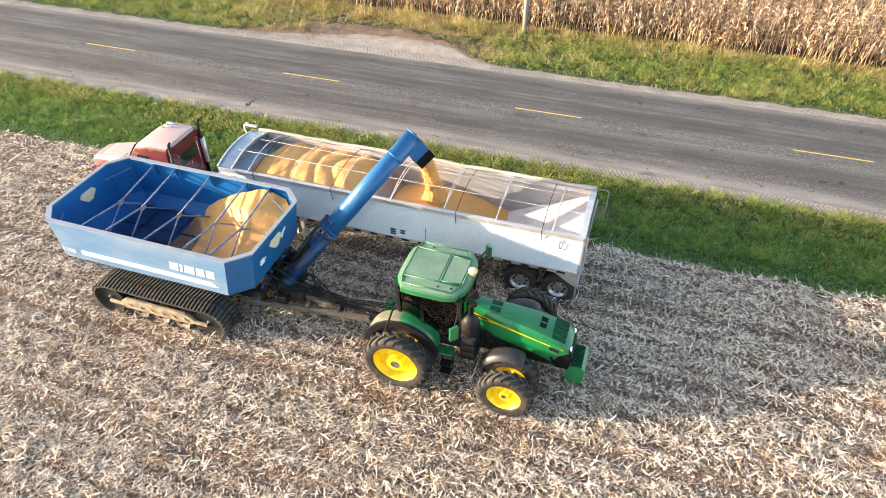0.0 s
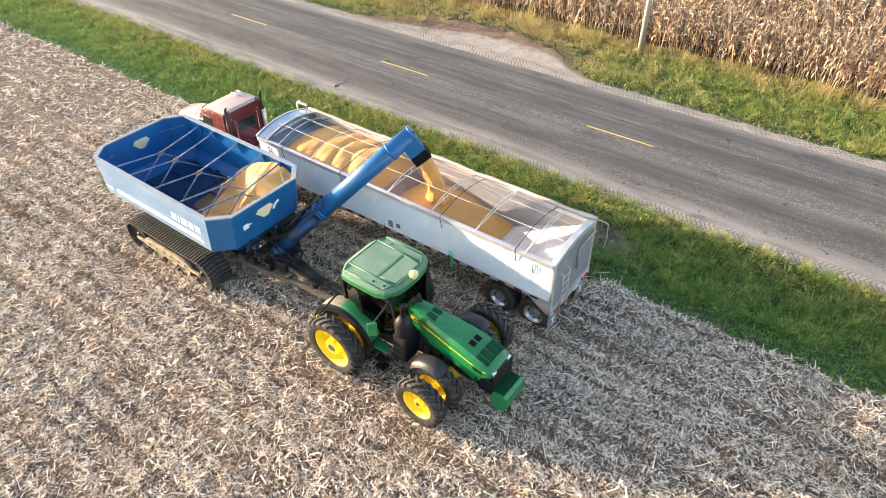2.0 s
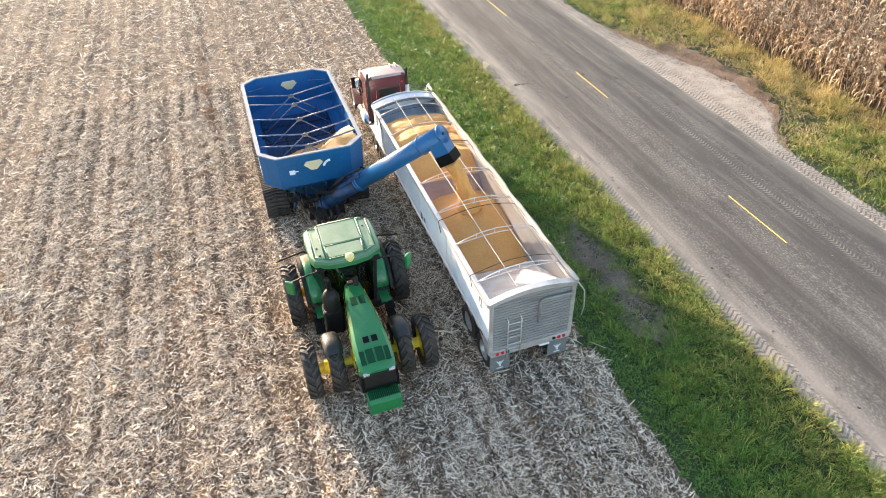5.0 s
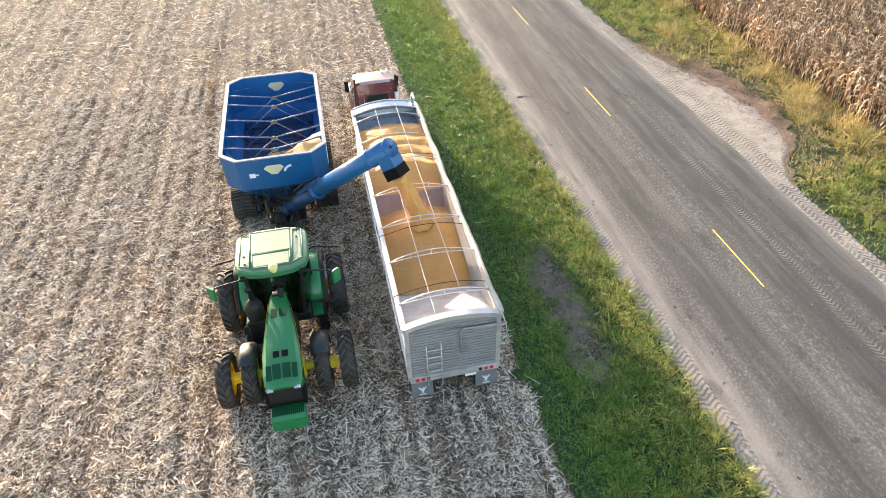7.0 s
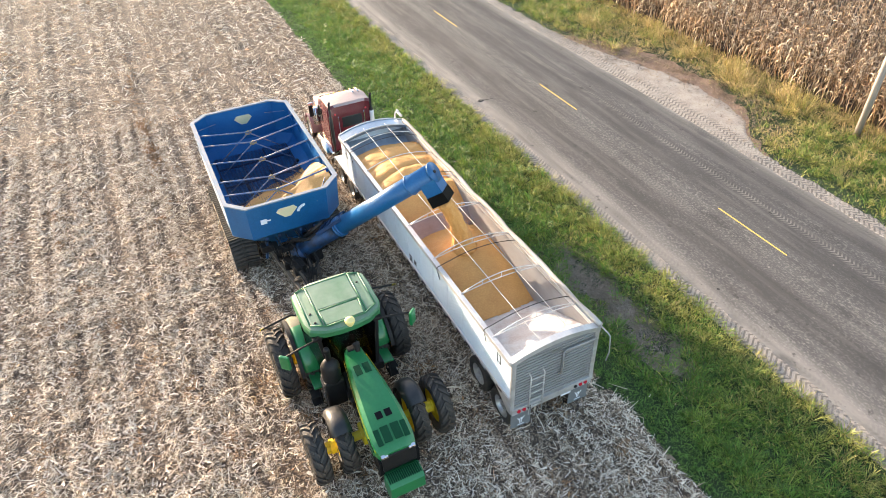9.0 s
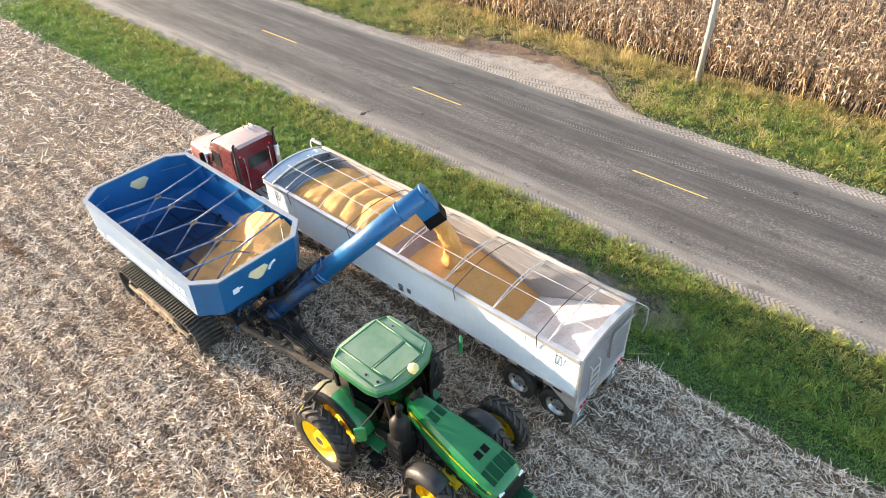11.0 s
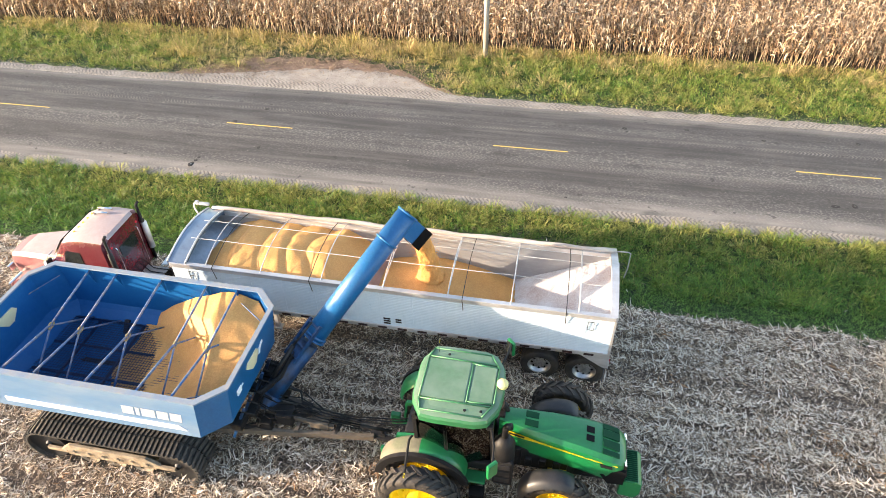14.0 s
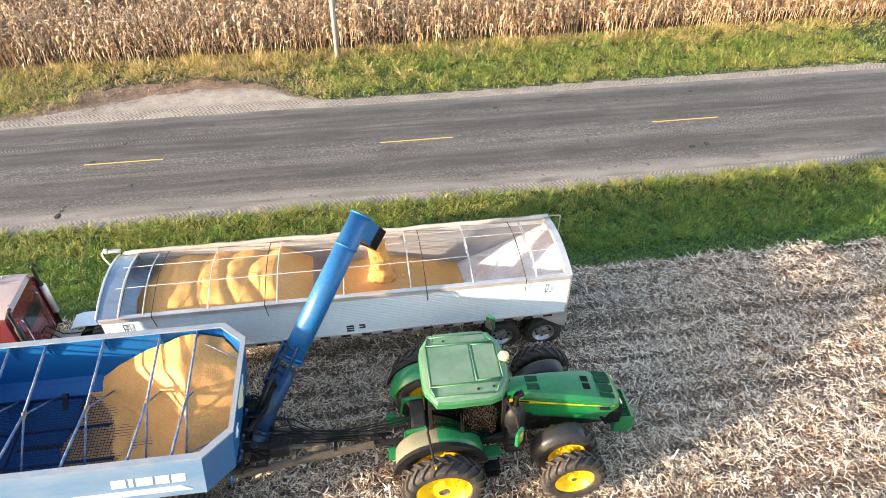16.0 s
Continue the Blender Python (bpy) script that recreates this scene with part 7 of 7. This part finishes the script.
for s in (-1, 1):
    bm = B()
    o, i = arc(-2.0, 0.5, 0.68, 0, 180, 12), arc(-2.0, 0.5, 0.6, 0, 180, 12)
    y0, y1 = (-1.12, -0.55) if s < 0 else (0.55, 1.12)
    prism(bm, o + i[::-1], 1, y0, y1)
    part("front_fender", bm, RED_HOOD, TK, smooth=40)
    bm = B()
    box(bm, -2.82, -2.7, s * 0.72 - 0.13, s * 0.72 + 0.13, 1.15, 1.38, 0.03)
    part("headlight", bm, CHROME, TK)
    # stacks
    bm = B()
    tube(bm, [(1.78, s * 0.95, 1.0), (1.78, s * 0.95, 1.4), (1.78, s * 0.95, 1.42), (1.78, s * 0.95, 2.7), (1.78, s * 0.95, 2.72), (1.78, s * 0.95, 3.3), (1.88, s * 0.95, 3.42)], [0.05, 0.05, 0.08, 0.08, 0.05, 0.05, 0.05], 14)
    part("exhaust_pipe", bm, STEEL if s < 0 else BLACK, TK, smooth=40)
    # mirrors
    bm = B()
    tube(bm, [(-0.3, s * 0.98, 1.6), (-0.4, s * 1.25, 1.7), (-0.4, s * 1.25, 2.5), (-0.3, s * 1.0, 2.6)], 0.015, 6)
    arm = part("mirror_bracket", bm, CHROME, TK)
    bm = B()
    box(bm, -0.43, -0.35, s * 1.25 - 0.1, s * 1.25 + 0.1, 1.85, 2.4, 0.02)
    part("mirror", bm, BLACK, arm)
    # air cleaner, tank, step
    bm = B()
    tube(bm, [(-0.7, s * 0.98, 1.3), (-0.7, s * 0.98, 2.1)], 0.17, 16)
    part("air_cleaner", bm, CHROME, TK, smooth=40)
    bm = B()
    tube(bm, [(-0.3, s * 0.98, 0.7), (1.5, s * 0.98, 0.7)], 0.3, 18)
    part("fuel_tank", bm, CHROME, TK, smooth=40)
    # side window
    bm = B()
    prism(bm, [(-0.05, 2.05), (0.72, 2.05), (0.72, 2.66), (0.2, 2.66)], 1, s * 1.02, s * 1.055)
    part("side_window", bm, GLASS_DARK, TK)
    bm = B()
    tube(bm, [(1.76, s * 0.6, 1.2), (1.8, s * 0.6, 1.25), (1.8, s * 0.6, 2.6), (1.75, s * 0.6, 2.65)], 0.018, 6)
    part("grab_rail", bm, CHROME, TK)
    bm = B()
    lathe(bm, [(0.05, 0.0), (0.04, 0.03), (0.001, 0.04)], 10, axis=0, at=(1.71, s * 0.72, 2.75))
    part("marker_lamp", bm, LAMP_RED, TK)
    wheel(TK, -2.0, s * 0.98, 0.5, 0.52, 0.29, 0.28, 0, -0.02, 0.09, -0.08, WHEEL_ALU, s, style="road")
    for x in (2.9, 4.2):
        wheel(TK, x, s * 1.02, 0.5, 0.51, 0.29, 0.27, 0, 0.03, 0.09, -0.03, WHEEL_ALU, s, style="road")
        wheel(TK, x, s * 0.7, 0.5, 0.51, 0.29, 0.27, 0, 0.03, 0.09, -0.03, WHEEL_ALU, s, style="road")
bm = B()
box(bm, 1.68, 1.735, -0.42, 0.5, 2.05, 2.55, 0.015)
part("rear_window", bm, GLASS_DARK, TK, "dark rear window")
bm = B()
sheet(bm, [(-0.54, -0.8, 2.24), (0.02, -0.85, 2.93), (0.02, 0.85, 2.93), (-0.54, 0.8, 2.24)], -0.02)
part("windscreen", bm, GLASS_DARK, TK)
bm = B()
box(bm, -2.92, -2.8, -1.05, 1.05, 0.45, 0.75, 0.04)
part("bumper", bm, CHROME, TK)
bm = B()
prism(bm, [(-2.84, 0.85), (-2.84, 1.65), (-2.76, 1.68), (-2.74, 0.85)], 1, -0.42, 0.42, 0.01)
part("grille", bm, CHROME, TK)
for k in range(5):
    bm = B()
    box(bm, 0.3, 0.36, -0.5 + 0.25 * k - 0.025, -0.5 + 0.25 * k + 0.025, 3.04, 3.1, 0.01)
    part("roof_lamp", bm, YELLOW, TK)
bm = B()
for yy in (0.45, 0.7):
    tube(bm, [(0.5, yy, 3.1), (0.5, yy, 3.2), (1.0, yy, 3.22)], 0.04, 8)
part("air_horn", bm, CHROME, TK, smooth=40)
bm = B()
box(bm, 3.0, 4.0, -0.45, 0.45, 1.02, 1.14, 0.02)
part("fifth_wheel", bm, STEEL, TK)
bm = B()
for k in range(4):
    y = -0.3 + 0.2 * k
    tube(bm, [(1.74, y, 1.5), (2.1, y, 1.1), (2.7, y + 0.05, 1.05), (3.9, y, 1.35)], 0.018, 6)
part("air_line", bm, BLACK, TK, smooth=60)
bm = B()
box(bm, 1.75, 2.6, -0.45, 0.45, 1.02, 1.06, 0.01)
part("deck_plate", bm, ALU_DULL, TK)
for s in (-1, 1):
    bm = B()
    o = [(2.1, 0.8), (2.22, 1.05), (2.5, 1.13), (4.6, 1.13), (4.85, 1.05), (4.98, 0.8)]
    prism(bm, o + [(x * 0.995 + 0.01, z - 0.03) for x, z in o[::-1]], 1, s * 0.86 - 0.32, s * 0.86 + 0.32)
    part("tandem_fender", bm, TRAILER_WHITE, TK, "white fender over the drive wheels", smooth=40)
bm = B()
tube(bm, [(1.82, 0.95, 1.5), (1.82, 0.95, 2.6)], 0.1, 14)
part("heat_shield", bm, ALU, TK, "pale perforated heat shield", smooth=40)
